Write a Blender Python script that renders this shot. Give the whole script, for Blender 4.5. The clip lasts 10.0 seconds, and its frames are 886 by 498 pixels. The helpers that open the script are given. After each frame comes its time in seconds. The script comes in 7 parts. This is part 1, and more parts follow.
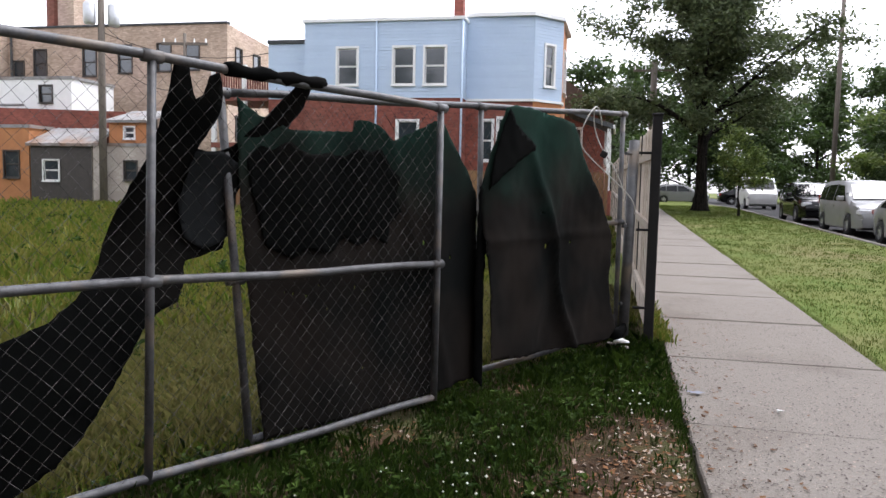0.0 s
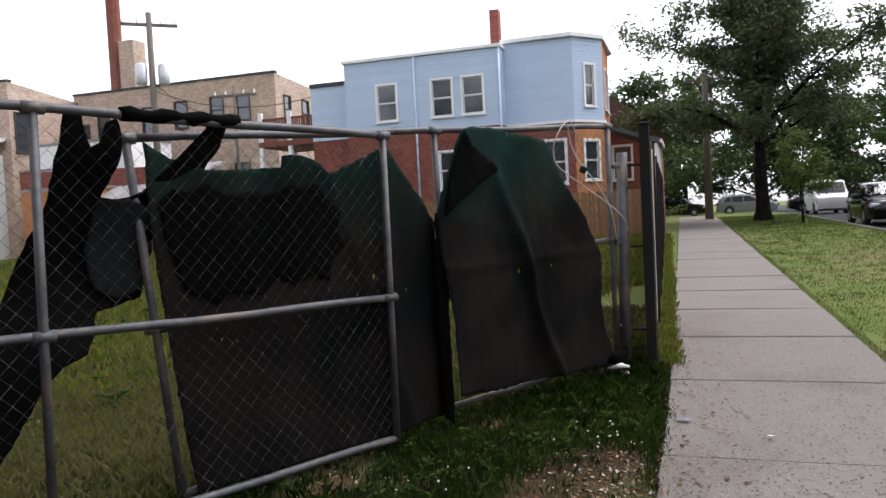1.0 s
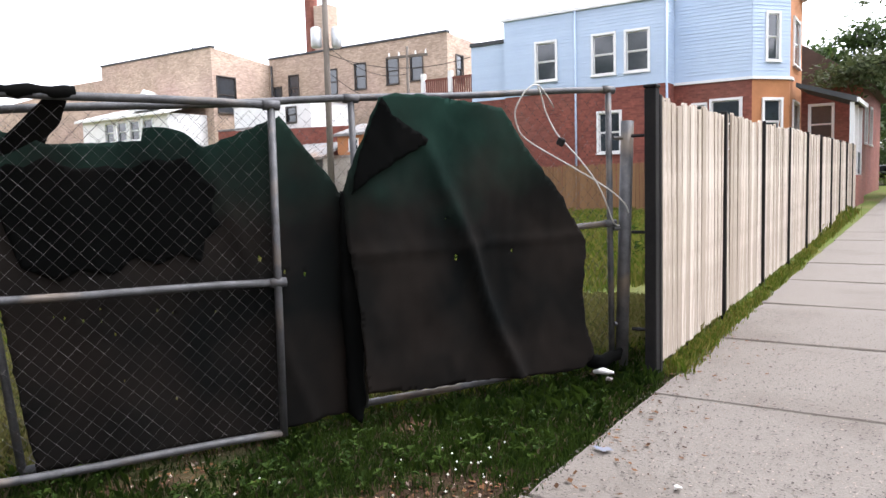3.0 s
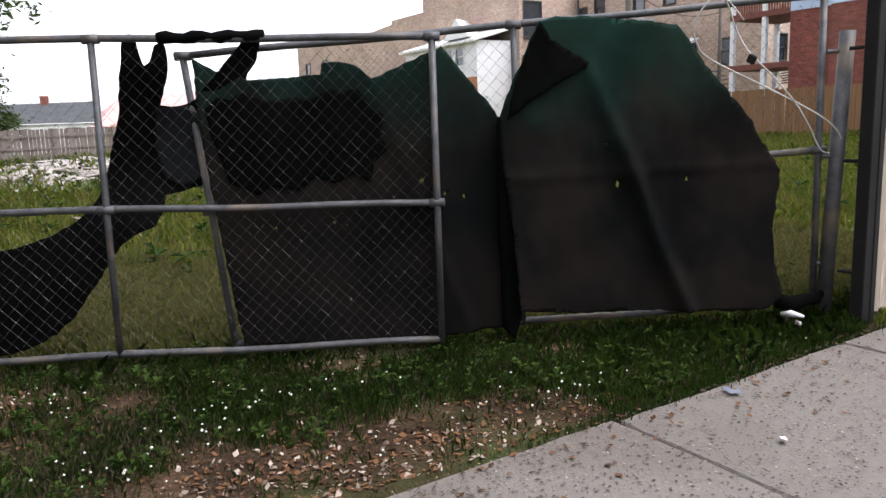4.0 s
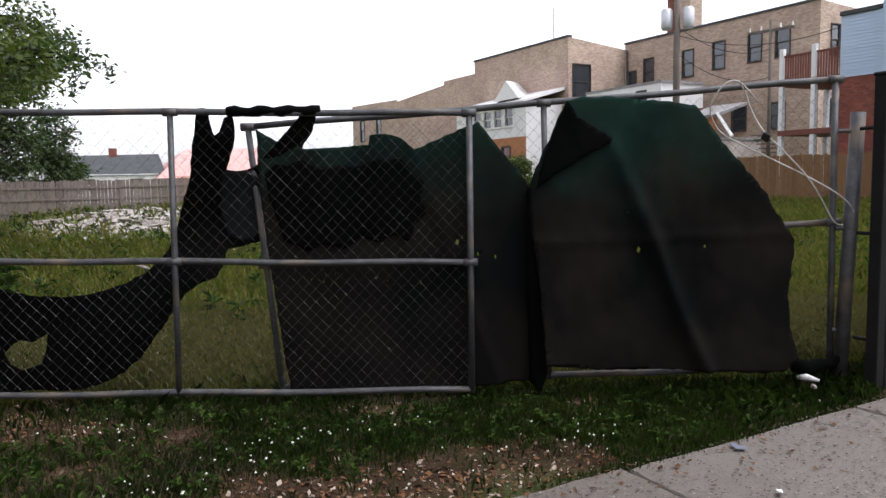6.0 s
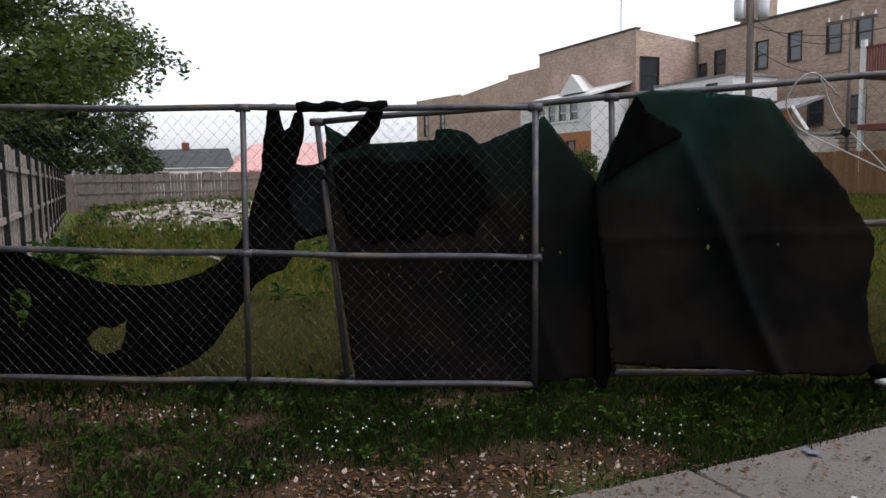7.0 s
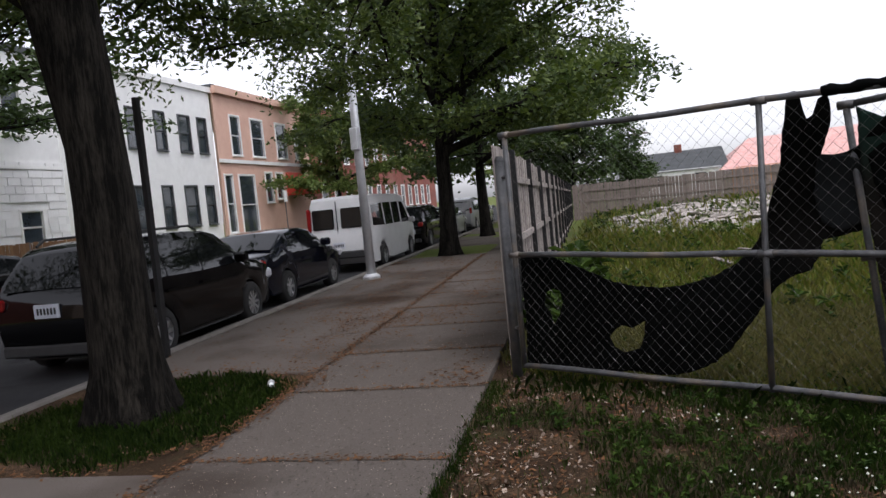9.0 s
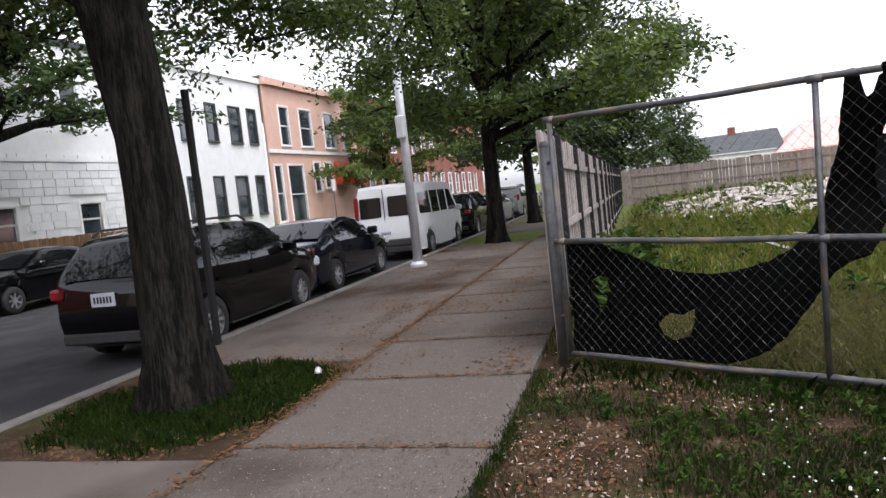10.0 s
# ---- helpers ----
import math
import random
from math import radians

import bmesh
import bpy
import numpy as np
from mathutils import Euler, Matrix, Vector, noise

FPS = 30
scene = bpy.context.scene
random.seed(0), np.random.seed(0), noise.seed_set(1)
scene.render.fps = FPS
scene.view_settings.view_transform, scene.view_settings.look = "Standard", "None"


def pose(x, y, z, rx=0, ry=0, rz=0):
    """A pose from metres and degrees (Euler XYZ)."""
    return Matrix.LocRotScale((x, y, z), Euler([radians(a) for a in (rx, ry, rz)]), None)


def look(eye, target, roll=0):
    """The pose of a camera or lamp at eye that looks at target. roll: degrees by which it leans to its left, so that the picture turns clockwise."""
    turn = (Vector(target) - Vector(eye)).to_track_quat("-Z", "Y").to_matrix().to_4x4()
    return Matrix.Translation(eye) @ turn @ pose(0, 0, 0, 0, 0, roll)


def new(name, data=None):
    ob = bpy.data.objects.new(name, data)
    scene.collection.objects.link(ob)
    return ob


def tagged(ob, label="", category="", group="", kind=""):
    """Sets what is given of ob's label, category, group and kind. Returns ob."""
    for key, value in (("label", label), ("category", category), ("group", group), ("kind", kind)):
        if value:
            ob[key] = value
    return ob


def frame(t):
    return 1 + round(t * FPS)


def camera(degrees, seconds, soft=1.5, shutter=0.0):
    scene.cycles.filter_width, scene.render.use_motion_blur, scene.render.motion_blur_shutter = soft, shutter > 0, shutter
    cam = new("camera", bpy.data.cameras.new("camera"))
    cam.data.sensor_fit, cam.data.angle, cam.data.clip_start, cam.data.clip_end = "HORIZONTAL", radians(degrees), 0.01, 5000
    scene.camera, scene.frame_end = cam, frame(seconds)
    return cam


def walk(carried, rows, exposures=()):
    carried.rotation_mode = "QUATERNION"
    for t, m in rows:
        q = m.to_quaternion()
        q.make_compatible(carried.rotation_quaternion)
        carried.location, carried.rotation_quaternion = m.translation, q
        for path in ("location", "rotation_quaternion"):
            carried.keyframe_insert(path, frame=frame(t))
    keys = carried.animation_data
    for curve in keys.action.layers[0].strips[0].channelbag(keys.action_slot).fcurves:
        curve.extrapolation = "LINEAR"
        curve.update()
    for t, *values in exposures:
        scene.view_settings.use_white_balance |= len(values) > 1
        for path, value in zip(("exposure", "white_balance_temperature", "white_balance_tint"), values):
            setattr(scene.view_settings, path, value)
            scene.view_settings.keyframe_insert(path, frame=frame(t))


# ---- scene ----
cam = camera(61.6, 10.0)
PATH = [
    (0, (1.222, -5.034, 1.489), (0.765, -3.094, 1.323), 1.3),
    (0.5, (1.523, -4.816, 1.449), (1.116, -2.86, 1.348), 0.8),
    (1, (1.927, -4.584, 1.465), (1.29, -2.69, 1.382), -2.9),
    (1.5, (2.384, -4.329, 1.494), (1.475, -2.562, 1.269), -0.6),
    (2, (2.728, -3.981, 1.493), (1.676, -2.298, 1.246), 0.1),
    (2.2, (2.814, -3.83, 1.487), (1.803, -2.115, 1.303), -2.0),
    (3.5, (3.847, -2.836, 1.536), (2.48, -1.392, 1.314), 0.0),
    (4, (4.236, -2.604, 1.501), (2.562, -1.565, 1.157), -2.2),
    (4.5, (4.452, -2.595, 1.523), (2.757, -1.558, 1.301), -3.4),
    (5, (4.547, -2.738, 1.543), (2.836, -1.733, 1.298), -0.4),
    (6.5, (4.677, -2.738, 1.584), (2.902, -1.833, 1.411), -1.5),
    (7, (4.668, -2.762, 1.58), (2.843, -1.97, 1.375), -0.9),
    (7.5, (4.658, -2.797, 1.593), (2.755, -2.206, 1.425), -1.8),
    (8, (4.649, -2.835, 1.602), (2.698, -2.426, 1.44), -2.1),
    (8.5, (4.669, -2.843, 1.645), (2.675, -2.833, 1.494), -4.4),
    (9, (4.62, -2.92, 1.593), (2.677, -3.378, 1.465), -5.6),
    (9.5, (4.604, -2.929, 1.551), (2.704, -3.545, 1.44), -6.6),
    (10, (4.57, -2.9, 1.585), (2.663, -3.485, 1.437), -6.3),
]
walk(cam, [(t, look(e, a, r)) for t, e, a, r in PATH], ((0, 1.75, 6150, 16), (0.5, 1.8, 6150, 16), (1.0, 1.4, 6150, 16), (1.5, 1.75, 6150, 16), (2.0, 2.25, 6150, 16), (3.5, 2.0, 6150, 16), (4.0, 1.65, 6150, 16), (4.5, 1.85, 6150, 16), (5.0, 1.8, 6150, 16), (6.5, 0.9, 6150, 16), (7.5, 0.65, 6150, 16), (8.5, 0.4, 6150, 16), (9.0, 0.9, 6150, 16), (9.5, 1.6, 6150, 16), (10.0, 1.6, 6150, 16))
)

# ---- world ----
world = bpy.data.worlds.new("overcast_sky")
scene.world = world
world.use_nodes = True
wn = world.node_tree.nodes
wl = world.node_tree.links
sky = wn.new("ShaderNodeTexSky")
sky.sky_type = "NISHITA"
sky.sun_disc = False
sky.sun_elevation = radians(62)
sky.sun_rotation = radians(45)
sky.air_density, sky.dust_density, sky.ozone_density = 1.0, 2.0, 1.0
hsv = wn.new("ShaderNodeHueSaturation")
hsv.inputs["Saturation"].default_value = 0.12
hsv.inputs["Value"].default_value = 1.0
wl.new(sky.outputs[0], hsv.inputs["Color"])
wl.new(hsv.outputs[0], wn["Background"].inputs["Color"])
wn["Background"].inputs["Strength"].default_value = 0.15
sun = new("sun", bpy.data.lights.new("sun", "SUN"))
sun.data.energy, sun.data.angle, sun.data.color = 0.8, radians(26), (1.0, 0.97, 0.93)
sun.matrix_world = look((19, 19, 50), (0, 0, 0))


# ---- materials ----
def mat(name, a, b=None, rough=0.8, metal=0.0, scale=6.0, fine=60.0, bump=0.3, mix=0.5, per_object=0.0, spec=0.5, depth=0.01,
        stretch=None, per_island=0.0, c=None):
    """A surface with two scales of variation between colours a and b, and stains of colour c."""
    m = bpy.data.materials.new(name)
    m.use_nodes = True
    n, l = m.node_tree.nodes, m.node_tree.links
    p = n["Principled BSDF"]
    b = b or tuple(v * 0.7 for v in a)
    tc = n.new("ShaderNodeTexCoord")
    src = tc.outputs["Object"]
    if stretch:
        mp = n.new("ShaderNodeMapping")
        mp.inputs["Scale"].default_value = stretch
        l.new(src, mp.inputs["Vector"])
        src = mp.outputs["Vector"]
    n1, n2 = n.new("ShaderNodeTexNoise"), n.new("ShaderNodeTexNoise")
    for t, s in ((n1, scale), (n2, fine)):
        t.inputs["Scale"].default_value, t.inputs["Detail"].default_value, t.inputs["Roughness"].default_value = s, 5.0, 0.65
        l.new(src, t.inputs["Vector"])
    add = n.new("ShaderNodeMath")
    add.operation = "ADD"
    sub = n.new("ShaderNodeMath")
    sub.operation = "MULTIPLY"
    sub.inputs[1].default_value = mix
    l.new(n2.outputs["Fac"], sub.inputs[0])
    l.new(n1.outputs["Fac"], add.inputs[0])
    l.new(sub.outputs[0], add.inputs[1])
    fac = add.outputs[0]
    for amount, node, sock in ((per_object, "ShaderNodeObjectInfo", "Random"), (per_island, "ShaderNodeNewGeometry", "Random Per Island")):
        if amount:
            oi = n.new(node)
            k = n.new("ShaderNodeMath")
            k.operation = "MULTIPLY_ADD"
            k.inputs[1].default_value = amount
            l.new(oi.outputs[sock], k.inputs[0])
            l.new(fac, k.inputs[2])
            s2 = n.new("ShaderNodeMath")
            s2.operation = "SUBTRACT"
            s2.inputs[1].default_value = amount / 2
            l.new(k.outputs[0], s2.inputs[0])
            fac = s2.outputs[0]
    ramp = n.new("ShaderNodeValToRGB")
    e = ramp.color_ramp.elements
    mid = 0.5 + mix * 0.5
    half = 0.1 + 0.12 * min(1.0, 0.6 / max(mix, 0.3))
    e[0].position, e[1].position = mid - half, mid + half
    e[0].color, e[1].color = (*a, 1), (*b, 1)
    l.new(fac, ramp.inputs["Fac"])
    col = ramp.outputs["Color"]
    if c:
        n3 = n.new("ShaderNodeTexNoise")
        n3.inputs["Scale"].default_value, n3.inputs["Detail"].default_value = scale * 0.35, 6.0
        l.new(src, n3.inputs["Vector"])
        r3 = n.new("ShaderNodeValToRGB")
        r3.color_ramp.elements[0].position, r3.color_ramp.elements[1].position = 0.52, 0.68
        l.new(n3.outputs["Fac"], r3.inputs["Fac"])
        mx = n.new("ShaderNodeMix")
        mx.data_type = "RGBA"
        l.new(r3.outputs["Color"], mx.inputs["Factor"])
        l.new(col, mx.inputs["A"])
        mx.inputs["B"].default_value = (*c, 1)
        col = mx.outputs["Result"]
    l.new(col, p.inputs["Base Color"])
    p.inputs["Roughness"].default_value, p.inputs["Metallic"].default_value = rough, metal
    p.inputs["Specular IOR Level"].default_value = spec
    if bump:
        bp = n.new("ShaderNodeBump")
        bp.inputs["Strength"].default_value, bp.inputs["Distance"].default_value = bump, depth
        l.new(fac, bp.inputs["Height"])
        l.new(bp.outputs["Normal"], p.inputs["Normal"])
    return m


def brick_mat(name, a, b, mortar, stain):
    """Coursed brickwork for walls along x or y, with stains."""
    m = mat(name, a, b, 0.9, scale=0.5, fine=9, bump=0.0, mix=0.8, c=stain)
    n, l = m.node_tree.nodes, m.node_tree.links
    p = n["Principled BSDF"]
    tc, sx, ad, cb = n.new("ShaderNodeTexCoord"), n.new("ShaderNodeSeparateXYZ"), n.new("ShaderNodeMath"), n.new("ShaderNodeCombineXYZ")
    l.new(tc.outputs["Object"], sx.inputs[0])
    l.new(sx.outputs["X"], ad.inputs[0])
    l.new(sx.outputs["Y"], ad.inputs[1])
    l.new(ad.outputs[0], cb.inputs["X"])
    l.new(sx.outputs["Z"], cb.inputs["Y"])
    br = n.new("ShaderNodeTexBrick")
    br.inputs["Scale"].default_value, br.inputs["Brick Width"].default_value, br.inputs["Row Height"].default_value = 1.0, 0.22, 0.075
    br.inputs["Mortar Size"].default_value = 0.009
    br.inputs["Color1"].default_value, br.inputs["Color2"].default_value, br.inputs["Mortar"].default_value = (1.15, 1.15, 1.15, 1), (0.72, 0.70, 0.68, 1), (*mortar, 1)
    l.new(cb.outputs[0], br.inputs["Vector"])
    mx = n.new("ShaderNodeMix")
    mx.data_type, mx.blend_type = "RGBA", "MULTIPLY"
    mx.inputs["Factor"].default_value = 1.0
    l.new(p.inputs["Base Color"].links[0].from_socket, mx.inputs["A"])
    l.new(br.outputs["Color"], mx.inputs["B"])
    l.new(mx.outputs["Result"], p.inputs["Base Color"])
    bp = n.new("ShaderNodeBump")
    bp.inputs["Strength"].default_value, bp.inputs["Distance"].default_value, bp.invert = 0.6, 0.01, True
    l.new(br.outputs["Fac"], bp.inputs["Height"])
    l.new(bp.outputs["Normal"], p.inputs["Normal"])
    return m


def glass_mat(name, tint=(0.02, 0.025, 0.03), rough=0.05, gloss=0.9):
    m = mat(name, tint, tuple(v * 0.6 for v in tint), rough, 0.0, 2.0, 9.0, 0.02, spec=gloss)
    return m


M = {
    "soil": mat("lot_soil", (0.085, 0.053, 0.031), (0.034, 0.022, 0.013), 0.95, spec=0.08, scale=2.2, fine=45, bump=0.8, mix=1.0, depth=0.02, c=(0.045, 0.055, 0.018)),
    "walk": mat("sidewalk_concrete", (0.155, 0.138, 0.118), (0.060, 0.051, 0.043), 0.92, scale=2.2, fine=42, bump=0.9, mix=1.8, per_object=0.12, depth=0.006, c=(0.125, 0.108, 0.09)),
    # real stains, plus the street trees' shade put into the darker base colour
    "walk_b": mat("stained_shaded_concrete", (0.105, 0.090, 0.078), (0.016, 0.012, 0.009), 0.92, spec=0.12, scale=1.0, fine=52, bump=0.9, mix=2.2, per_object=0.15, depth=0.006, c=(0.033, 0.022, 0.015)),
    "joint": mat("joint_dirt", (0.035, 0.024, 0.015), (0.018, 0.014, 0.009), 0.95),
    "asphalt": mat("asphalt", (0.042, 0.042, 0.044), (0.024, 0.024, 0.025), 0.92, spec=0.15, scale=1.5, fine=60, bump=0.5, mix=0.8, c=(0.048, 0.048, 0.048)),
    "kerb": mat("kerb_concrete", (0.17, 0.155, 0.14), (0.10, 0.09, 0.08), 0.9, scale=3, fine=70, bump=0.5),
    "steel": mat("galvanised_pipe", (0.11, 0.112, 0.115), (0.045, 0.046, 0.048), 0.6, 0.3, scale=9, fine=80, bump=0.2, depth=0.002, c=(0.16, 0.13, 0.10)),
    "wire": mat("chain_link_wire", (0.20, 0.19, 0.18), (0.022, 0.02, 0.018), 0.6, 0.3, scale=9, fine=55, bump=0.0, mix=1.0),
    "cloth": mat("black_screen_cloth", (0.0034, 0.0037, 0.0035), (0.0016, 0.0019, 0.0018), 0.95, scale=3, fine=300, bump=0.25, mix=0.5, depth=0.002, spec=0.04, c=(0.006, 0.0056, 0.005)),
    "cloth_green": mat("green_screen_cloth", (0.007, 0.022, 0.016), (0.013, 0.036, 0.027), 0.95, scale=3, fine=300, bump=0.25, depth=0.002, spec=0.05),
    "board": mat("weathered_board", (0.60, 0.525, 0.445), (0.33, 0.275, 0.215), 0.9, scale=2.2, fine=14, bump=0.6, mix=0.9, per_object=0.32, depth=0.004, stretch=(9, 9, 0.5), c=(0.36, 0.32, 0.275)),
    "board_aged": mat("aged_board", (0.33, 0.29, 0.265), (0.17, 0.145, 0.13), 0.95, scale=2.2, fine=14, bump=0.6, mix=0.9, per_object=0.25, depth=0.004, stretch=(9, 9, 0.5), c=(0.24, 0.205, 0.18)),
    "board_brown": mat("brown_board", (0.23, 0.125, 0.055), (0.16, 0.08, 0.035), 0.85, scale=2.2, fine=14, bump=0.5, per_object=0.4, stretch=(9, 9, 0.5), per_island=0.4),
    "board_grey": mat("grey_board", (0.22, 0.18, 0.16), (0.15, 0.12, 0.105), 0.9, scale=2.2, fine=14, bump=0.5, per_island=0.4, stretch=(9, 9, 0.5)),
    "black_metal": mat("black_painted_metal", (0.012, 0.012, 0.013), (0.022, 0.021, 0.02), 0.6, 0.0, bump=0.15, spec=0.15),
    "siding": mat("blue_siding", (0.47, 0.575, 0.70), (0.42, 0.52, 0.65), 0.6, scale=0.8, fine=30, bump=0.1, per_island=0.25),
    "white": mat("white_paint", (0.80, 0.80, 0.78), (0.70, 0.70, 0.68), 0.6, scale=2, fine=40, bump=0.12),
    "red_brick": brick_mat("red_brick", (0.27, 0.085, 0.056), (0.19, 0.056, 0.04), (0.9, 0.95, 1.0), (0.22, 0.095, 0.066)),
    "orange_brick": mat("orange_brick", (0.46, 0.20, 0.08), (0.36, 0.15, 0.06), 0.85, scale=2, fine=40, bump=0.4),
    "tan_brick": brick_mat("tan_brick", (0.56, 0.43, 0.33), (0.42, 0.315, 0.235), (0.9, 0.93, 0.97), (0.46, 0.33, 0.27)),
    "glass": glass_mat("window_glass", (0.035, 0.045, 0.055), 0.08),
    "car_glass": glass_mat("car_glass", (0.008, 0.009, 0.010), 0.04, 0.35),
    "roof": mat("grey_roofing", (0.085, 0.09, 0.092), (0.055, 0.058, 0.06), 0.9, scale=2, fine=30, spec=0.2),
    "bark": mat("bark", (0.030, 0.026, 0.021), (0.004, 0.0035, 0.003), 0.95, spec=0.1, scale=11, fine=46, bump=1.0, mix=0.8, depth=0.05, stretch=(1, 1, 0.16)),
    "leaf": mat("locust_leaf", (0.085, 0.12, 0.014), (0.030, 0.056, 0.008), 0.6, scale=1.2, fine=10, bump=0, per_island=0.6),
    "leaf_dark": mat("dark_leaf", (0.05, 0.085, 0.018), (0.03, 0.055, 0.012), 0.65, scale=0.8, fine=8, bump=0, per_island=0.6),
    "leaf_grey": mat("grey_green_leaf", (0.085, 0.11, 0.04), (0.045, 0.065, 0.022), 0.65, scale=0.8, fine=8, bump=0, per_island=0.6),
    "leaf_light": mat("light_leaf", (0.13, 0.17, 0.035), (0.075, 0.12, 0.02), 0.6, scale=0.8, fine=8, bump=0, per_island=0.6),
    "grass": mat("grass_blade", (0.11, 0.165, 0.018), (0.23, 0.22, 0.05), 0.7, spec=0.2, scale=0.5, fine=6, bump=0, per_island=0.7),
    "grass_far": mat("lawn", (0.075, 0.115, 0.022), (0.11, 0.125, 0.036), 0.9, spec=0.08, scale=0.7, fine=25, bump=0.6, mix=0.8, depth=0.04, c=(0.14, 0.125, 0.055)),
}


# ---- mesh helpers ----
def link_mesh(name, bm, material, parent=None, label="", smooth=False, matrix=None):
    me = bpy.data.meshes.new(name)
    bm.to_mesh(me)
    bm.free()
    if smooth:
        me.polygons.foreach_set("use_smooth", [True] * len(me.polygons))
    me.materials.append(material)
    ob = new(name, me)
    if parent is not None:
        ob.parent = parent
    if matrix is not None:
        ob.matrix_basis = matrix
    if label:
        ob["label"] = label
    return ob


def part(name, bm, material, parent, label="", smooth=False):
    return link_mesh(name, bm, material, parent, label, smooth)


def raw(name, verts, faces, material, parent=None, label="", smooth=False):
    me = bpy.data.meshes.new(name)
    me.from_pydata(verts, [], faces)
    me.update()
    if smooth:
        me.polygons.foreach_set("use_smooth", [True] * len(me.polygons))
    me.materials.append(material)
    ob = new(name, me)
    if parent is not None:
        ob.parent = parent
    if label:
        ob["label"] = label
    return ob


def thing(name, label, category, at=(0, 0, 0), rz=0.0, group="", kind=""):
    e = new(name)
    e.empty_display_size = 0.1
    e.matrix_basis = pose(*at, 0, 0, rz)
    return tagged(e, label, category, group, kind)


def add_box(bm, x0, y0, z0, x1, y1, z1, bevel=0.0, m=None):
    vs = [bm.verts.new(v) for v in ((x0, y0, z0), (x1, y0, z0), (x1, y1, z0), (x0, y1, z0), (x0, y0, z1), (x1, y0, z1), (x1, y1, z1), (x0, y1, z1))]
    fs = [bm.faces.new([vs[i] for i in f]) for f in ((3, 2, 1, 0), (4, 5, 6, 7), (0, 1, 5, 4), (1, 2, 6, 5), (2, 3, 7, 6), (3, 0, 4, 7))]
    if m is not None:
        for v in vs:
            v.co = m @ v.co
    if bevel:
        es = list({e for f in fs for e in f.edges})
        bmesh.ops.bevel(bm, geom=es, offset=bevel, segments=1, affect="EDGES", profile=0.5)
    return vs


def box(x0, y0, z0, x1, y1, z1, bevel=0.0, m=None):
    bm = bmesh.new()
    add_box(bm, x0, y0, z0, x1, y1, z1, bevel, m)
    return bm


def add_tube(bm, pts, radii, sides=8, caps=True):
    """A tube along pts; radii one number or one for each point."""
    pts = [Vector(p) for p in pts]
    if not hasattr(radii, "__len__"):
        radii = [radii] * len(pts)
    rings = []
    ref = None
    for i, p in enumerate(pts):
        d = (pts[min(i + 1, len(pts) - 1)] - pts[max(i - 1, 0)]).normalized()
        if ref is None:
            ref = d.cross(Vector((0, 0, 1)) if abs(d.z) < 0.9 else Vector((1, 0, 0))).normalized()
        ref = (ref - d * ref.dot(d)).normalized()
        up = d.cross(ref)
        rings.append([bm.verts.new(p + (ref * math.cos(a) + up * math.sin(a)) * radii[i]) for a in (2 * math.pi * k / sides for k in range(sides))])
    for a, b in zip(rings, rings[1:]):
        for k in range(sides):
            bm.faces.new((a[k], a[(k + 1) % sides], b[(k + 1) % sides], b[k]))
    if caps:
        bm.faces.new(rings[0][::-1])
        bm.faces.new(rings[-1])


def tube(pts, radii, sides=8):
    bm = bmesh.new()
    add_tube(bm, pts, radii, sides)
    return bm


def clamp(v, a, b):
    return max(a, min(b, v))


def gz(x, y):
    """Height of the ground: level at the corner, rising gently along the side street."""
    return 0.016 * clamp(y - 1, 0, 40)


def sk(x):
    """Sideways run of the tree-lined street, which leaves the corner at a slight angle."""
    return 0.045 * min(0.0, x)


# plan: pavement A runs along y, pavement B along x, the gate stands across the corner
AX0, AX1 = 1.69, 3.5
BY0, BY1 = -5.88, -4.03
KERB_B, KERB_B2 = -8.5, -19.3
KERB_A, KERB_A2 = 7.9, 17.8
GU = Vector((math.sin(radians(26.3)), math.cos(radians(26.3)), 0))
GN = Vector((math.cos(radians(26.3)), -math.sin(radians(26.3)), 0))


def gp(u, z, n=0.0):
    """A point at the gate: u along it, n out towards the street."""
    return GU * u + GN * n + Vector((0, 0, z))


# ---- ground, roads, pavements ----
def in_road(x, y):
    return (KERB_B2 < y - sk(x) < KERB_B) or (KERB_A < x < KERB_A2)


def ground_lines(lo, hi, near0, near1, step, extra):
    s = set(extra)
    v = near0
    while v <= near1:
        s.add(round(v, 3))
        v += step
    d, v = step, near1
    while v < hi:
        d *= 1.35
        v += d
        s.add(round(v, 3))
    d, v = step, near0
    while v > lo:
        d *= 1.35
        v -= d
        s.add(round(v, 3))
    return sorted(s)


def lot_bumps(x, y):
    h = 0.035 * noise.noise((x * 0.9, y * 0.9, 0)) + 0.02 * noise.noise((x * 2.7, y * 2.7, 3))
    r = math.hypot((x + 27) / 8, (y - 1.5) / 7)
    h += 0.5 * math.exp(-r * r * 1.3)
    return h


def ground_z(x, y):
    z = gz(x, y)
    if in_road(x, y):
        return z - 0.3
    if AX0 - 0.06 - 0.012 * clamp(y - 4, 0, 40) < x < AX1 + 0.06 and y > -8 or BY0 - 0.06 < y - sk(x) < BY1 + 0.06 and x < AX1 + 0.06:
        return z - 0.07
    u_, n_ = x * GU.x + y * GU.y, x * GN.x + y * GN.y
    if -4.6 < u_ < 2.6:
        z -= 0.075 * math.exp(-(n_ / 0.6) ** 2)
    k = 1.0 if x < AX0 and y > BY1 else 0.35
    edge = min(1.0, abs(x - AX0) * 2, abs(y - BY1) * 2)
    return z - 0.015 + k * edge * lot_bumps(x, y)


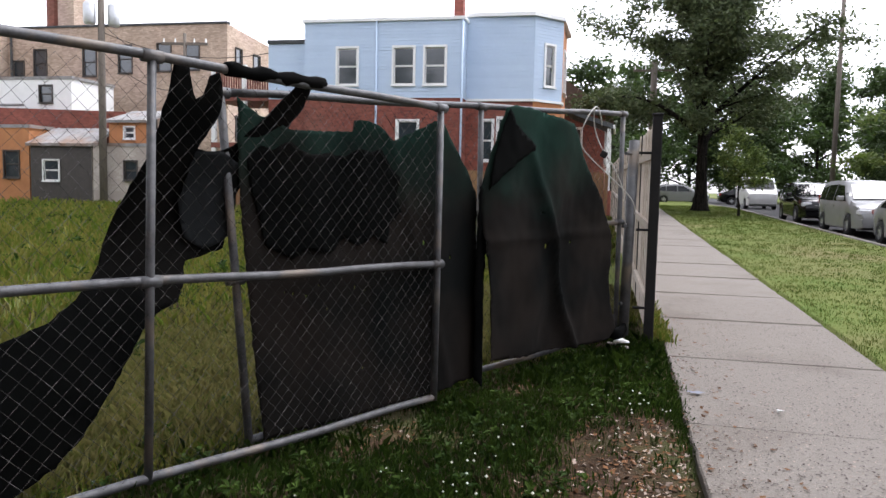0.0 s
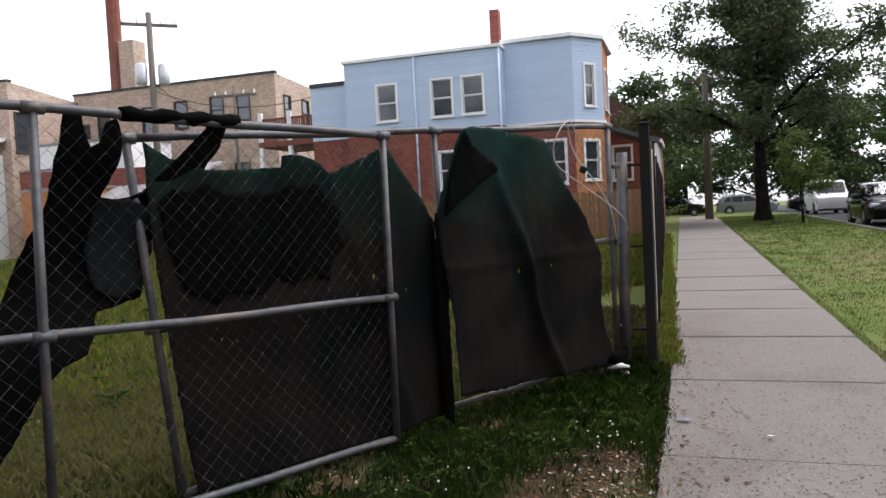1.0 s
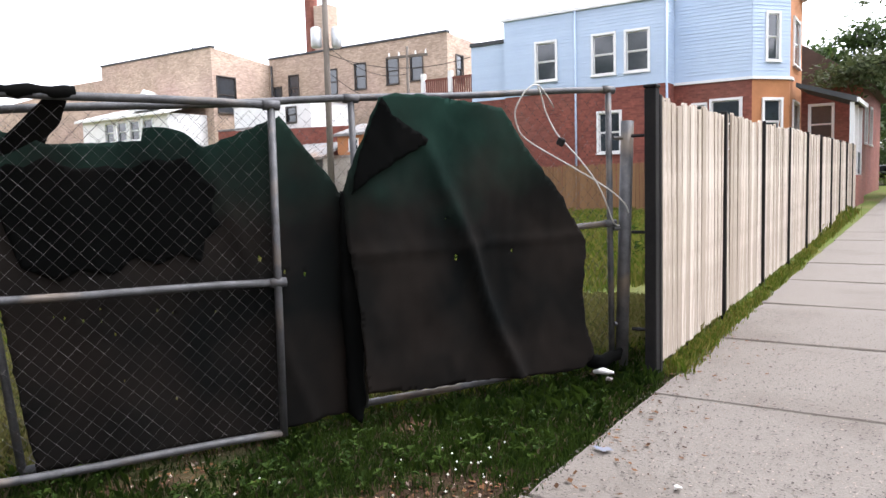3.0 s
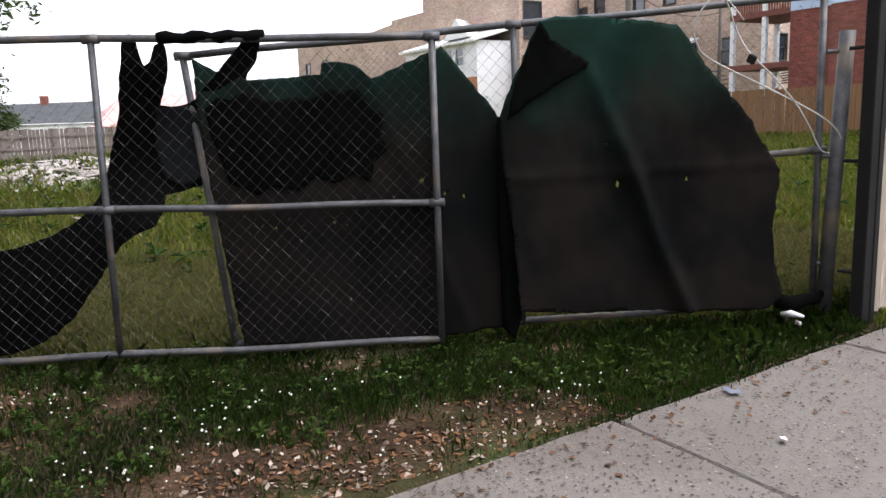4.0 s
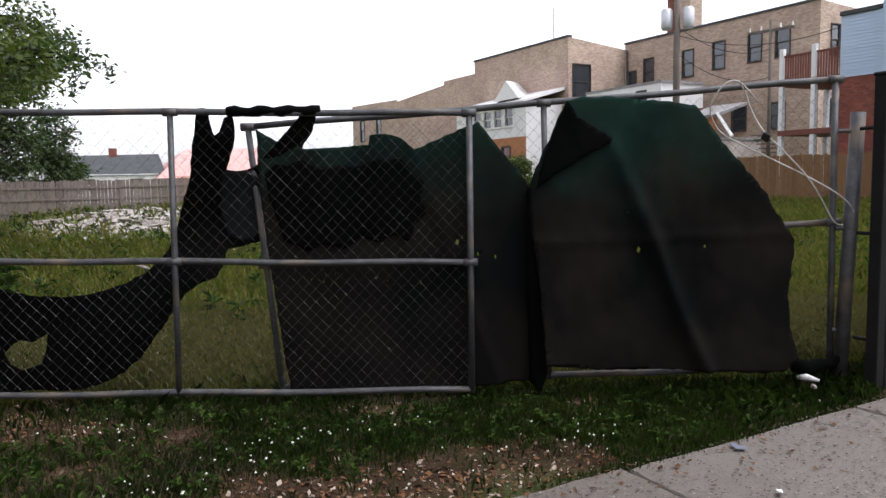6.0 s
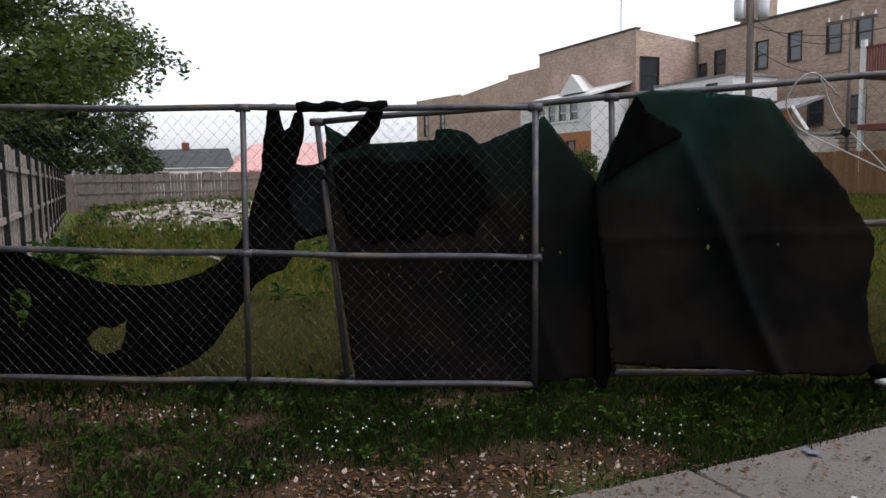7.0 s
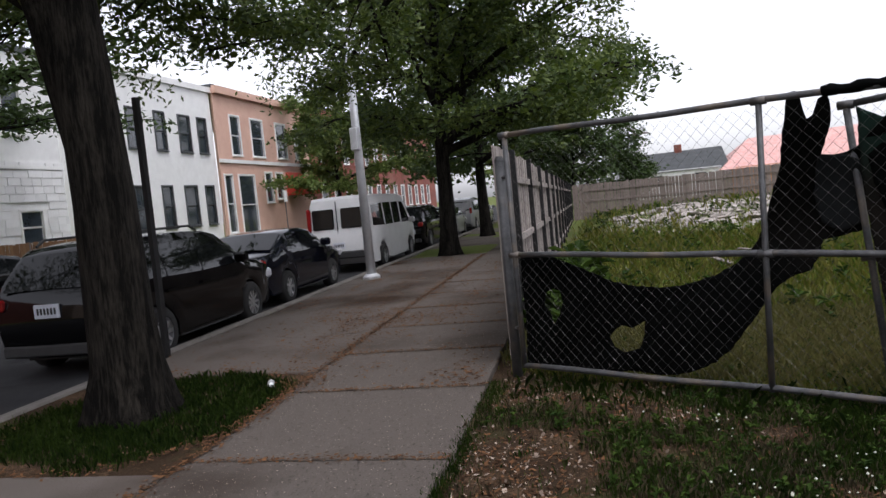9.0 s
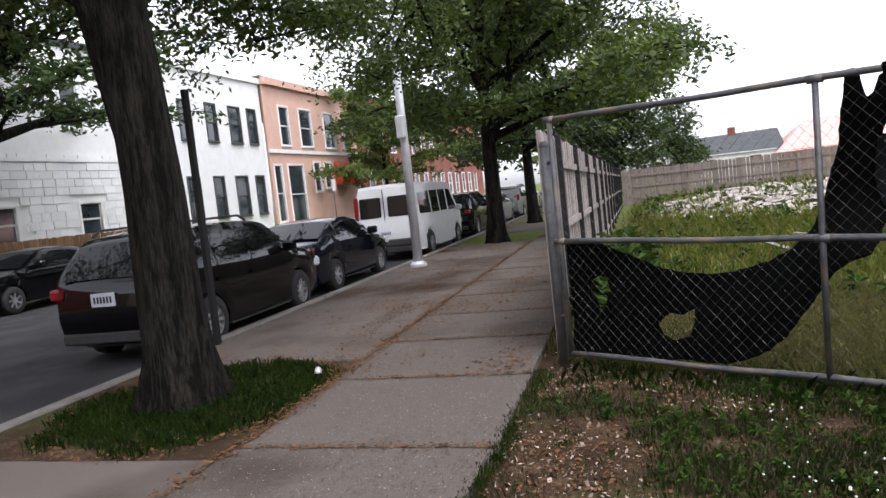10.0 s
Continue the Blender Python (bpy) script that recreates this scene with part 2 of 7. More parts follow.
xs = ground_lines(-2600, 2600, -9, 8, 0.3, [KERB_A - 0.01, KERB_A + 0.01, KERB_A2 - 0.01, KERB_A2 + 0.01, AX0 - 0.05, AX0 - 0.07, AX1 + 0.05, AX1 + 0.07])
ys = ground_lines(-2600, 2600, -9, 12, 0.3, [KERB_B - 0.01, KERB_B + 0.01, KERB_B2 - 0.01, KERB_B2 + 0.01, BY0 - 0.05, BY0 - 0.07, BY1 + 0.05, BY1 + 0.07])
gv = [(x, y, ground_z(x, y)) for y in ys for x in xs]
W = len(xs)
gf = [(j * W + i, j * W + i + 1, (j + 1) * W + i + 1, (j + 1) * W + i) for j in range(len(ys) - 1) for i in range(W - 1)]
ground = tagged(raw("ground", gv, gf, M["grass_far"], smooth=True), "uneven grassy ground with worn brown patches", "ground", kind="structure")
ground.data.materials.append(M["soil"])
for f in ground.data.polygons:
    c = f.center
    if c.x < 2.4 and c.x > -5 and -9 < c.y < 4.5:
        f.material_index = 1


def strip_sheet(name, x0, x1, y0, y1, step, dz, material, label, category):
    nx, ny = max(2, int((x1 - x0) / step)), max(2, int((y1 - y0) / step))
    px = [x0 + (x1 - x0) * i / nx for i in range(nx + 1)]
    py = [y0 + (y1 - y0) * i / ny for i in range(ny + 1)]
    v = [(x, y + (sk(x) if name == "road_1" else 0.0), gz(x, y) + dz) for y in py for x in px]
    w = len(px)
    f = [(j * w + i, j * w + i + 1, (j + 1) * w + i + 1, (j + 1) * w + i) for j in range(ny) for i in range(nx)]
    return tagged(raw(name, v, f, material, smooth=True), label, category, kind="structure")


strip_sheet("road_1", -120, 60, KERB_B2, KERB_B, 2.0, -0.13, M["asphalt"], "worn grey asphalt road beside parked cars", "road")
strip_sheet("road_2", KERB_A, KERB_A2, KERB_B + 0.0, 140, 2.0, -0.128, M["asphalt"], "worn grey asphalt side road", "road")


def kerb_run(name, pts, label):
    """Kerb stones end to end along a line of points, top level with the grass."""
    root = thing(name, label, "kerb", kind="structure")
    for a, b in zip(pts, pts[1:]):
        a, b = Vector(a), Vector(b)
        d = (b - a)
        m = Matrix.Translation((a.x, a.y, gz(a.x, a.y))) @ Matrix.Rotation(math.atan2(d.y, d.x), 4, "Z") @ Matrix.Rotation(-math.atan2(gz(b.x, b.y) - gz(a.x, a.y), d.length), 4, "Y")
        link_mesh("kerb_stone", box(0.006, -0.08, -0.4, d.length - 0.006, 0.08, 0.02, 0.02, m), M["kerb"], root)
    return root


kerb_run("kerb_1", [(7.7, KERB_B)] + [(4.8 - 2.4 * i, KERB_B + sk(4.8 - 2.4 * i)) for i in range(26)], "worn concrete kerb along the road")
kerb_run("kerb_2", [(KERB_A, -7.4 + 2.6 * i) for i in range(26)], "worn concrete kerb along the grass")


# ---- pavements: slabs as parts ----
def slab(root, x0, y0, x1, y1, seed, material=None):
    """One concrete slab with worn edges."""
    rnd = random.Random(seed)
    g = 0.017
    pts = []
    cs = [(x0 + g, y0 + g), (x1 - g, y0 + g), (x1 - g, y1 - g), (x0 + g, y1 - g)]
    for i in range(4):
        a, b = Vector(cs[i]), Vector(cs[(i + 1) % 4])
        n = max(3, int((b - a).length / 0.16))
        for k in range(n):
            p = a.lerp(b, k / n)
            q = 0.012 if k else 0.02
            pts.append(Vector((p.x + rnd.uniform(-q, q) * 0.6, p.y + sk(p.x) + rnd.uniform(-q, q) * 0.6)))
    dz = rnd.uniform(-0.006, 0.006)
    tx, ty = rnd.uniform(-0.004, 0.004), rnd.uniform(-0.004, 0.004)
    cx, cy = (x0 + x1) / 2, (y0 + y1) / 2 + sk((x0 + x1) / 2)
    bm = bmesh.new()
    top = [bm.verts.new((p.x, p.y, gz(p.x, p.y) + dz + tx * (p.x - cx) + ty * (p.y - cy) - 0.012)) for p in pts]
    inner = [bm.verts.new((cx + (p.x - cx) * (1 - 0.02 / abs(x1 - x0)), cy + (p.y - cy) * (1 - 0.02 / abs(y1 - y0)), gz(p.x, p.y) + dz + tx * (p.x - cx) + ty * (p.y - cy))) for p in pts]
    low = [bm.verts.new((p.x, p.y, gz(p.x, p.y) - 0.12)) for p in pts]
    n = len(pts)
    for i in range(n):
        j = (i + 1) % n
        bm.faces.new((top[i], top[j], inner[j], inner[i]))
        bm.faces.new((low[i], low[j], top[j], top[i]))
    bm.faces.new(inner)
    return link_mesh("slab", bm, material or M["walk"], root)


pave_a = thing("pavement_1", "pale worn concrete pavement slabs beside the wooden fence", "pavement", kind="structure")
ya = [-4.03 + 1.98 * i for i in range(30)]
ya[0], ya[1] = -4.03, -2.1
for i, (a, b) in enumerate(zip(ya, ya[1:])):
    slab(pave_a, AX0 - 0.025 * max(0, i - 3), a, AX1 - 0.004 * max(0, i - 3), b, i)
pave_b = thing("pavement_2", "stained concrete pavement slabs, darkened for shade under street trees", "pavement", kind="structure")
xb = [AX1 + 0.05, 1.95, 0.22, -1.52, -3.1, -4.7]
while xb[-1] > -46:
    xb.append(xb[-1] - 1.6)
for i, (a, b) in enumerate(zip(xb[1:], xb)):
    slab(pave_b, a, BY0, b, BY1, 100 + i, M["walk_b"] if b < 2.1 else None)
# the paved corner, and the paved strips between the pavement and the kerb
for i, (a, b) in enumerate(((AX1 + 0.05, 5.4), (5.4, KERB_A - 0.1))):
    slab(pave_b, a, BY0, b, BY1, 200 + i)
    slab(pave_b, a, KERB_B + 0.1, b, BY0, 210 + i)
for i, (a, b) in enumerate(((2.0, AX1 + 0.05), (0.45, 2.0), (-4.4, -2.35), (-6.4, -4.4), (-8.4, -6.4), (-10.4, -8.4), (-12.4, -10.4), (-14.4, -12.4), (-16.4, -14.4))):
    slab(pave_b, a, KERB_B + 0.1, b, BY0, 220 + i, M["walk_b"] if b < 2.1 else None)
for i, a in enumerate((-22.0, -24.0, -26.0, -30.0, -32.0)):
    slab(pave_b, a, KERB_B + 0.1, a + 2, BY0, 240 + i, M["walk_b"])


# ---- wooden fences ----
def board_mesh(w, h, t, seed):
    rnd = random.Random(seed)
    bm = bmesh.new()
    c = 0.02
    k = [rnd.uniform(-0.004, 0.004) for _ in range(6)]
    prof = [(0 + k[0], 0), (w + k[1], 0), (w + k[2], h * 0.5), (w + k[3], h - c), (w - c, h), (c, h - abs(k[5])), (k[4], h - c), (k[0], h * 0.5)]
    f = [bm.verts.new((x, 0, z)) for x, z in prof]
    b = [bm.verts.new((x, t, z)) for x, z in prof]
    bm.faces.new(f)
    bm.faces.new(b[::-1])
    for i in range(len(prof)):
        j = (i + 1) % len(prof)
        bm.faces.new((f[j], f[i], b[i], b[j]))
    me = bpy.data.meshes.new("board")
    bm.to_mesh(me)
    bm.free()
    return me


def board_fence(name, a, b, h, material, label, post_mat, post_every=2.4, w=0.14, lean=0.0, rails=True, post_face=0.0, single=True, sink=0.0):
    """Boards on the left-hand side of the line from a to b, posts between panels, rails behind."""
    root = thing(name, label, "fence")
    a, b = Vector((*a, 0)), Vector((*b, 0))
    d = (b - a).normalized()
    ang = math.atan2(d.y, d.x)
    length = (b - a).length
    meshes = [board_mesh(w - 0.012, h + random.uniform(-0.03, 0.03), 0.02, i) for i in range(7)]
    for me in meshes:
        me.materials.append(material)
    s, i = 0.03, 0
    rnd = random.Random(5)
    joined = bmesh.new()
    while s < length - w:
        p = a + d * s
        z = gz(p.x, p.y) + 0.04 + rnd.uniform(-0.012, 0.012) - sink * (1 - s / length)
        m = Matrix.Translation((p.x, p.y, z)) @ Matrix.Rotation(ang, 4, "Z") @ Matrix.Rotation(radians(rnd.uniform(-0.5, 0.5)), 4, "Y") @ Matrix.Rotation(radians(lean + rnd.uniform(-0.4, 0.4)), 4, "X")
        if single and i < 300:
            o = new("board", rnd.choice(meshes))
            o.parent = root
            o.matrix_basis = m
        else:
            t = bmesh.new()
            t.from_mesh(rnd.choice(meshes))
            t.transform(m)
            tm = bpy.data.meshes.new("tmp")
            t.to_mesh(tm)
            t.free()
            joined.from_mesh(tm)
            bpy.data.meshes.remove(tm)
        s += w
        i += 1
    if len(joined.verts):
        tagged(part("board_rest", joined, material, root), kind="stuff")
    else:
        joined.free()
    n = int(length / post_every)
    for k in range(n + 1):
        p = a + d * min(k * post_every, length)
        z = gz(p.x, p.y) - sink * (1 - min(k * post_every / length, 1))
        m = Matrix.Translation((p.x, p.y, z)) @ Matrix.Rotation(ang, 4, "Z") @ Matrix.Rotation(radians(lean), 4, "X")
        link_mesh("post", box(-0.03, -0.006 + post_face, -0.1, 0.03, 0.06 + post_face, h + 0.06, 0.004, m), post_mat, root)
    if rails:
        for zz in (0.35, h * 0.52, h - 0.3):
            for k in range(n):
                bm = bmesh.new()
                p, q = a + d * (k * post_every + 0.035), a + d * ((k + 1) * post_every - 0.035)
                m = Matrix.Translation((p.x, p.y, gz(p.x, p.y) + zz - sink * (1 - (k + 0.015) * post_every / length))) @ Matrix.Rotation(ang, 4, "Z") @ Matrix.Rotation(-math.atan2(gz(q.x, q.y) - gz(p.x, p.y) + sink * post_every / length, (q - p).length), 4, "Y")
                add_box(bm, 0, 0.024, 0, (q - p).length, 0.06, 0.08, 0.0, m)
                part("rail", bm, material, root)
    return root


# fence beside pavement A: boards face the street
board_fence("wooden_fence", (1.56, 2.47), (0.9, 25.6), 2.08, M["board"], "weathered grey-brown vertical board fence with black steel posts", M["black_metal"], post_every=2.36, post_face=-0.03)
# fence beside pavement B, seen from behind through the gate
board_fence("wooden_fence", (-32.0, -5.0), (-2.3, -4.0), 2.04, M["board_aged"], "weathered grey board fence along the tree-lined pavement", M["black_metal"], post_every=2.36, post_face=0.03, sink=0.28)
# fences at the far side of the lot
board_fence("wooden_fence", (-32, 22.0), (-32, -5.0), 1.68, M["board_grey"], "low weathered grey board fence behind the rubble", M["board_grey"], single=False, w=0.15)
board_fence("wooden_fence", (-18.0, 22.2), (0.9, 22.6), 1.75, M["board_brown"], "brown stained board fence behind the houses", M["board_brown"], single=False)

# tall black post at the end of the fence, with its hinge brackets
pw = thing("gate_post", "tall square black steel post at the fence end", "post", (1.545, 2.40, 0))
part("post", box(-0.045, -0.045, -0.05, 0.045, 0.045, 2.21, 0.006), M["black_metal"], pw)
part("cap", box(-0.052, -0.052, 2.211, 0.052, 0.052, 2.235, 0.006), M["black_metal"], pw)
for zz in (0.36, 1.12, 1.86):
    part("bracket", tube([(-0.045, 0, zz), (-0.16, 0.0, zz)], 0.014, 6), M["black_metal"], pw)


# ---- chain-link gate ----
def chain_mesh(u0, u1, z0, z1, fn, cell=0.0445, r=0.00145):
    """Woven wires as zigzags between the rails; fn places (u, z)."""
    v, f = [], []
    n = int((u1 - u0) / cell)
    rows = int((z1 - z0) / cell)
    for i in range(n + 1):
        prev = None
        for k in range(rows + 1):
            sign = 1 if (k + i) % 2 else -1
            u = clamp(u0 + i * cell + cell * 0.5 * sign, u0, u1)
            z = z0 + k * cell
            sag = 0.006 * noise.noise((u * 3, z * 3, 1))
            p = fn(u + sag, z + sag)
            base = len(v)
            for a in (0, 2.094, 4.189):
                c, s = 0.003 * sign + r * math.cos(a), r * math.sin(a)
                v.append((p[0] + GN.x * c + GU.x * s, p[1] + GN.y * c + GU.y * s, p[2]))
            if prev is not None:
                for a in range(3):
                    f.append((prev + a, prev + (a + 1) % 3, base + (a + 1) % 3, base + a))
            prev = base
    return v, f


def gate_leaf(label, posts, top, mid, bottom, plane, cell_z=(0.1, 2.0), rail_r=0.024):
    """A pipe-framed gate leaf: posts at the given u; top, mid, bottom give rail heights at u; plane gives n at u."""
    root = thing("chain_link_gate", label, "gate", group="gate leaves across the corner")
    P = lambda u, z, dn=0.0: gp(u, z, plane(u) + dn)
    for i, (ut, ub) in enumerate(posts):
        part("post", tube([P(ub, bottom(ub) - 0.02), P((ut + ub) / 2, (top(ut) + bottom(ub)) / 2), P(ut, top(ut))], rail_r * (0.92 if i % 2 else 1), 10), M["steel"], root, smooth=True)
    u0, u1 = posts[0][0], posts[-1][0]
    for nm, h, lo in (("top_rail", top, 0), ("middle_rail", mid, 0.5), ("bottom_rail", bottom, 1)):
        a = posts[0][0] * (1 - lo) + posts[0][1] * lo
        b = posts[-1][0] * (1 - lo) + posts[-1][1] * lo
        pts = []
        for k in range(13):
            u = a + (b - a) * k / 12
            pts.append(P(u, h(u) + 0.006 * math.sin(k * 1.3), 0.004 * math.sin(k * 0.9)))
        part(nm, tube(pts, rail_r, 10), M["steel"], root, smooth=True)
    for ut, ub in posts:
        for h, lo in ((top, 0), (mid, 0.5)):
            u = ut * (1 - lo) + ub * lo
            part("fitting", tube([P(u - 0.05, h(u)), P(u + 0.05, h(u))], rail_r + 0.007, 10), M["steel"], root, smooth=True)
    a = (posts[0][0] + posts[0][1]) / 2 + 0.02
    b = (posts[-1][0] + posts[-1][1]) / 2 - 0.02
    v, f = chain_mesh(a, b, 0.0, 1.9, lambda u, z: P(u, bottom(u) + 0.02 + z / 1.9 * (top(u) - bottom(u) - 0.04), 0.01))
    tagged(raw("chain_link", v, f, M["wire"], root), kind="stuff")
    return root


lin = lambda u0, z0, u1, z1: (lambda u: z0 + (z1 - z0) * (u - u0) / (u1 - u0))
gate_l = gate_leaf("galvanised pipe gate leaf with torn black cloth hanging on it", [(-4.25, -4.25), (-2.12, -2.16), (0.0, -0.01)],
                   lin(-4.25, 2.11, 0, 2.03), lin(-4.25, 1.06, 0, 0.95), lin(-4.25, 0.07, 0, -0.0), lambda u: 0.0)
gate_r = gate_leaf("galvanised pipe gate leaf covered with black screening cloth", [(-1.62, -1.44), (0.55, 0.58), (2.64, 2.66)],
                   lin(-1.62, 1.97, 2.64, 2.22), lin(-1.62, 0.94, 2.64, 1.19), lin(-1.62, -0.0, 2.64, 0.13), lambda u: -0.10 + 0.06 * u)
lp = thing("gate_post", "leaning galvanised steel post at the pavement edge", "post")
part("post", tube([gp(-4.37, -0.05, -0.05), gp(-4.36, 1.9, -0.05)], 0.045, 12), M["steel"], lp, smooth=True)
part("cap", tube([gp(-4.36, 1.9, -0.05), gp(-4.36, 1.94, -0.05)], [0.05, 0.03], 12), M["steel"], lp)
for zz in (0.4, 1.05, 1.75):
    part("hinge", tube([gp(-4.37, zz, -0.05), gp(-4.24, zz, 0.0)], 0.018, 6), M["steel"], lp)
rp = thing("gate_post", "leaning galvanised steel post beside the black post", "post")
part("post", tube([gp(2.70, -0.05, 0.12), gp(2.78, 1.98, 0.12)], 0.05, 12), M["steel"], rp, smooth=True)
for zz in (0.4, 1.15, 1.85):
    part("hinge", tube([gp(2.72 + zz * 0.03, zz, 0.12), gp(2.65, zz, 0.10)], 0.018, 6), M["steel"], rp)


# ---- cloth on the gate ----
from mathutils.geometry import delaunay_2d_cdt


def inside(poly, x, y):
    r = False
    for i in range(len(poly)):
        (x0, y0), (x1, y1) = poly[i - 1], poly[i]
        if (y0 > y) != (y1 > y) and x < (x1 - x0) * (y - y0) / (y1 - y0) + x0:
            r = not r
    return r


def sheet_mesh(outline, holes, step, fray, seed):
    """Triangles of a flat sheet with a ragged outline and holes."""
    rnd = random.Random(seed)
    vs, es, polys = [], [], []
    for j, ring in enumerate([outline] + list(holes)):
        pts = []
        for i in range(len(ring)):
            a, b = Vector(ring[i]), Vector(ring[(i + 1) % len(ring)])
            st = step if j == 0 else step * 0.5
            n = max(1, int((b - a).length / st))
            for k in range(n):
                p = a.lerp(b, k / n)
                q = fray * (1 if j == 0 else 0.4)
                pts.append(Vector((p.x + rnd.uniform(-q, q), p.y + rnd.uniform(-q, q))))
        s = len(vs)
        vs += pts
        es += [(s + i, s + (i + 1) % len(pts)) for i in range(len(pts))]
        polys.append([(p.x, p.y) for p in pts])
    xs_ = [p[0] for p in polys[0]]
    zs_ = [p[1] for p in polys[0]]
    x = min(xs_)
    while x < max(xs_):
        z = min(zs_)
        while z < max(zs_):
            p = (x + rnd.uniform(-0.2, 0.2) * step, z + rnd.uniform(-0.2, 0.2) * step)
            if inside(polys[0], *p) and not any(inside(h, *p) for h in polys[1:]):
                vs.append(Vector(p))
            z += step
        x += step
    out = delaunay_2d_cdt(vs, es, [], 0, 1e-5)
    fs = []
    for f in out[2]:
        cx = sum(out[0][i].x for i in f) / len(f)
        cz = sum(out[0][i].y for i in f) / len(f)
        if inside(polys[0], cx, cz) and not any(inside(h, cx, cz) for h in polys[1:]):
            fs.append(tuple(f))
    return out[0], fs


def cloth(label, outline, holes, plane, folds, seed, green=False, billow=None):
    """Hanging screening cloth; folds moves each point out of the plane; green for the thin single layer."""
    v, f = sheet_mesh(outline, holes, 0.035, 0.006, seed)
    verts = []
    for p in v:
        # blown back into the lot, the sheet also spreads a little
        b = billow(p.x, p.y) if billow else 0.0
        k = 1 - b / 5.6
        verts.append(tuple(gp(-0.75 + (p.x + 0.75) * k, 1.58 + (p.y - 1.58) * k, plane(p.x) + folds(p.x, p.y) + b)))
    ob = raw("screen_cloth", verts, f, M["cloth_green"] if green else M["cloth"], smooth=True)
    so = ob.modifiers.new("thickness", "SOLIDIFY")
    so.thickness = 0.004
    return tagged(ob, label, "cloth", group="black screening cloths on the gate")


# single-layer cloth is greener towards its upper edge
nt = M["cloth_green"].node_tree
pr = nt.nodes["Principled BSDF"]
tc_ = nt.nodes.new("ShaderNodeTexCoord")
sx_ = nt.nodes.new("ShaderNodeSeparateXYZ")
nz_ = nt.nodes.new("ShaderNodeTexNoise")
nz_.inputs["Scale"].default_value = 2.6
nz_.inputs["Detail"].default_value = 5.0
md_ = nt.nodes.new("ShaderNodeMath")
md_.operation = "MULTIPLY_ADD"
md_.inputs[1].default_value = 0.9
mr_ = nt.nodes.new("ShaderNodeMapRange")
mr_.inputs["From Min"].default_value, mr_.inputs["From Max"].default_value = 1.8, 2.6
mx_ = nt.nodes.new("ShaderNodeMix")
mx_.data_type = "RGBA"
nt.links.new(tc_.outputs["Object"], nz_.inputs["Vector"])
nt.links.new(tc_.outputs["Object"], sx_.inputs[0])
nt.links.new(nz_.outputs["Fac"], md_.inputs[0])
nt.links.new(sx_.outputs["Z"], md_.inputs[2])
nt.links.new(md_.outputs[0], mr_.inputs["Value"])
nt.links.new(mr_.outputs["Result"], mx_.inputs["Factor"])
mx_.inputs["A"].default_value = (0.0115, 0.0105, 0.0092, 1)
nt.links.new(pr.inputs["Base Color"].links[0].from_socket, mx_.inputs["B"])
nt.links.new(mx_.outputs["Result"], pr.inputs["Base Color"])
rp_ = nt.nodes.new("ShaderNodeValToRGB")
rp_.color_ramp.elements[0].position, rp_.color_ramp.elements[1].position = 0.36, 0.62
rp_.color_ramp.elements[0].color, rp_.color_ramp.elements[1].color = (0.0048, 0.0056, 0.0054, 1), (0.0150, 0.0125, 0.0106, 1)
n2_ = nt.nodes.new("ShaderNodeTexNoise")
n2_.inputs["Scale"].default_value, n2_.inputs["Detail"].default_value = 1.7, 6.0
nt.links.new(tc_.outputs["Object"], n2_.inputs["Vector"])
nt.links.new(n2_.outputs["Fac"], rp_.inputs["Fac"])
nt.links.new(rp_.outputs["Color"], mx_.inputs["A"])


def tear(u, z, s=0.018):
    return [(u - s * 0.45, z - s * 0.3), (u + s * 0.25, z - s), (u + s * 0.5, z + s * 0.2), (u - s * 0.1, z + s)]


fold1 = lambda u, z: 0.008 * math.sin(u * 5.5 + z * 1.3) + 0.006 * math.sin(u * 13 + 2 * z) + 0.008 * noise.noise((u * 4, z * 4, 5)) + 0.014 * math.exp(-((u + 0.45 - (1.9 - z) * 0.35) / 0.04) ** 2)
rc = random.Random(3)
specks = [tear(rc.uniform(-1.25, -0.2), rc.uniform(0.72, 0.88), rc.uniform(0.006, 0.013)) for _ in range(9)]
cloth("black torn screening cloth hanging behind the chain link", [(-1.55, 1.95), (-1.44, 1.88), (-1.2, 1.80), (-0.74, 1.82), (-0.72, 1.89), (-0.6, 1.90), (-0.5, 1.87), (-0.40, 1.78), (-0.18, 1.87), (0.06, 1.97), (0.14, 1.88), (0.25, 1.74), (0.41, 1.54), (0.47, 1.44), (0.50, 0.5), (0.51, 0.05), (0.3, 0.04), (0.0, 0.01), (-0.7, 0.0), (-1.37, 0.0), (-1.44, 0.5), (-1.5, 1.05), (-1.54, 1.5)],
      [tear(-0.1, 1.10, 0.025), tear(0.18, 0.985, 0.016), tear(-0.62, 0.3, 0.014), tear(0.05, 1.01, 0.02), tear(-0.9, 0.45, 0.01)] + specks,
      lambda u: -0.052 + 0.06 * u, fold1, 1, green=True)
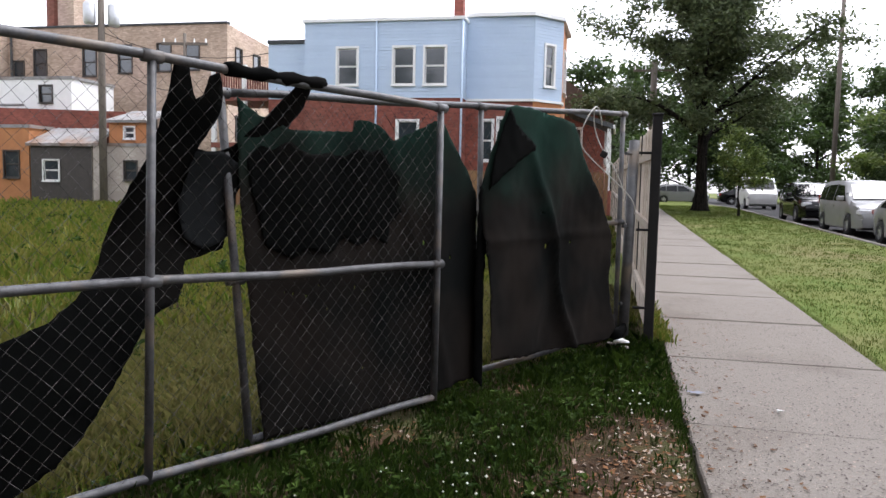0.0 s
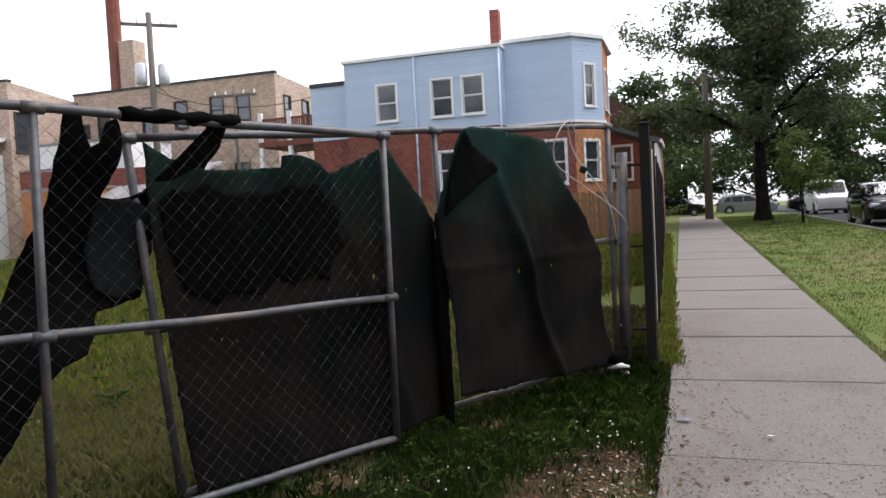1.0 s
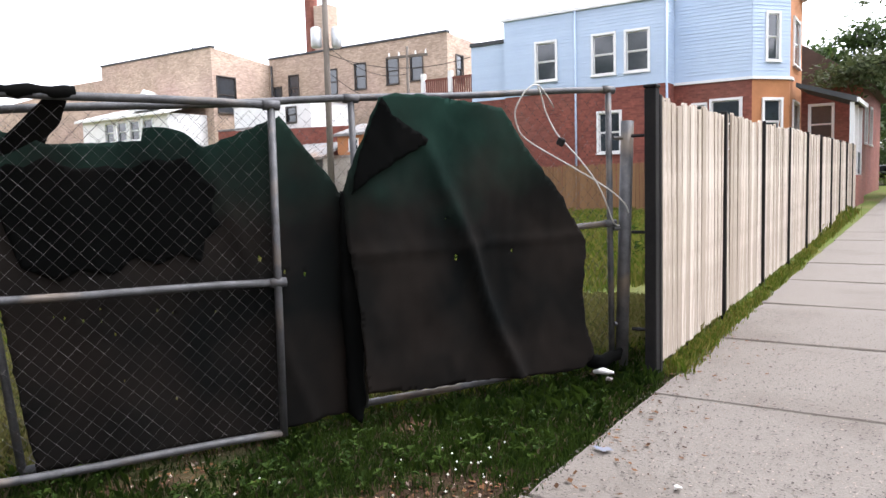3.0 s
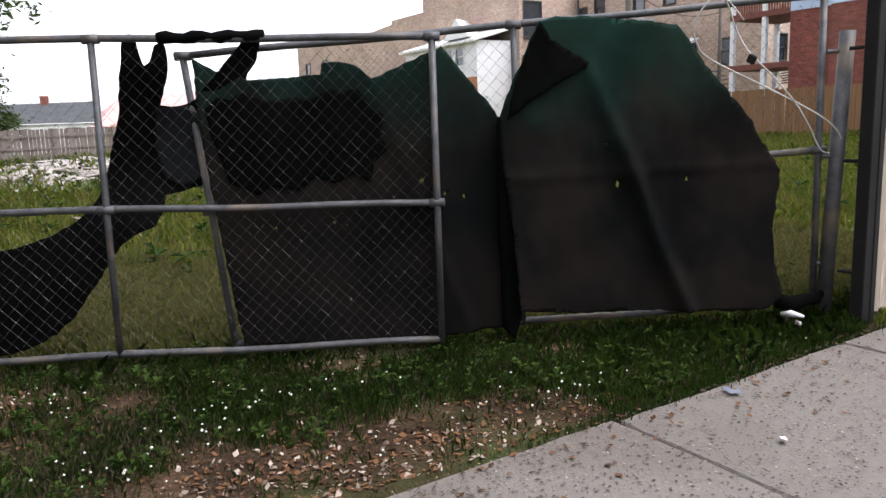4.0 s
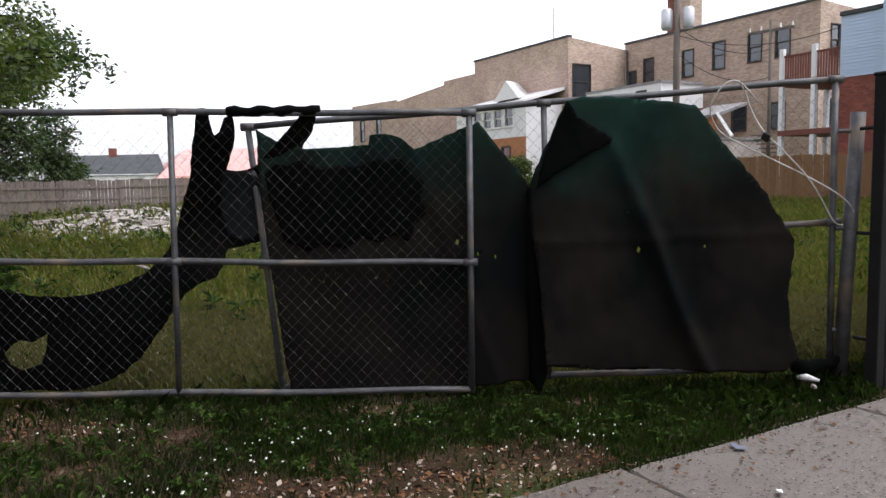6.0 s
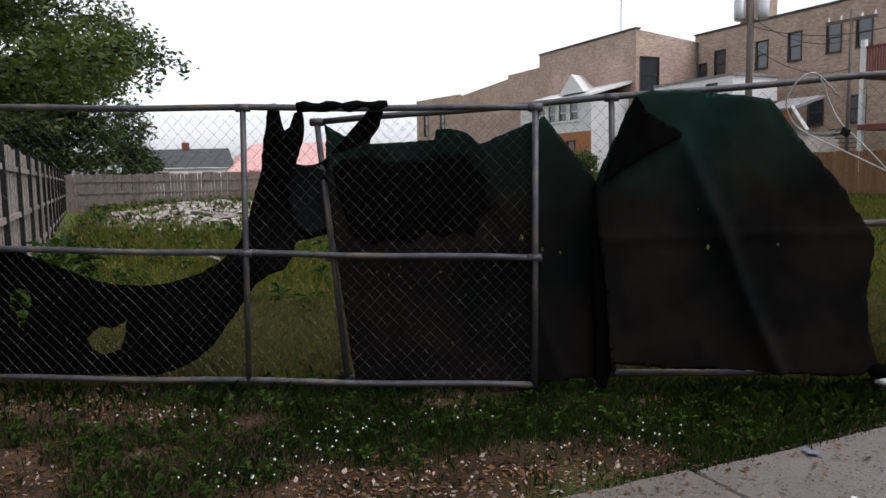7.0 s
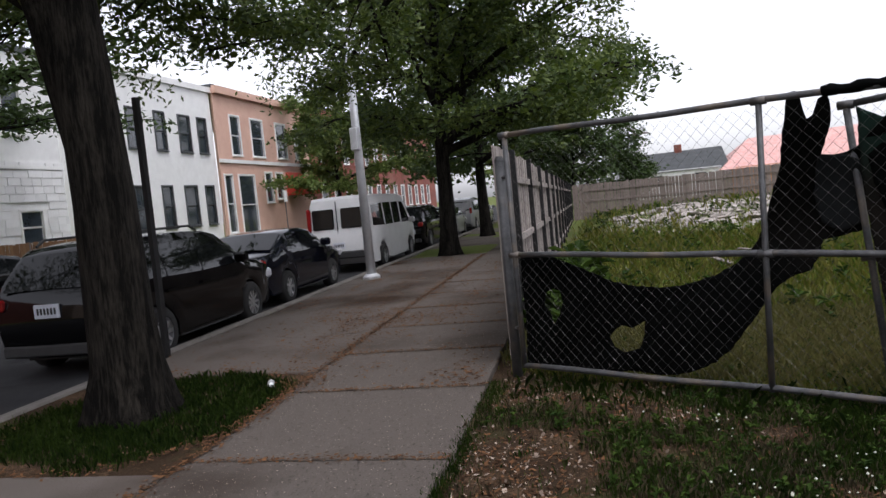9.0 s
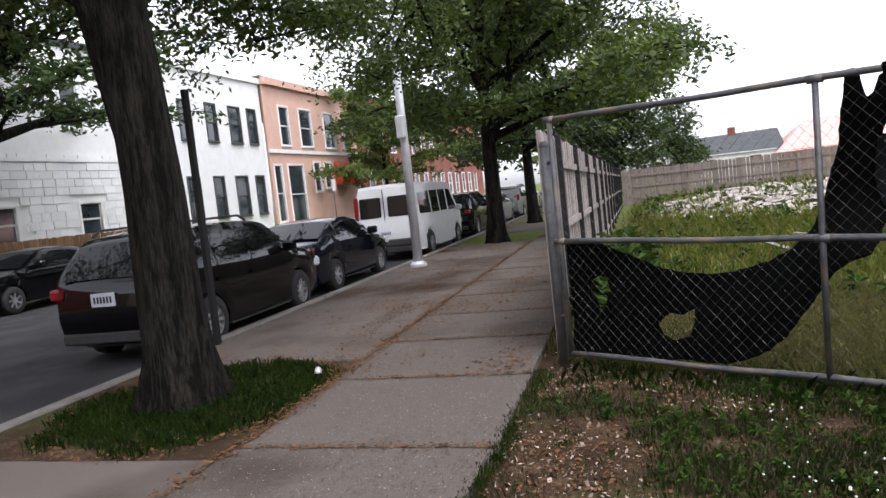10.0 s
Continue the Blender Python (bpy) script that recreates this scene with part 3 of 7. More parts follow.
# doubled layer that sags inside the first cloth
cloth("doubled black cloth layer sagging over the screen", [(-1.5, 1.62), (-1.41, 1.70), (-1.33, 1.68), (-1.22, 1.73), (-1.08, 1.66), (-0.95, 1.68), (-0.8, 1.66), (-0.68, 1.72), (-0.6, 1.7), (-0.5, 1.72), (-0.41, 1.6), (-0.34, 1.55), (-0.37, 1.42), (-0.31, 1.32), (-0.42, 1.24), (-0.44, 1.1), (-0.55, 1.16), (-0.68, 1.1), (-0.8, 1.16), (-0.92, 1.07), (-1.1, 1.1), (-1.2, 1.05), (-1.38, 1.14), (-1.41, 1.28), (-1.46, 1.4)],
      [], lambda u: -0.042 + 0.06 * u, lambda u, z: fold1(u, z) + 0.004, 2)
fold2 = lambda u, z: (0.05 * math.sin(3.2 * u + 1.1 * (2 - z) - 2.2) * min(1, 2.15 - z) + 0.02 * math.sin(8.5 * u - 2.6 * z) * min(1.0, (2.2 - z)) + 0.012 * noise.noise((u * 3, z * 3, 9)) + 0.006 * noise.noise((u * 13, z * 8, 4)) + 0.012 * math.exp(-((z - 1.08 - 0.02 * u) / 0.03) ** 2)
                      + 0.07 * math.exp(-((u - 1.02 - (1.75 - z) * 0.42) / 0.06) ** 2) * min(1, max(0, 2.0 - z)))
cloth("black screening cloth draped like a bell over the gate", [(0.69, 2.10), (0.8, 2.125), (1.0, 2.12), (1.3, 2.09), (1.6, 2.05), (1.69, 1.93), (1.8, 1.79), (1.88, 1.70), (2.03, 1.52), (2.12, 1.41), (2.17, 1.3), (2.24, 1.22), (2.33, 1.07), (2.30, 0.85), (2.28, 0.64), (2.30, 0.4), (2.34, 0.22), (2.25, 0.13), (2.1, 0.10), (1.77, 0.12), (1.3, 0.13), (0.94, 0.155), (0.53, 0.18), (0.50, 0.6), (0.47, 0.9), (0.43, 1.2), (0.43, 1.53), (0.55, 1.80)],
      [tear(1.19, 1.03, 0.028), tear(1.70, 1.04, 0.016), tear(1.12, 1.3, 0.006)], lambda u: 0.03 + 0.06 * u, fold2, 4, green=True)
cloth("folded-over black flap of the draped cloth", [(0.69, 2.09), (0.76, 1.98), (1.0, 1.83), (0.98, 1.79), (0.66, 1.62), (0.46, 1.48), (0.55, 1.78)], [], lambda u: 0.06 + 0.06 * u, fold2, 5)
cloth("narrow black strip hanging between the two cloths", [(0.40, 1.50), (0.47, 1.5), (0.56, 1.33), (0.63, 1.3), (0.56, 1.2), (0.555, 0.9), (0.545, 0.85), (0.55, 0.5), (0.545, 0.3), (0.55, 0.1), (0.5, -0.02), (0.42, 0.05), (0.40, 0.7)], [],
      lambda u: 0.0 + 0.06 * u, lambda u, z: 0.03 * math.sin(u * 30 + z), 6)
# twisted torn cloth on the front leaf
strip_line = [(-1.96, 2.10), (-1.9, 2.11), (-1.87, 2.06), (-1.83, 1.90), (-1.79, 1.93), (-1.76, 2.03), (-1.71, 2.06), (-1.68, 1.98), (-1.68, 1.88), (-1.72, 1.76), (-1.76, 1.66), (-1.70, 1.645), (-1.62, 1.65), (-1.52, 1.71), (-1.36, 1.88), (-1.25, 1.99), (-1.2, 2.07), (-1.08, 2.08), (-1.13, 1.92), (-1.28, 1.72), (-1.42, 1.54), (-1.5, 1.33), (-1.54, 1.14), (-1.65, 1.11), (-1.78, 1.09), (-1.80, 1.0), (-1.87, 0.88), (-2.0, 0.83), (-2.1, 0.76), (-2.2, 0.62), (-2.33, 0.45), (-2.44, 0.30), (-2.57, 0.19), (-2.75, 0.10), (-2.95, 0.06), (-3.2, 0.08), (-3.54, 0.05), (-4.0, 0.05), (-4.24, 0.06), (-4.22, 1.04), (-4.05, 1.045), (-3.88, 1.03), (-3.7, 0.95), (-3.54, 0.88), (-3.33, 0.81), (-3.13, 0.77), (-2.95, 0.76), (-2.81, 0.775), (-2.65, 0.81), (-2.49, 0.87), (-2.36, 0.94), (-2.27, 1.02), (-2.21, 1.1), (-2.17, 1.19), (-2.10, 1.4), (-2.02, 1.61), (-2.0, 1.8), (-1.97, 1.97)]
cloth("torn black cloth twisted and sagging across the front gate", strip_line,
      [[(-4.01, 0.71), (-3.93, 0.75), (-3.87, 0.73), (-3.84, 0.63), (-3.88, 0.52), (-3.94, 0.44), (-3.97, 0.55), (-4.03, 0.6)], [(-3.43, 0.35), (-3.36, 0.42), (-3.31, 0.45), (-3.22, 0.43), (-3.11, 0.49), (-3.12, 0.38), (-3.16, 0.27), (-3.3, 0.23), (-3.39, 0.27)]],
      lambda u: -0.035, lambda u, z: -0.012 + 0.014 * math.sin(9 * z - 6 * u) + 0.012 * noise.noise((u * 5, z * 5, 2)), 7,
      billow=lambda u, z: -0.22 * math.exp(-((z - 1.25) / 0.5) ** 2) * clamp((u + 3.2) / 0.9, 0, 1))
M["cloth_thin"] = mat("thin_grey_cloth", (0.020, 0.022, 0.023), (0.009, 0.010, 0.010), 0.95, scale=4, fine=300, bump=0.2, depth=0.002, spec=0.04)
thin = cloth("thin worn grey cloth layer between torn strips", [(-1.78, 1.64), (-1.62, 1.65), (-1.5, 1.58), (-1.48, 1.38), (-1.52, 1.2), (-1.66, 1.13), (-1.78, 1.2), (-1.82, 1.4)], [], lambda u: -0.015, lambda u, z: 0.012 * noise.noise((u * 6, z * 6, 2)), 17,
             billow=lambda u, z: -0.22 * math.exp(-((z - 1.25) / 0.5) ** 2))
thin.data.materials[0] = M["cloth_thin"]
roll = tube([gp(-1.72 + 0.055 * i, 2.065 + 0.006 * math.sin(i * 1.7), 0.0) for i in range(13)], [0.036 + 0.006 * math.sin(i * 1.9) for i in range(13)], 8)
tagged(link_mesh("rolled_cloth", roll, M["cloth"], smooth=True), "black cloth rolled round the top rail of the gate", "cloth")
tail = tube([gp(2.32, 0.17, 0.18), gp(2.42, 0.14, 0.2), gp(2.52, 0.17, 0.19), gp(2.62, 0.16, 0.16), gp(2.68, 0.2, 0.14)], [0.05, 0.06, 0.045, 0.04, 0.02], 8)
tagged(link_mesh("cloth_tail", tail, M["cloth"], smooth=True), "crumpled black cloth end lying at the gate post", "cloth")

# cable looped over the rail, with its padlock
cable_pts = [(2.03, 2.06), (1.87, 2.2), (1.76, 2.17), (1.69, 2.04), (1.73, 1.93), (1.82, 1.83), (2.1, 1.68), (2.4, 1.52), (2.6, 1.40), (2.72, 1.3), (2.76, 1.22), (2.72, 1.175), (2.62, 1.2), (2.5, 1.36), (2.37, 1.53), (2.2, 1.72), (2.07, 1.87), (2.0, 2.02), (1.95, 2.14), (1.88, 2.22)]
cable = thing("cable", "pale looped steel cable hanging from the gate rail", "cable")
fine = []
for i in range(len(cable_pts) - 1):
    for k in range(4):
        t = k / 4
        p0, p1, p2, p3 = (Vector(cable_pts[clamp(i + j, 0, len(cable_pts) - 1)]) for j in (-1, 0, 1, 2))
        q = 0.5 * ((2 * p1) + (p2 - p0) * t + (2 * p0 - 5 * p1 + 4 * p2 - p3) * t * t + (3 * p1 - p0 - 3 * p2 + p3) * t ** 3)
        fine.append(gp(q.x, q.y, 0.16 + 0.05 * math.sin(i + t)))
M["cable"] = mat("pale_cable", (0.55, 0.54, 0.5), (0.4, 0.39, 0.36), 0.5, bump=0.1)
part("line", tube(fine, 0.0055, 6), M["cable"], cable, smooth=True)
part("padlock", box(-0.03, -0.015, -0.06, 0.03, 0.015, 0.0, 0.008, Matrix.Translation(gp(2.10, 1.84, 0.17)) @ Matrix.Rotation(0.5, 4, "Y")), M["black_metal"], cable, "black padlock")


# ---- buildings ----
def wall_mesh(length, height, thick, openings, slope=0.0):
    """A wall along x with real openings (x0, z0, x1, z1); its outer face at y = 0."""
    bm = bmesh.new()
    cx = sorted({0, length, *[o[0] for o in openings], *[o[2] for o in openings]})
    cz = sorted({0, height, *[o[1] for o in openings], *[o[3] for o in openings]})

    def solid(i, k):
        if not (0 <= i < len(cx) - 1 and 0 <= k < len(cz) - 1):
            return False
        mx, mz = (cx[i] + cx[i + 1]) / 2, (cz[k] + cz[k + 1]) / 2
        return not any(o[0] < mx < o[2] and o[1] < mz < o[3] for o in openings)

    def quad(*pts):
        # the back is mitred at both ends, so that walls meet cleanly at corners
        bm.faces.new([bm.verts.new((clamp(p[0], thick, length - thick) if p[1] > 0 else p[0], p[1], p[2])) for p in pts])

    for i in range(len(cx) - 1):
        for k in range(len(cz) - 1):
            if not solid(i, k):
                continue
            x0, x1, z0, z1 = cx[i], cx[i + 1], cz[k], cz[k + 1]
            quad((x0, 0, z0), (x1, 0, z0), (x1, 0, z1), (x0, 0, z1))
            quad((x1, thick, z0), (x0, thick, z0), (x0, thick, z1), (x1, thick, z1))
            if not solid(i - 1, k):
                quad((x0, thick, z0), (x0, 0, z0), (x0, 0, z1), (x0, thick, z1))
            if not solid(i + 1, k):
                quad((x1, 0, z0), (x1, thick, z0), (x1, thick, z1), (x1, 0, z1))
            if not solid(i, k - 1):
                quad((x0, thick, z0), (x1, thick, z0), (x1, 0, z0), (x0, 0, z0))
            if not solid(i, k + 1):
                quad((x0, 0, z1), (x1, 0, z1), (x1, thick, z1), (x0, thick, z1))
    if slope:
        for v in bm.verts:
            if v.co.z > height - 0.01:
                v.co.z += slope * v.co.x / length
    return bm


def place(a, b, z=0.0):
    """Frame of a wall from a to b: x along it, y into the building (left of the way)."""
    d = Vector((b[0] - a[0], b[1] - a[1], 0))
    return Matrix.Translation((a[0], a[1], z)) @ Matrix.Rotation(math.atan2(d.y, d.x), 4, "Z"), d.length


def window(root, m, x0, z0, x1, z1, frame_mat, proud=0.06, w=0.09, sash=True, bars=0, sill=True):
    """A sash window set in an opening: casing, sashes, panes and sill."""
    bm = bmesh.new()
    add_box(bm, x0 - w, -proud, z0 - w * 0.6, x0, 0.1, z1 + w, 0, m)
    add_box(bm, x1, -proud, z0 - w * 0.6, x1 + w, 0.1, z1 + w, 0, m)
    add_box(bm, x0, -proud, z1, x1, 0.1, z1 + w, 0, m)
    add_box(bm, x0, -proud, z0 - w * 0.6, x1, 0.1, z0, 0, m)
    win = link_mesh("window", bm, frame_mat, root)
    if sill:
        link_mesh("sill", box(x0 - w * 1.2, -proud - 0.05, z0 - w * 0.6 - 0.05, x1 + w * 1.2, 0.02, z0 - w * 0.6 - 0.003, 0, m), frame_mat, win)
    zm = (z0 + z1) / 2
    bm = bmesh.new()
    s = 0.035
    for a, b, dy in ((z0, zm, 0.05), (zm, z1, 0.02)):
        add_box(bm, x0, dy, a, x0 + s, dy + 0.03, b, 0, m)
        add_box(bm, x1 - s, dy, a, x1, dy + 0.03, b, 0, m)
        add_box(bm, x0 + s, dy, a, x1 - s, dy + 0.03, a + s, 0, m)
        add_box(bm, x0 + s, dy, b - s, x1 - s, dy + 0.03, b, 0, m)
    link_mesh("sash", bm, frame_mat, win)
    for a, b, dy in ((z0, zm, 0.062), (zm, z1, 0.032)):
        link_mesh("pane", box(x0 + s, dy, a + s, x1 - s, dy + 0.006, b - s, 0, m), M["glass"], win)
    return win


def siding(length, z0, z1, openings, lap=0.125):
    """Lapped boards as one mesh, cut round the openings."""
    bm = bmesh.new()
    z = z0
    while z < z1 - 0.02:
        t = min(z + lap, z1)
        spans = [(0.0, length)]
        for o in openings:
            if o[1] < t and o[3] > z:
                nxt = []
                for a, b in spans:
                    if o[2] <= a or o[0] >= b:
                        nxt.append((a, b))
                    else:
                        if a < o[0]:
                            nxt.append((a, o[0]))
                        if b > o[2]:
                            nxt.append((o[2], b))
                spans = nxt
        for a, b in spans:
            vs = [bm.verts.new(p) for p in ((a, -0.022, z), (b, -0.022, z), (b, -0.005, t), (a, -0.005, t), (a, 0.0, z), (b, 0.0, z))]
            bm.faces.new(vs[:4])
            bm.faces.new((vs[4], vs[5], vs[1], vs[0]))
        z = t
    return bm


def facade(root, a, b, z0, z1, material, openings=(), frame_mat=None, thick=0.3, lap=None, lap_mat=None, lap_from=None, sash=True, slope=0.0, casing=0.09):
    m, length = place(a, b, 0)
    ops = [(o[0], o[1] - z0, o[2], o[3] - z0) for o in openings]
    bm = wall_mesh(length, z1 - z0, thick, ops, slope)
    bm.transform(m @ Matrix.Translation((0, 0, z0)))
    w = link_mesh("wall", bm, material, root)
    if lap:
        bm = siding(length, lap_from or z0, z1, openings, lap)
        bm.transform(m)
        link_mesh("siding", bm, lap_mat, root)
    for o in openings:
        window(root, m, *o, frame_mat or M["white"], w=casing)
    return w


def slab_poly(name, pts, z0, z1, material, root, grow=0.0):
    bm = bmesh.new()
    c = sum((Vector((*p, 0)) for p in pts), Vector()) / len(pts)
    q = [Vector((*p, 0)) + (Vector((*p, 0)) - c).normalized() * grow for p in pts]
    lo = [bm.verts.new((p.x, p.y, z0)) for p in q]
    hi = [bm.verts.new((p.x, p.y, z1)) for p in q]
    bm.faces.new(lo[::-1])
    bm.faces.new(hi)
    for i in range(len(q)):
        j = (i + 1) % len(q)
        bm.faces.new((lo[i], lo[j], hi[j], hi[i]))
    return link_mesh(name, bm, material, root)


# blue house: brick below, blue lapped siding above
bh = thing("house", "two-storey house, pale blue siding over red brick", "house")
HY = 23.75
up = lambda x, w=0.92, z0=5.53, z1=6.95: (x + 0.06, z0, x + w - 0.06, z1)
facade(bh, (-11.6, HY), (-5.0, HY), 4.98, 8.0, M["siding"], [up(1.38), up(3.74), up(5.02)], lap=0.125, lap_mat=M["siding"])
facade(bh, (-11.6, HY), (-5.0, HY), 0.05, 4.98, M["red_brick"], [(4.0, 2.6, 4.8, 4.05)])
facade(bh, (-13.35, HY + 0.35), (-11.6, HY + 0.35), 4.98, 7.25, M["siding"], lap=0.125, lap_mat=M["siding"])
facade(bh, (-13.35, HY + 0.35), (-11.6, HY + 0.35), 0.05, 4.98, M["red_brick"])
facade(bh, (-5.0, HY), (-5.0, 24.6), 4.98, 8.1, M["siding"], lap=0.125, lap_mat=M["siding"])
facade(bh, (-5.0, HY), (-5.0, 24.6), 0.05, 4.98, M["red_brick"])
facade(bh, (-5.0, 24.6), (-2.3, 24.6), 4.98, 8.25, M["siding"], lap=0.125, lap_mat=M["siding"])
facade(bh, (-5.0, 24.6), (-2.3, 24.6), 0.05, 4.98, M["red_brick"], [(0.72, 2.6, 1.1, 4.15), (1.35, 2.6, 2.3, 4.25)])
facade(bh, (-2.3, 24.6), (-1.25, 25.8), 4.98, 8.25, M["siding"], [(0.62, 5.62, 1.08, 7.2)], lap=0.125, lap_mat=M["siding"])
facade(bh, (-2.3, 24.6), (-1.25, 25.8), 0.05, 4.98, M["orange_brick"], [(0.5, 2.7, 1.2, 4.2)])
facade(bh, (-1.25, 25.8), (-1.25, 29.0), 0.05, 8.25, M["orange_brick"], [(0.8, 5.6, 2.3, 7.2), (0.8, 2.2, 2.3, 4.2)])
facade(bh, (-1.25, 29.0), (-2.3, 30.2), 0.05, 8.25, M["orange_brick"])
facade(bh, (-2.3, 34.0), (-13.35, 34.0), 0.05, 8.0, M["red_brick"])
facade(bh, (-2.3, 30.2), (-2.3, 34.0), 0.05, 8.2, M["orange_brick"])
facade(bh, (-13.35, 34.0), (-13.35, HY + 0.35), 0.05, 7.25, M["siding"])
slab_poly("roof", [(-13.35, HY + 0.35), (-11.6, HY + 0.35), (-11.6, 34), (-13.35, 34)], 7.25, 7.4, M["roof"], bh, 0.1)
slab_poly("roof", [(-11.6, HY), (-5.0, HY), (-5.0, 34), (-11.6, 34)], 8.0, 8.12, M["white"], bh, 0.14)
slab_poly("roof", [(-5.0, 24.6), (-2.3, 24.6), (-1.25, 25.8), (-1.25, 29), (-2.3, 30.2), (-2.3, 34), (-5.0, 34)], 8.25, 8.4, M["white"], bh, 0.2)
slab_poly("band", [(-5.0, 24.55), (-2.28, 24.55), (-1.2, 25.78), (-1.2, 26.4), (-5.0, 26.4)], 4.93, 5.03, M["white"], bh, 0.03)
link_mesh("chimney", box(-6.05, 27.0, 8.1, -5.65, 27.5, 10.35, 0.0), M["red_brick"], bh)
for x in (-8.52, -5.02):
    link_mesh("downpipe", tube([(x, HY - 0.06, 8.0), (x, HY - 0.06, 0.6)], 0.045, 8), M["siding"], bh, smooth=True)
bh.matrix_basis = Matrix.Translation((0.02, 0.0, 0.03)) @ Matrix.Translation((-13.35, 24.1, 0)) @ Matrix.Rotation(radians(1.5), 4, "Z") @ Matrix.Translation((13.35, -24.1, 0))
# porch on the street side
porch = thing("porch", "front porch with dark pitched roof and white posts", "porch")
bm = bmesh.new()
vs = [bm.verts.new(p) for p in ((-1.2, 25.9, 4.85), (-1.2, 29.0, 4.85), (0.75, 29.1, 4.2), (0.75, 25.8, 4.2), (-1.2, 25.9, 4.7), (-1.2, 29.0, 4.7), (0.75, 29.1, 4.0), (0.75, 25.8, 4.0))]
for f in ((0, 3, 2, 1), (4, 5, 6, 7), (0, 4, 7, 3), (2, 6, 5, 1), (3, 7, 6, 2), (0, 1, 5, 4)):
    bm.faces.new([vs[i] for i in f])
part("roof", bm, M["roof"], porch)
for y in (26.0, 27.4, 28.9):
    part("post", box(0.52, y - 0.07, 1.5, 0.66, y + 0.07, 4.02), M["white"], porch)
part("deck", box(-1.2, 25.85, 0.1, 0.75, 29.05, 1.5), M["red_brick"], porch)
part("railing", box(0.56, 26.1, 1.55, 0.62, 28.8, 2.35), M["roof"], porch)
part("gutter", box(0.74, 25.8, 4.02, 0.82, 29.1, 4.16), M["white"], porch)
porch.matrix_basis = Matrix.Translation((0.1, 0.35, 0.0))

# tan brick buildings along the alley
def tan_window(x, z0, z1, w=0.8):
    return (x, z0, x + w, z1)


M["dark_frame"] = mat("dark_window_frame", (0.06, 0.05, 0.045), (0.04, 0.035, 0.03), 0.7)
tb = thing("brick_building", "weathered tan brick building with dark windows", "building")
TY = 31.5
facade(tb, (-33.4, TY), (-19.63, TY), 0.3, 9.82, M["tan_brick"], [tan_window(1.75, 7.1, 8.62), tan_window(4.95, 7.15, 8.65), tan_window(7.2, 7.3, 8.77), tan_window(9.6, 7.37, 8.83), tan_window(11.3, 7.42, 8.8), (0.35, 6.0, 1.05, 8.0),
                                                                 tan_window(8.6, 3.7, 5.0, 0.9), tan_window(11.0, 3.7, 5.0, 0.9), tan_window(5.4, 3.7, 5.0, 0.9), tan_window(2.6, 3.6, 5.0, 0.9)], M["dark_frame"], casing=0.05)
facade(tb, (-19.63, TY), (-19.63, 47.0), 0.3, 9.82, M["tan_brick"], [(0.9, 7.2, 1.6, 8.7), (3.0, 7.2, 3.8, 8.7), (6.0, 7.2, 6.8, 8.7), (0.9, 3.7, 1.6, 5.0)], M["dark_frame"], slope=-0.9, casing=0.05)
facade(tb, (-33.4, 26.8), (-33.4, TY), 0.3, 10.0, M["tan_brick"], [(0.35, 6.2, 1.75, 8.35)], M["dark_frame"], slope=-0.5, casing=0.05)
facade(tb, (-44.5, 26.8), (-33.4, 26.8), 0.3, 10.0, M["tan_brick"], slope=0.0)
facade(tb, (-69.0, 27.0), (-58.5, 27.0), 0.3, 8.9, M["tan_brick"], [(2, 5.2, 3.0, 7.2), (6, 5.2, 7.0, 7.2)], M["dark_frame"], slope=-0.3, casing=0.05)
facade(tb, (-58.5, 27.0), (-49.6, 27.0), 0.3, 8.4, M["tan_brick"], slope=0.5, casing=0.05)
facade(tb, (-49.6, 27.0), (-44.5, 27.0), 0.3, 9.2, M["tan_brick"], slope=0.0)
slab_poly("roof", [(-33.2, TY + 0.2), (-19.83, TY + 0.2), (-19.83, 46.8), (-33.2, 46.8)], 8.6, 8.8, M["roof"], tb)
slab_poly("roof", [(-68.8, 27.2), (-33.7, 27.2), (-33.7, 46), (-68.8, 46)], 7.9, 8.1, M["roof"], tb)
for a, b, z in (((-33.4, TY - 0.05), (-19.6, TY - 0.05), 9.82), ((-44.5, 26.75), (-33.35, 26.75), 10.0)):
    m, ln = place(a, b, z)
    link_mesh("coping", box(0, -0.04, 0.003, ln, 0.34, 0.11, 0, m), M["roof"], tb)
link_mesh("antenna", tube([(-39.0, 30, 10), (-39.0, 30, 13.2)], 0.03, 5), M["steel"], tb)
link_mesh("downpipe", tube([(-33.1, TY - 0.1, 9.4), (-33.1, TY - 0.1, 0.5)], 0.07, 6), M["steel"], tb)
# roof vents and a fire escape landing
for x in (-23.5, -22.7, -21.9):
    link_mesh("roof_vent", box(x, 33, 9.9, x + 0.5, 33.5, 10.15), M["roof"], tb)
TURN = Matrix.Translation((0.15, 0.0, 0.12)) @ Matrix.Translation((-33.4, 26.8, 0)) @ Matrix.Rotation(radians(1.0), 4, "Z") @ Matrix.Translation((33.4, -26.8, 0))
tb.matrix_basis = TURN
esc = thing("fire_escape", "black iron fire escape landing on the brick wall", "stairs")
part("platform", box(-34.6, TY - 1.2, 5.9, -31.6, TY - 0.02, 6.0), M["black_metal"], esc)
for i in range(14):
    x = -34.6 + 3.0 * i / 13
    part("baluster", tube([(x, TY - 1.18, 6.0), (x, TY - 1.18, 6.95)], 0.02, 4), M["black_metal"], esc)
part("handrail", tube([(-34.6, TY - 1.18, 6.95), (-31.6, TY - 1.18, 6.95)], 0.03, 5), M["black_metal"], esc)
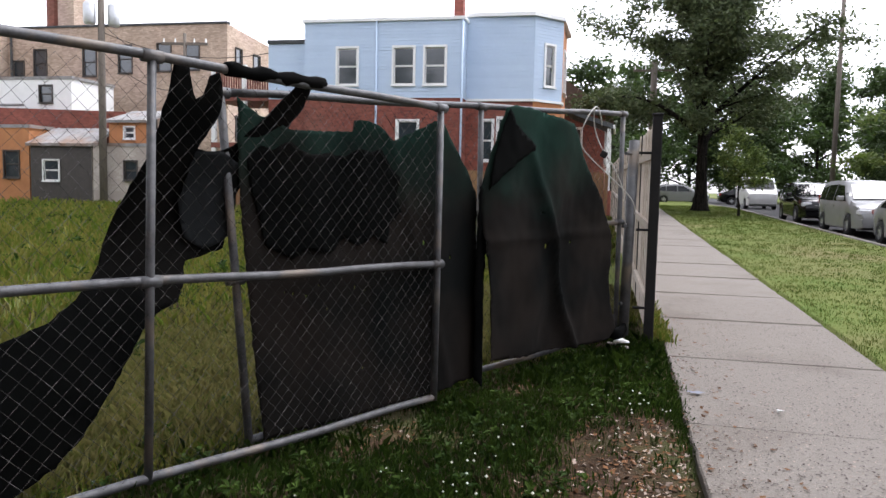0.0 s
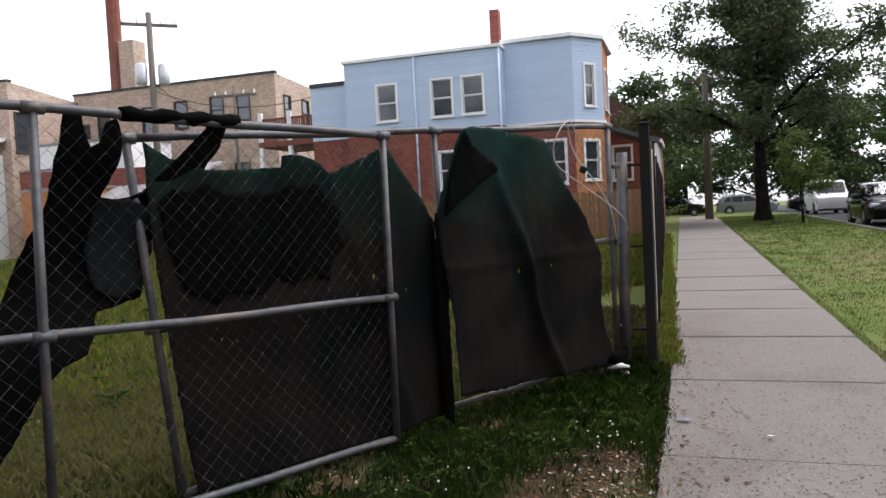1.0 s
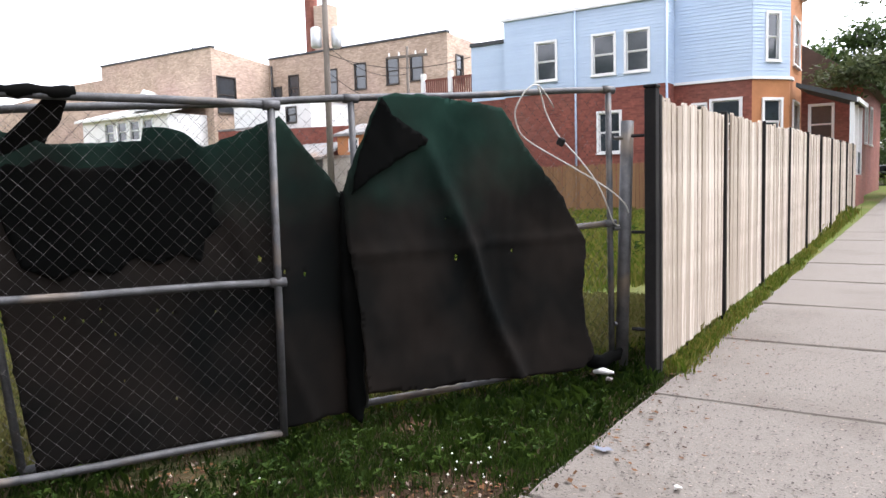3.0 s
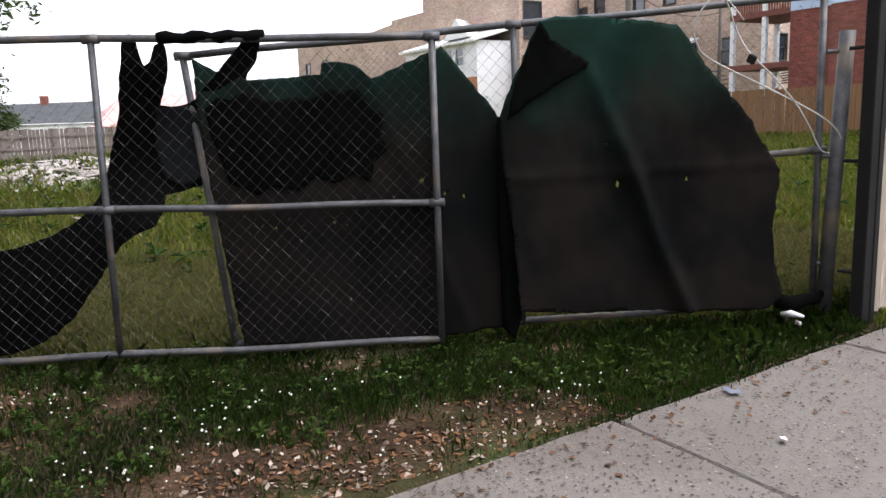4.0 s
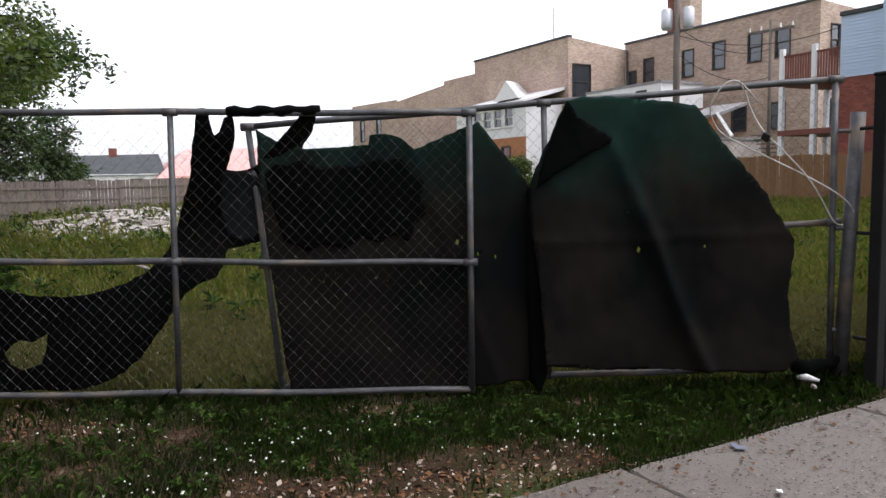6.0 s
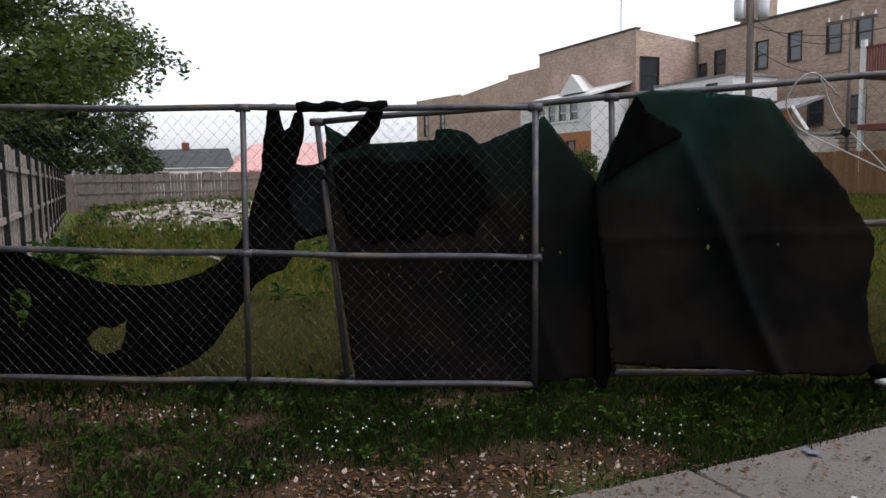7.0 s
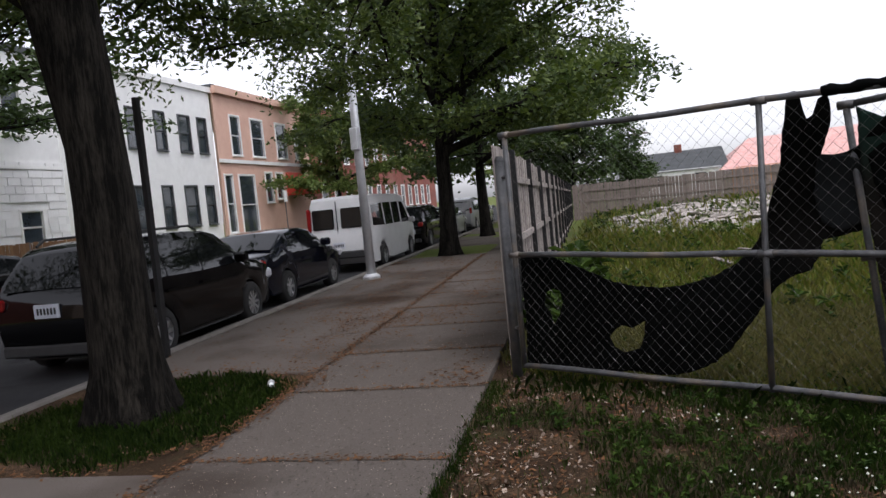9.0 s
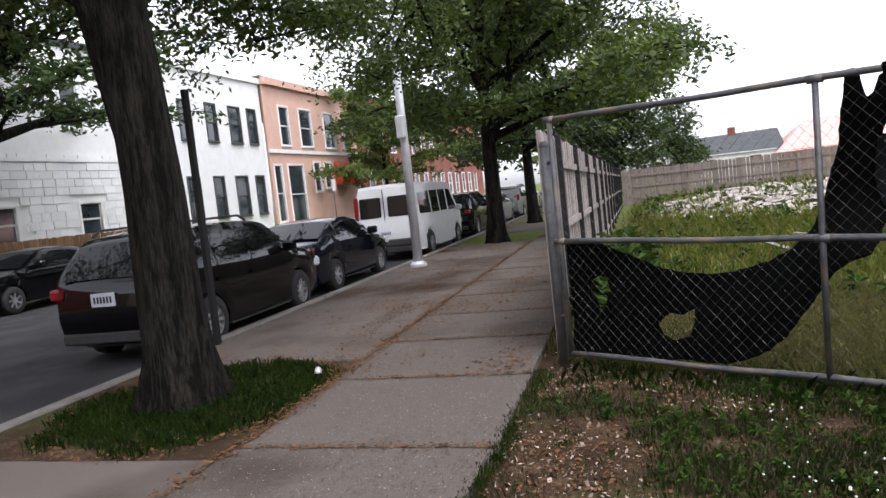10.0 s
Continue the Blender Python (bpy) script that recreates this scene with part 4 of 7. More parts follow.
part("bracket", tube([(-33.0, TY - 1.1, 5.9), (-33.0, TY - 0.02, 4.9)], 0.04, 5), M["black_metal"], esc)
esc.matrix_basis = TURN
# tall brick chimney behind
chim = thing("chimney_stack", "tall tan brick chimney stack behind the roof", "chimney")
part("brick_shaft", box(-37.2, 40, 0.5, -35.9, 41.3, 15.5, 0.02), M["tan_brick"], chim)
part("steel_flue", tube([(-37.9, 40.5, 0.5), (-37.9, 40.5, 21.0)], 0.5, 10), M["red_brick"], chim, "rust-brown steel flue")

# white-walled storey with gabled roof in front of the brick
wh = thing("house", "white clapboard rear storey over orange brick", "house")
facade(wh, (-42.6, 24.0), (-33.9, 24.0), 4.0, 6.15, M["white"], [(2.5 + 1.3 * i, 4.75, 3.4 + 1.3 * i, 5.85) for i in range(4)], M["white"], lap=0.2, lap_mat=M["white"])
facade(wh, (-42.6, 24.0), (-33.9, 24.0), 0.4, 4.0, M["orange_brick"], [(1.5, 2.0, 2.4, 3.4), (6.0, 2.0, 6.9, 3.4)], M["dark_frame"])
facade(wh, (-33.9, 24.0), (-33.9, 26.8), 0.4, 6.15, M["white"])
bm = bmesh.new()
vs = [bm.verts.new(p) for p in ((-42.9, 23.6, 6.2), (-33.6, 23.6, 6.2), (-33.6, 26.8, 7.1), (-42.9, 26.8, 7.1), (-42.9, 23.6, 6.05), (-33.6, 23.6, 6.05), (-33.6, 26.8, 6.9), (-42.9, 26.8, 6.9))]
for f in ((0, 1, 2, 3), (7, 6, 5, 4), (0, 4, 5, 1), (1, 5, 6, 2), (3, 7, 4, 0)):
    bm.faces.new([vs[i] for i in f])
part("roof", bm, M["white"], wh)
bm = bmesh.new()
vs = [bm.verts.new(p) for p in ((-37.3, 23.8, 6.4), (-34.4, 23.8, 6.4), (-35.8, 23.8, 7.6), (-40.2, 26.8, 6.9), (-37.3, 26.8, 6.9), (-38.9, 26.8, 8.0))]
for f in ((0, 1, 2), (1, 4, 5, 2), (0, 2, 5, 3)):
    bm.faces.new([vs[i] for i in f])
part("gable", bm, M["white"], wh)
lo = thing("outbuilding", "low orange brick outbuilding behind the lot", "building")
facade(lo, (-60, 23.4), (-43, 23.4), 0.4, 3.4, M["orange_brick"], [(9, 1.6, 10, 2.8), (13, 1.6, 14, 2.8)], M["dark_frame"])
slab_poly("roof", [(-60, 23.4), (-43, 23.4), (-43, 26.7), (-60, 26.7)], 3.4, 3.55, M["roof"], lo, 0.1)

M["plaster"] = mat("stained_plaster", (0.50, 0.45, 0.40), (0.36, 0.31, 0.27), 0.9, scale=1.2, fine=14, bump=0.3, mix=0.9, c=(0.30, 0.24, 0.20))
M["tin"] = mat("weathered_sheet_roof", (0.30, 0.30, 0.30), (0.17, 0.16, 0.15), 0.7, scale=2, fine=16, bump=0.3, c=(0.20, 0.13, 0.09))


def sloped_roof(root, x0, x1, y0, y1, za, zb, material):
    """A lean-to roof sheet with a standing rib every half metre."""
    bm = bmesh.new()
    vs = [bm.verts.new(p) for p in ((x0, y0, za), (x1, y0, za), (x1, y1, zb), (x0, y1, zb), (x0, y0, za - 0.12), (x1, y0, za - 0.12), (x1, y1, zb - 0.12), (x0, y1, zb - 0.12))]
    for f in ((0, 1, 2, 3), (7, 6, 5, 4), (0, 4, 5, 1), (1, 5, 6, 2), (2, 6, 7, 3), (3, 7, 4, 0)):
        bm.faces.new([vs[i] for i in f])
    roof_ = part("roof", bm, material, root)
    x = x0 + 0.25
    while x < x1:
        link_mesh("rib", tube([(x, y0, za + 0.01), (x, y1, zb + 0.01)], 0.03, 4), material, roof_)
        x += 0.5


ga = thing("garage", "low stained plaster garage with rusty sheet roof", "garage")
facade(ga, (-24.8, 23.6), (-21.6, 23.6), 0.1, 2.95, M["dark_frame"], [(0.7, 1.4, 1.5, 2.3)], M["white"], casing=0.05)
facade(ga, (-21.6, 23.6), (-21.6, 25.3), 0.1, 3.0, M["plaster"])
sloped_roof(ga, -24.95, -21.5, 23.45, 25.3, 3.05, 3.85, M["tin"])
g2 = thing("garage", "pale plaster garage with orange brick loft", "garage")
facade(g2, (-21.45, 23.5), (-18.6, 23.5), 0.1, 2.95, M["plaster"], [(1.6, 1.5, 2.2, 2.3)], M["dark_frame"], casing=0.05)
facade(g2, (-18.6, 23.5), (-18.6, 26.4), 0.1, 2.95, M["plaster"])
slab_poly("roof", [(-21.45, 23.5), (-18.6, 23.5), (-18.6, 26.4), (-21.45, 26.4)], 2.95, 3.08, M["tin"], g2, 0.06)
facade(g2, (-21.3, 24.4), (-19.4, 24.4), 3.08, 4.05, M["orange_brick"], [(0.8, 3.35, 1.3, 3.85)], M["white"], casing=0.05)
sloped_roof(g2, -21.45, -19.3, 24.25, 26.3, 4.15, 4.75, M["tin"])
part("barge_board", tube([(-19.35, 24.36, 4.2), (-18.5, 24.36, 3.12)], 0.09, 4), M["white"], g2, "white sloping barge board")
o1 = thing("outbuilding", "orange brick outbuilding with flat roof beside garages", "building")
facade(o1, (-29.5, 23.8), (-25.05, 23.8), 0.1, 3.75, M["orange_brick"], [(3.1, 1.5, 3.9, 2.7)], M["dark_frame"], casing=0.05)
facade(o1, (-25.05, 23.8), (-25.05, 25.3), 0.1, 3.75, M["orange_brick"])
slab_poly("roof", [(-29.5, 23.8), (-25.05, 23.8), (-25.05, 25.3), (-29.5, 25.3)], 3.75, 3.9, M["tin"], o1, 0.08)
rw = thing("brick_wall", "crumbling rust-red brick wall behind garages", "wall")
facade(rw, (-31.5, 25.6), (-21.3, 25.6), 0.1, 4.95, M["red_brick"], slope=-0.3)
link_mesh("coping", box(-31.5, 25.55, 4.96, -27.2, 25.95, 5.04), M["tin"], rw)
wb = thing("outbuilding", "white painted rooftop room above brick wall", "building")
facade(wb, (-31.0, 26.4), (-24.9, 26.4), 0.1, 6.3, M["white"], [(4.3, 5.2, 5.0, 6.0)], M["dark_frame"], casing=0.05)
facade(wb, (-24.9, 26.4), (-24.9, 29.5), 0.1, 6.3, M["white"])
slab_poly("roof", [(-31.0, 26.4), (-24.9, 26.4), (-24.9, 29.5), (-31.0, 29.5)], 6.3, 6.45, M["tin"], wb, 0.08)
nb = thing("house", "dark red brick house with brown gabled roof", "house")
facade(nb, (-7.0, 35.0), (0.3, 35.0), 0.3, 5.6, M["red_brick"], [(5.2, 3.0, 6.1, 4.7)])
facade(nb, (0.3, 35.0), (0.3, 46.0), 0.3, 5.6, M["red_brick"], [(1.2, 3.0, 2.2, 4.7), (4.0, 3.0, 5.0, 4.7)])
M["roof_brown"] = mat("brown_roofing", (0.12, 0.085, 0.07), (0.075, 0.055, 0.045), 0.9, scale=2, fine=30, spec=0.2)
bm = bmesh.new()
vs = [bm.verts.new(p) for p in ((0.7, 34.6, 5.5), (0.7, 46.4, 5.5), (-3.35, 46.4, 8.3), (-3.35, 34.6, 8.3), (-7.4, 34.6, 5.5), (-7.4, 46.4, 5.5))]
for f in ((0, 1, 2, 3), (3, 2, 5, 4), (0, 3, 4), (1, 5, 2), (0, 4, 5, 1)):
    bm.faces.new([vs[i] for i in f])
part("roof", bm, M["roof_brown"], nb)

# timber rear decks beside the blue house
M["deck_red"] = mat("red_stained_timber", (0.20, 0.065, 0.045), (0.14, 0.045, 0.03), 0.8, scale=3, fine=20)
dk = thing("rear_deck", "two-level red-stained timber deck with white posts", "deck")
for z in (5.2, 3.2):
    part("platform", box(-16.15, 24.3, z - 0.22, -13.0, 27.4, z, 0), M["deck_red"], dk)
for x in (-16.05, -14.6, -13.15):
    for y in (24.4, 27.3):
        part("post", box(x - 0.09, y - 0.09, 0.2, x + 0.09, y + 0.09, 6.5 if y < 25 else 5.0), M["white"], dk)
for z in (5.2,):
    for (x0, x1) in ((-15.95, -14.7), (-14.5, -13.25)):
        part("handrail", box(x0, 24.36, z + 0.95, x1, 24.44, z + 1.03), M["deck_red"], dk)
        n = 11
        for i in range(n):
            x = x0 + (x1 - x0) * (i + 0.5) / n
            part("baluster", box(x - 0.035, 24.38, z + 0.003, x + 0.035, 24.42, z + 0.95), M["deck_red"], dk)
bm = bmesh.new()
for i in range(14):
    add_box(bm, -18.0 + i * 0.14, 25.0, 3.1 - i * 0.19, -17.7 + i * 0.14, 26.0, 3.14 - i * 0.19)
part("stair", bm, M["steel"], dk)
for k in range(5):
    part("conduit", tube([(-18.5, TY - 0.1, 2.6 + k * 0.12), (-15.2, TY - 0.1, 2.9 + k * 0.12), (-14.6, TY - 0.1, 3.6 + k * 0.12)], 0.035, 5), M["steel"], dk)


# ---- buildings across road B ----
M["peach"] = mat("peach_brick", (0.62, 0.40, 0.31), (0.55, 0.34, 0.26), 0.85, scale=1.5, fine=30, bump=0.3)
M["stone"] = mat("white_cast_stone", (0.80, 0.80, 0.79), (0.70, 0.70, 0.69), 0.85, scale=2, fine=30, bump=0.5, per_island=0.5)
M["awning"] = mat("red_awning", (0.52, 0.05, 0.03), (0.42, 0.035, 0.02), 0.7, bump=0.1)
FY = -24.0
w1 = thing("house", "white house, cast-stone ground floor below smooth upper wall", "house")
m_, _l = place((-9.0, FY), (-23.9, FY), 0)
ops1 = [(3.0, 5.6, 4.0, 7.3), (7.7, 1.5, 8.9, 2.7), (12.2, 1.5, 13.4, 2.7), (11.9, 5.6, 12.9, 7.3)]
facade(w1, (-9.0, FY), (-23.9, FY), 0.3, 8.6, M["white"], ops1, M["white"])
bm = bmesh.new()
rs = random.Random(8)
z = 0.35
while z < 4.25:
    x = -rs.uniform(0, 0.4)
    while x < 14.9:
        w = rs.uniform(0.45, 0.8)
        a, b = max(0, x), min(14.9, x + w - 0.02)
        if b > a + 0.05 and not any(o[0] - 0.1 < b and o[2] + 0.1 > a and o[1] - 0.1 < z + 0.3 and o[3] + 0.1 > z for o in ops1):
            add_box(bm, a, -0.05 - rs.uniform(0, 0.03), z, b, 0.0, z + 0.28)
        x += w
    z += 0.3
bm.transform(m_)
tagged(part("stone_facing", bm, M["stone"], w1), kind="stuff")
facade(w1, (-23.9, FY), (-23.9, FY - 12), 0.3, 8.6, M["white"])
slab_poly("roof", [(-9, FY), (-9, FY - 12), (-23.9, FY - 12), (-23.9, FY)], 8.6, 8.85, M["roof"], w1, 0.15)
link_mesh("band", box(0, -0.09, 4.27, 14.9, 0.0, 4.4, 0, m_), M["white"], w1)
w2 = thing("house", "white two-storey house with paired sash windows", "house")
facade(w2, (-28.3, FY), (-37.3, FY), 0.3, 8.7, M["white"], [(0.6, 5.4, 1.5, 7.2), (3.0, 5.4, 3.9, 7.2), (5.3, 5.4, 6.4, 7.2), (7.3, 5.4, 8.2, 7.2), (0.6, 1.5, 1.6, 3.6), (3.0, 1.6, 3.9, 3.6), (5.2, 1.6, 6.4, 3.6), (7.4, 1.6, 8.3, 3.6)], M["roof"], casing=0.07)
facade(w2, (-28.3, FY - 12), (-28.3, FY), 0.3, 8.7, M["white"])
slab_poly("roof", [(-28.3, FY), (-28.3, FY - 12), (-37.3, FY - 12), (-37.3, FY)], 8.7, 9.0, M["white"], w2, 0.15)
pb = thing("apartment_building", "peach brick two-storey building with red awning", "building")
facade(pb, (-37.3, FY + 0.2), (-51.5, FY + 0.2), 0.3, 9.2, M["peach"], [(1.8, 5.4, 3.0, 7.6), (4.6, 5.4, 6.3, 7.6), (8.4, 5.4, 10.0, 7.6), (11.6, 5.4, 12.8, 7.6), (0.4, 1.0, 1.3, 4.2), (2.2, 0.8, 4.3, 4.2), (6.0, 2.6, 7.0, 4.4), (7.7, 2.8, 8.7, 4.4)], M["white"])
m_, _l = place((-37.3, FY + 0.2), (-51.5, FY + 0.2), 0)
link_mesh("cornice", box(0, -0.25, 8.7, 14.2, 0.0, 9.1, 0, m_), M["peach"], pb)
link_mesh("band", box(0, -0.1, 4.9, 14.2, 0.0, 5.1, 0, m_), M["white"], pb)
link_mesh("door", box(2.25, 0.1, 0.8, 4.25, 0.16, 4.15, 0, m_), M["white"], pb)
bm = bmesh.new()
vs = [bm.verts.new(m_ @ Vector(p)) for p in ((9.4, -0.003, 4.5), (12.0, -0.003, 4.5), (12.2, -1.3, 3.2), (9.2, -1.3, 3.2), (12.2, -1.3, 2.95), (9.2, -1.3, 2.95), (12.0, -0.003, 2.95), (9.4, -0.003, 2.95))]
for f in ((0, 3, 2, 1), (3, 5, 4, 2), (0, 7, 5, 3), (1, 2, 4, 6)):
    bm.faces.new([vs[i] for i in f])
aw = part("awning", bm, M["awning"], pb, "red fabric awning")
for k in range(9):
    link_mesh("letter_bar", box(9.75 + k * 0.24, -0.81, 3.72, 9.9 + k * 0.24, -0.79, 3.95, 0, m_), M["white"], aw)
slab_poly("roof", [(-37.3, FY + 0.2), (-37.3, FY - 12), (-51.5, FY - 12), (-51.5, FY + 0.2)], 9.0, 9.2, M["roof"], pb)
rb = thing("apartment_building", "row of red brick apartment buildings with sash windows", "building")
facade(rb, (-52.5, FY), (-95, FY), 0.3, 9.4, M["red_brick"], [(1.5 + 3.0 * i, 5.4, 2.7 + 3.0 * i, 7.4) for i in range(13)] + [(1.5 + 3.0 * i, 1.6, 2.7 + 3.0 * i, 3.6) for i in range(13)], M["white"])
slab_poly("roof", [(-52.5, FY), (-52.5, FY - 12), (-95, FY - 12), (-95, FY)], 9.4, 9.6, M["roof"], rb, 0.1)
board_fence("wooden_fence", (-11.0, -21.4), (-19.5, -21.4), 1.5, M["board_brown"], "low tan board fence in front of the white house", M["board_grey"], single=False)

for root_ in (w1, w2, pb, rb):
    root_.matrix_basis = Matrix.Translation((0.42, 0, 0)) @ Matrix.Diagonal((0.888, 1, 1, 1))

# grey-roofed house and red-roofed hall beyond the lot
gh = thing("house", "low house with dark grey roof beyond the lot", "house")
facade(gh, (-50, 6.6), (-50, -0.2), 0.4, 2.3, M["white"], [(1.2, 1.2, 2.0, 2.0), (4.2, 1.2, 5.0, 2.0)], M["white"])
bm = bmesh.new()
vs = [bm.verts.new(p) for p in ((-49.6, -0.5, 2.2), (-49.6, 6.9, 2.2), (-53, 6.9, 3.75), (-53, -0.5, 3.6), (-56.4, -0.5, 2.2), (-56.4, 6.9, 2.2))]
for f in ((0, 1, 2, 3), (3, 2, 5, 4), (0, 3, 4), (1, 5, 2)):
    bm.faces.new([vs[i] for i in f])
part("roof", bm, M["roof"], gh)
part("chimney", box(-53.2, 3.6, 3.4, -52.7, 4.1, 4.15), M["red_brick"], gh)
gh.matrix_basis = Matrix.Translation((0, -1.95, -0.12))
M["roof_red"] = mat("pink_red_roof", (0.55, 0.25, 0.22), (0.62, 0.42, 0.38), 0.7, scale=4, fine=12, bump=0.3)
rh = thing("house", "hall with faded red roof beyond the lot", "house")
facade(rh, (-49, 19.0), (-49, 6.9), 0.4, 2.4, M["orange_brick"])
bm = bmesh.new()
vs = [bm.verts.new(p) for p in ((-48.6, 6.2, 2.3), (-48.6, 19.4, 2.3), (-53, 17.0, 4.6), (-53, 8.8, 4.4), (-57, 6.2, 2.3), (-57, 19.4, 2.3))]
for f in ((0, 1, 2, 3), (3, 2, 5, 4), (0, 3, 4), (1, 5, 2)):
    bm.faces.new([vs[i] for i in f])
part("roof", bm, M["roof_red"], rh)


rh.matrix_basis = Matrix.Translation((0, -2.0, -0.45))

# added, unseen buildings close the corner across the roads, darkening reflections and horizon light
for nm, lb, pts, hh, mt in (("building", "unseen plain red brick block across the side road, darkening reflections", [(21.0, -8.0), (21.0, 14.0), (33.0, 14.0), (33.0, -8.0)], 8.5, "red_brick"),
                            ("building", "unseen plain tan brick block at the opposite corner, blocking horizon light", [(19.5, -36.0), (19.5, -21.5), (36.0, -21.5), (36.0, -36.0)], 9.0, "tan_brick"),
                            ("building", "unseen plain red brick block across the wide road, blocking horizon light", [(-7.0, -36.0), (-7.0, -23.0), (13.0, -23.0), (13.0, -36.0)], 8.5, "red_brick")):
    bb = thing(nm, lb, "building")
    for p_, q_ in zip(pts, pts[1:] + pts[:1]):
        facade(bb, q_, p_, 0.0, hh, M[mt])
    slab_poly("roof", [(x * 0.98 + pts[0][0] * 0.01 + pts[2][0] * 0.01, y * 0.98 + pts[0][1] * 0.01 + pts[2][1] * 0.01) for x, y in pts], hh - 0.5, hh - 0.3, M["roof"], bb)


# ---- utility poles and lamps ----
M["pole_wood"] = mat("pole_wood", (0.16, 0.135, 0.11), (0.10, 0.085, 0.07), 0.9, scale=4, fine=20, stretch=(6, 6, 0.6))
M["aluminium"] = mat("aluminium_pole", (0.62, 0.63, 0.64), (0.5, 0.51, 0.52), 0.4, 0.5, bump=0.1)


def utility_pole(x, y, h, rz=0.0, cans=0, r=0.16, arms=1):
    root = thing("utility_pole", "grey wooden utility pole" + (" carrying transformer cans" if cans else " with crossarm"), "pole", (x, y, gz(x, y)), rz)
    part("pole", tube([(0, 0, -0.2), (0, 0, h * 0.5), (0, 0, h)], [r, r * 0.9, r * 0.75], 10), M["pole_wood"], root, smooth=True)
    for k in range(arms):
        part("crossarm", box(-1.2, -0.06, h - 0.6 - k * 1.0, 1.2, 0.06, h - 0.47 - k * 1.0), M["pole_wood"], root)
        for dx in (-1.1, -0.5, 0.5, 1.1):
            part("insulator", tube([(dx, 0, h - 0.46 - k * 1.0), (dx, 0, h - 0.26 - k * 1.0)], [0.05, 0.03], 6), M["white"], root)
    for k in range(cans):
        dx = (-0.45, 0.5)[k % 2]
        part("transformer", tube([(dx, 0, h - 3.2), (dx, 0, h - 3.1), (dx, 0, h - 2.35), (dx, 0, h - 2.25)], [0.2, 0.26, 0.26, 0.18], 10), M["aluminium"], root, smooth=True)
    return root


utility_pole(-20.7, 23.2, 10.9, 40, cans=2, r=0.17)
utility_pole(-20.85, 29.75, 8.6, 10, arms=1, r=0.1)
utility_pole(2.9, 41.0, 8.5, 0, r=0.24)
utility_pole(18.4, 63.0, 18.5, 20, r=0.22)
for yy, zz in ((-1.0, 6.0), (-9.0, 6.4), (-5, 5.6)):
    utility_pole(-58, yy, zz, 90, r=0.1)
cables = thing("overhead_cable", "thin dark overhead service cables", "cable")
for a, b in (((-20.7, 23.2, 8.2), (-20.85, 29.7, 7.6)), ((-20.7, 23.2, 7.8), (-13.3, 24.4, 7.0)), ((-20.7, 23.2, 7.0), (-20.85, 29.6, 6.2))):
    a, b = Vector(a), Vector(b)
    part("strand", tube([a.lerp(b, t / 10) - Vector((0, 0, 1.2 * (t / 10) * (1 - t / 10) * 2)) for t in range(11)], 0.015, 4), M["black_metal"], cables)
lamp = thing("street_lamp", "leaning silver aluminium street lamp pole", "lamp post", (-11.35, -8.4, gz(-12.3, -7.75)))
part("pole", tube([(0, 0, 0), (0.03, 0, 3.0), (0.07, 0, 8.0)], [0.11, 0.095, 0.07], 12), M["aluminium"], lamp, smooth=True)
part("base", tube([(0, 0, 0), (0, 0, 0.06), (0, 0, 0.12)], [0.2, 0.2, 0.13], 12), M["aluminium"], lamp)
part("junction_box", box(0.1, -0.09, 2.9, 0.26, 0.09, 3.4, 0.02), M["aluminium"], lamp)
part("arm", tube([(0.07, 0, 7.9), (0.07, -1.0, 8.3), (0.07, -2.0, 8.4)], 0.05, 8), M["aluminium"], lamp, smooth=True)
part("head", box(-0.08, -2.6, 8.32, 0.22, -2.0, 8.46, 0.04), M["aluminium"], lamp)
sp = thing("sign_post", "thin black steel sign post at the kerb", "sign post", (-3.45, -8.45, gz(-2.92, -7.8)))
part("post", box(-0.045, -0.03, 0, 0.045, 0.03, 3.2, 0.004), M["black_metal"], sp)
part("back_strip", box(-0.02, -0.045, 0.3, 0.02, -0.031, 3.0), M["black_metal"], sp)
s2 = thing("sign_post", "small parking sign on a thin steel post", "sign post", (-33.2, -20.4, gz(-33, -20)))
part("post", tube([(0, 0, 0), (0, 0, 3.0)], 0.03, 6), M["steel"], s2)
part("plate", box(-0.2, 0.035, 2.4, 0.2, 0.05, 3.0), M["white"], s2)


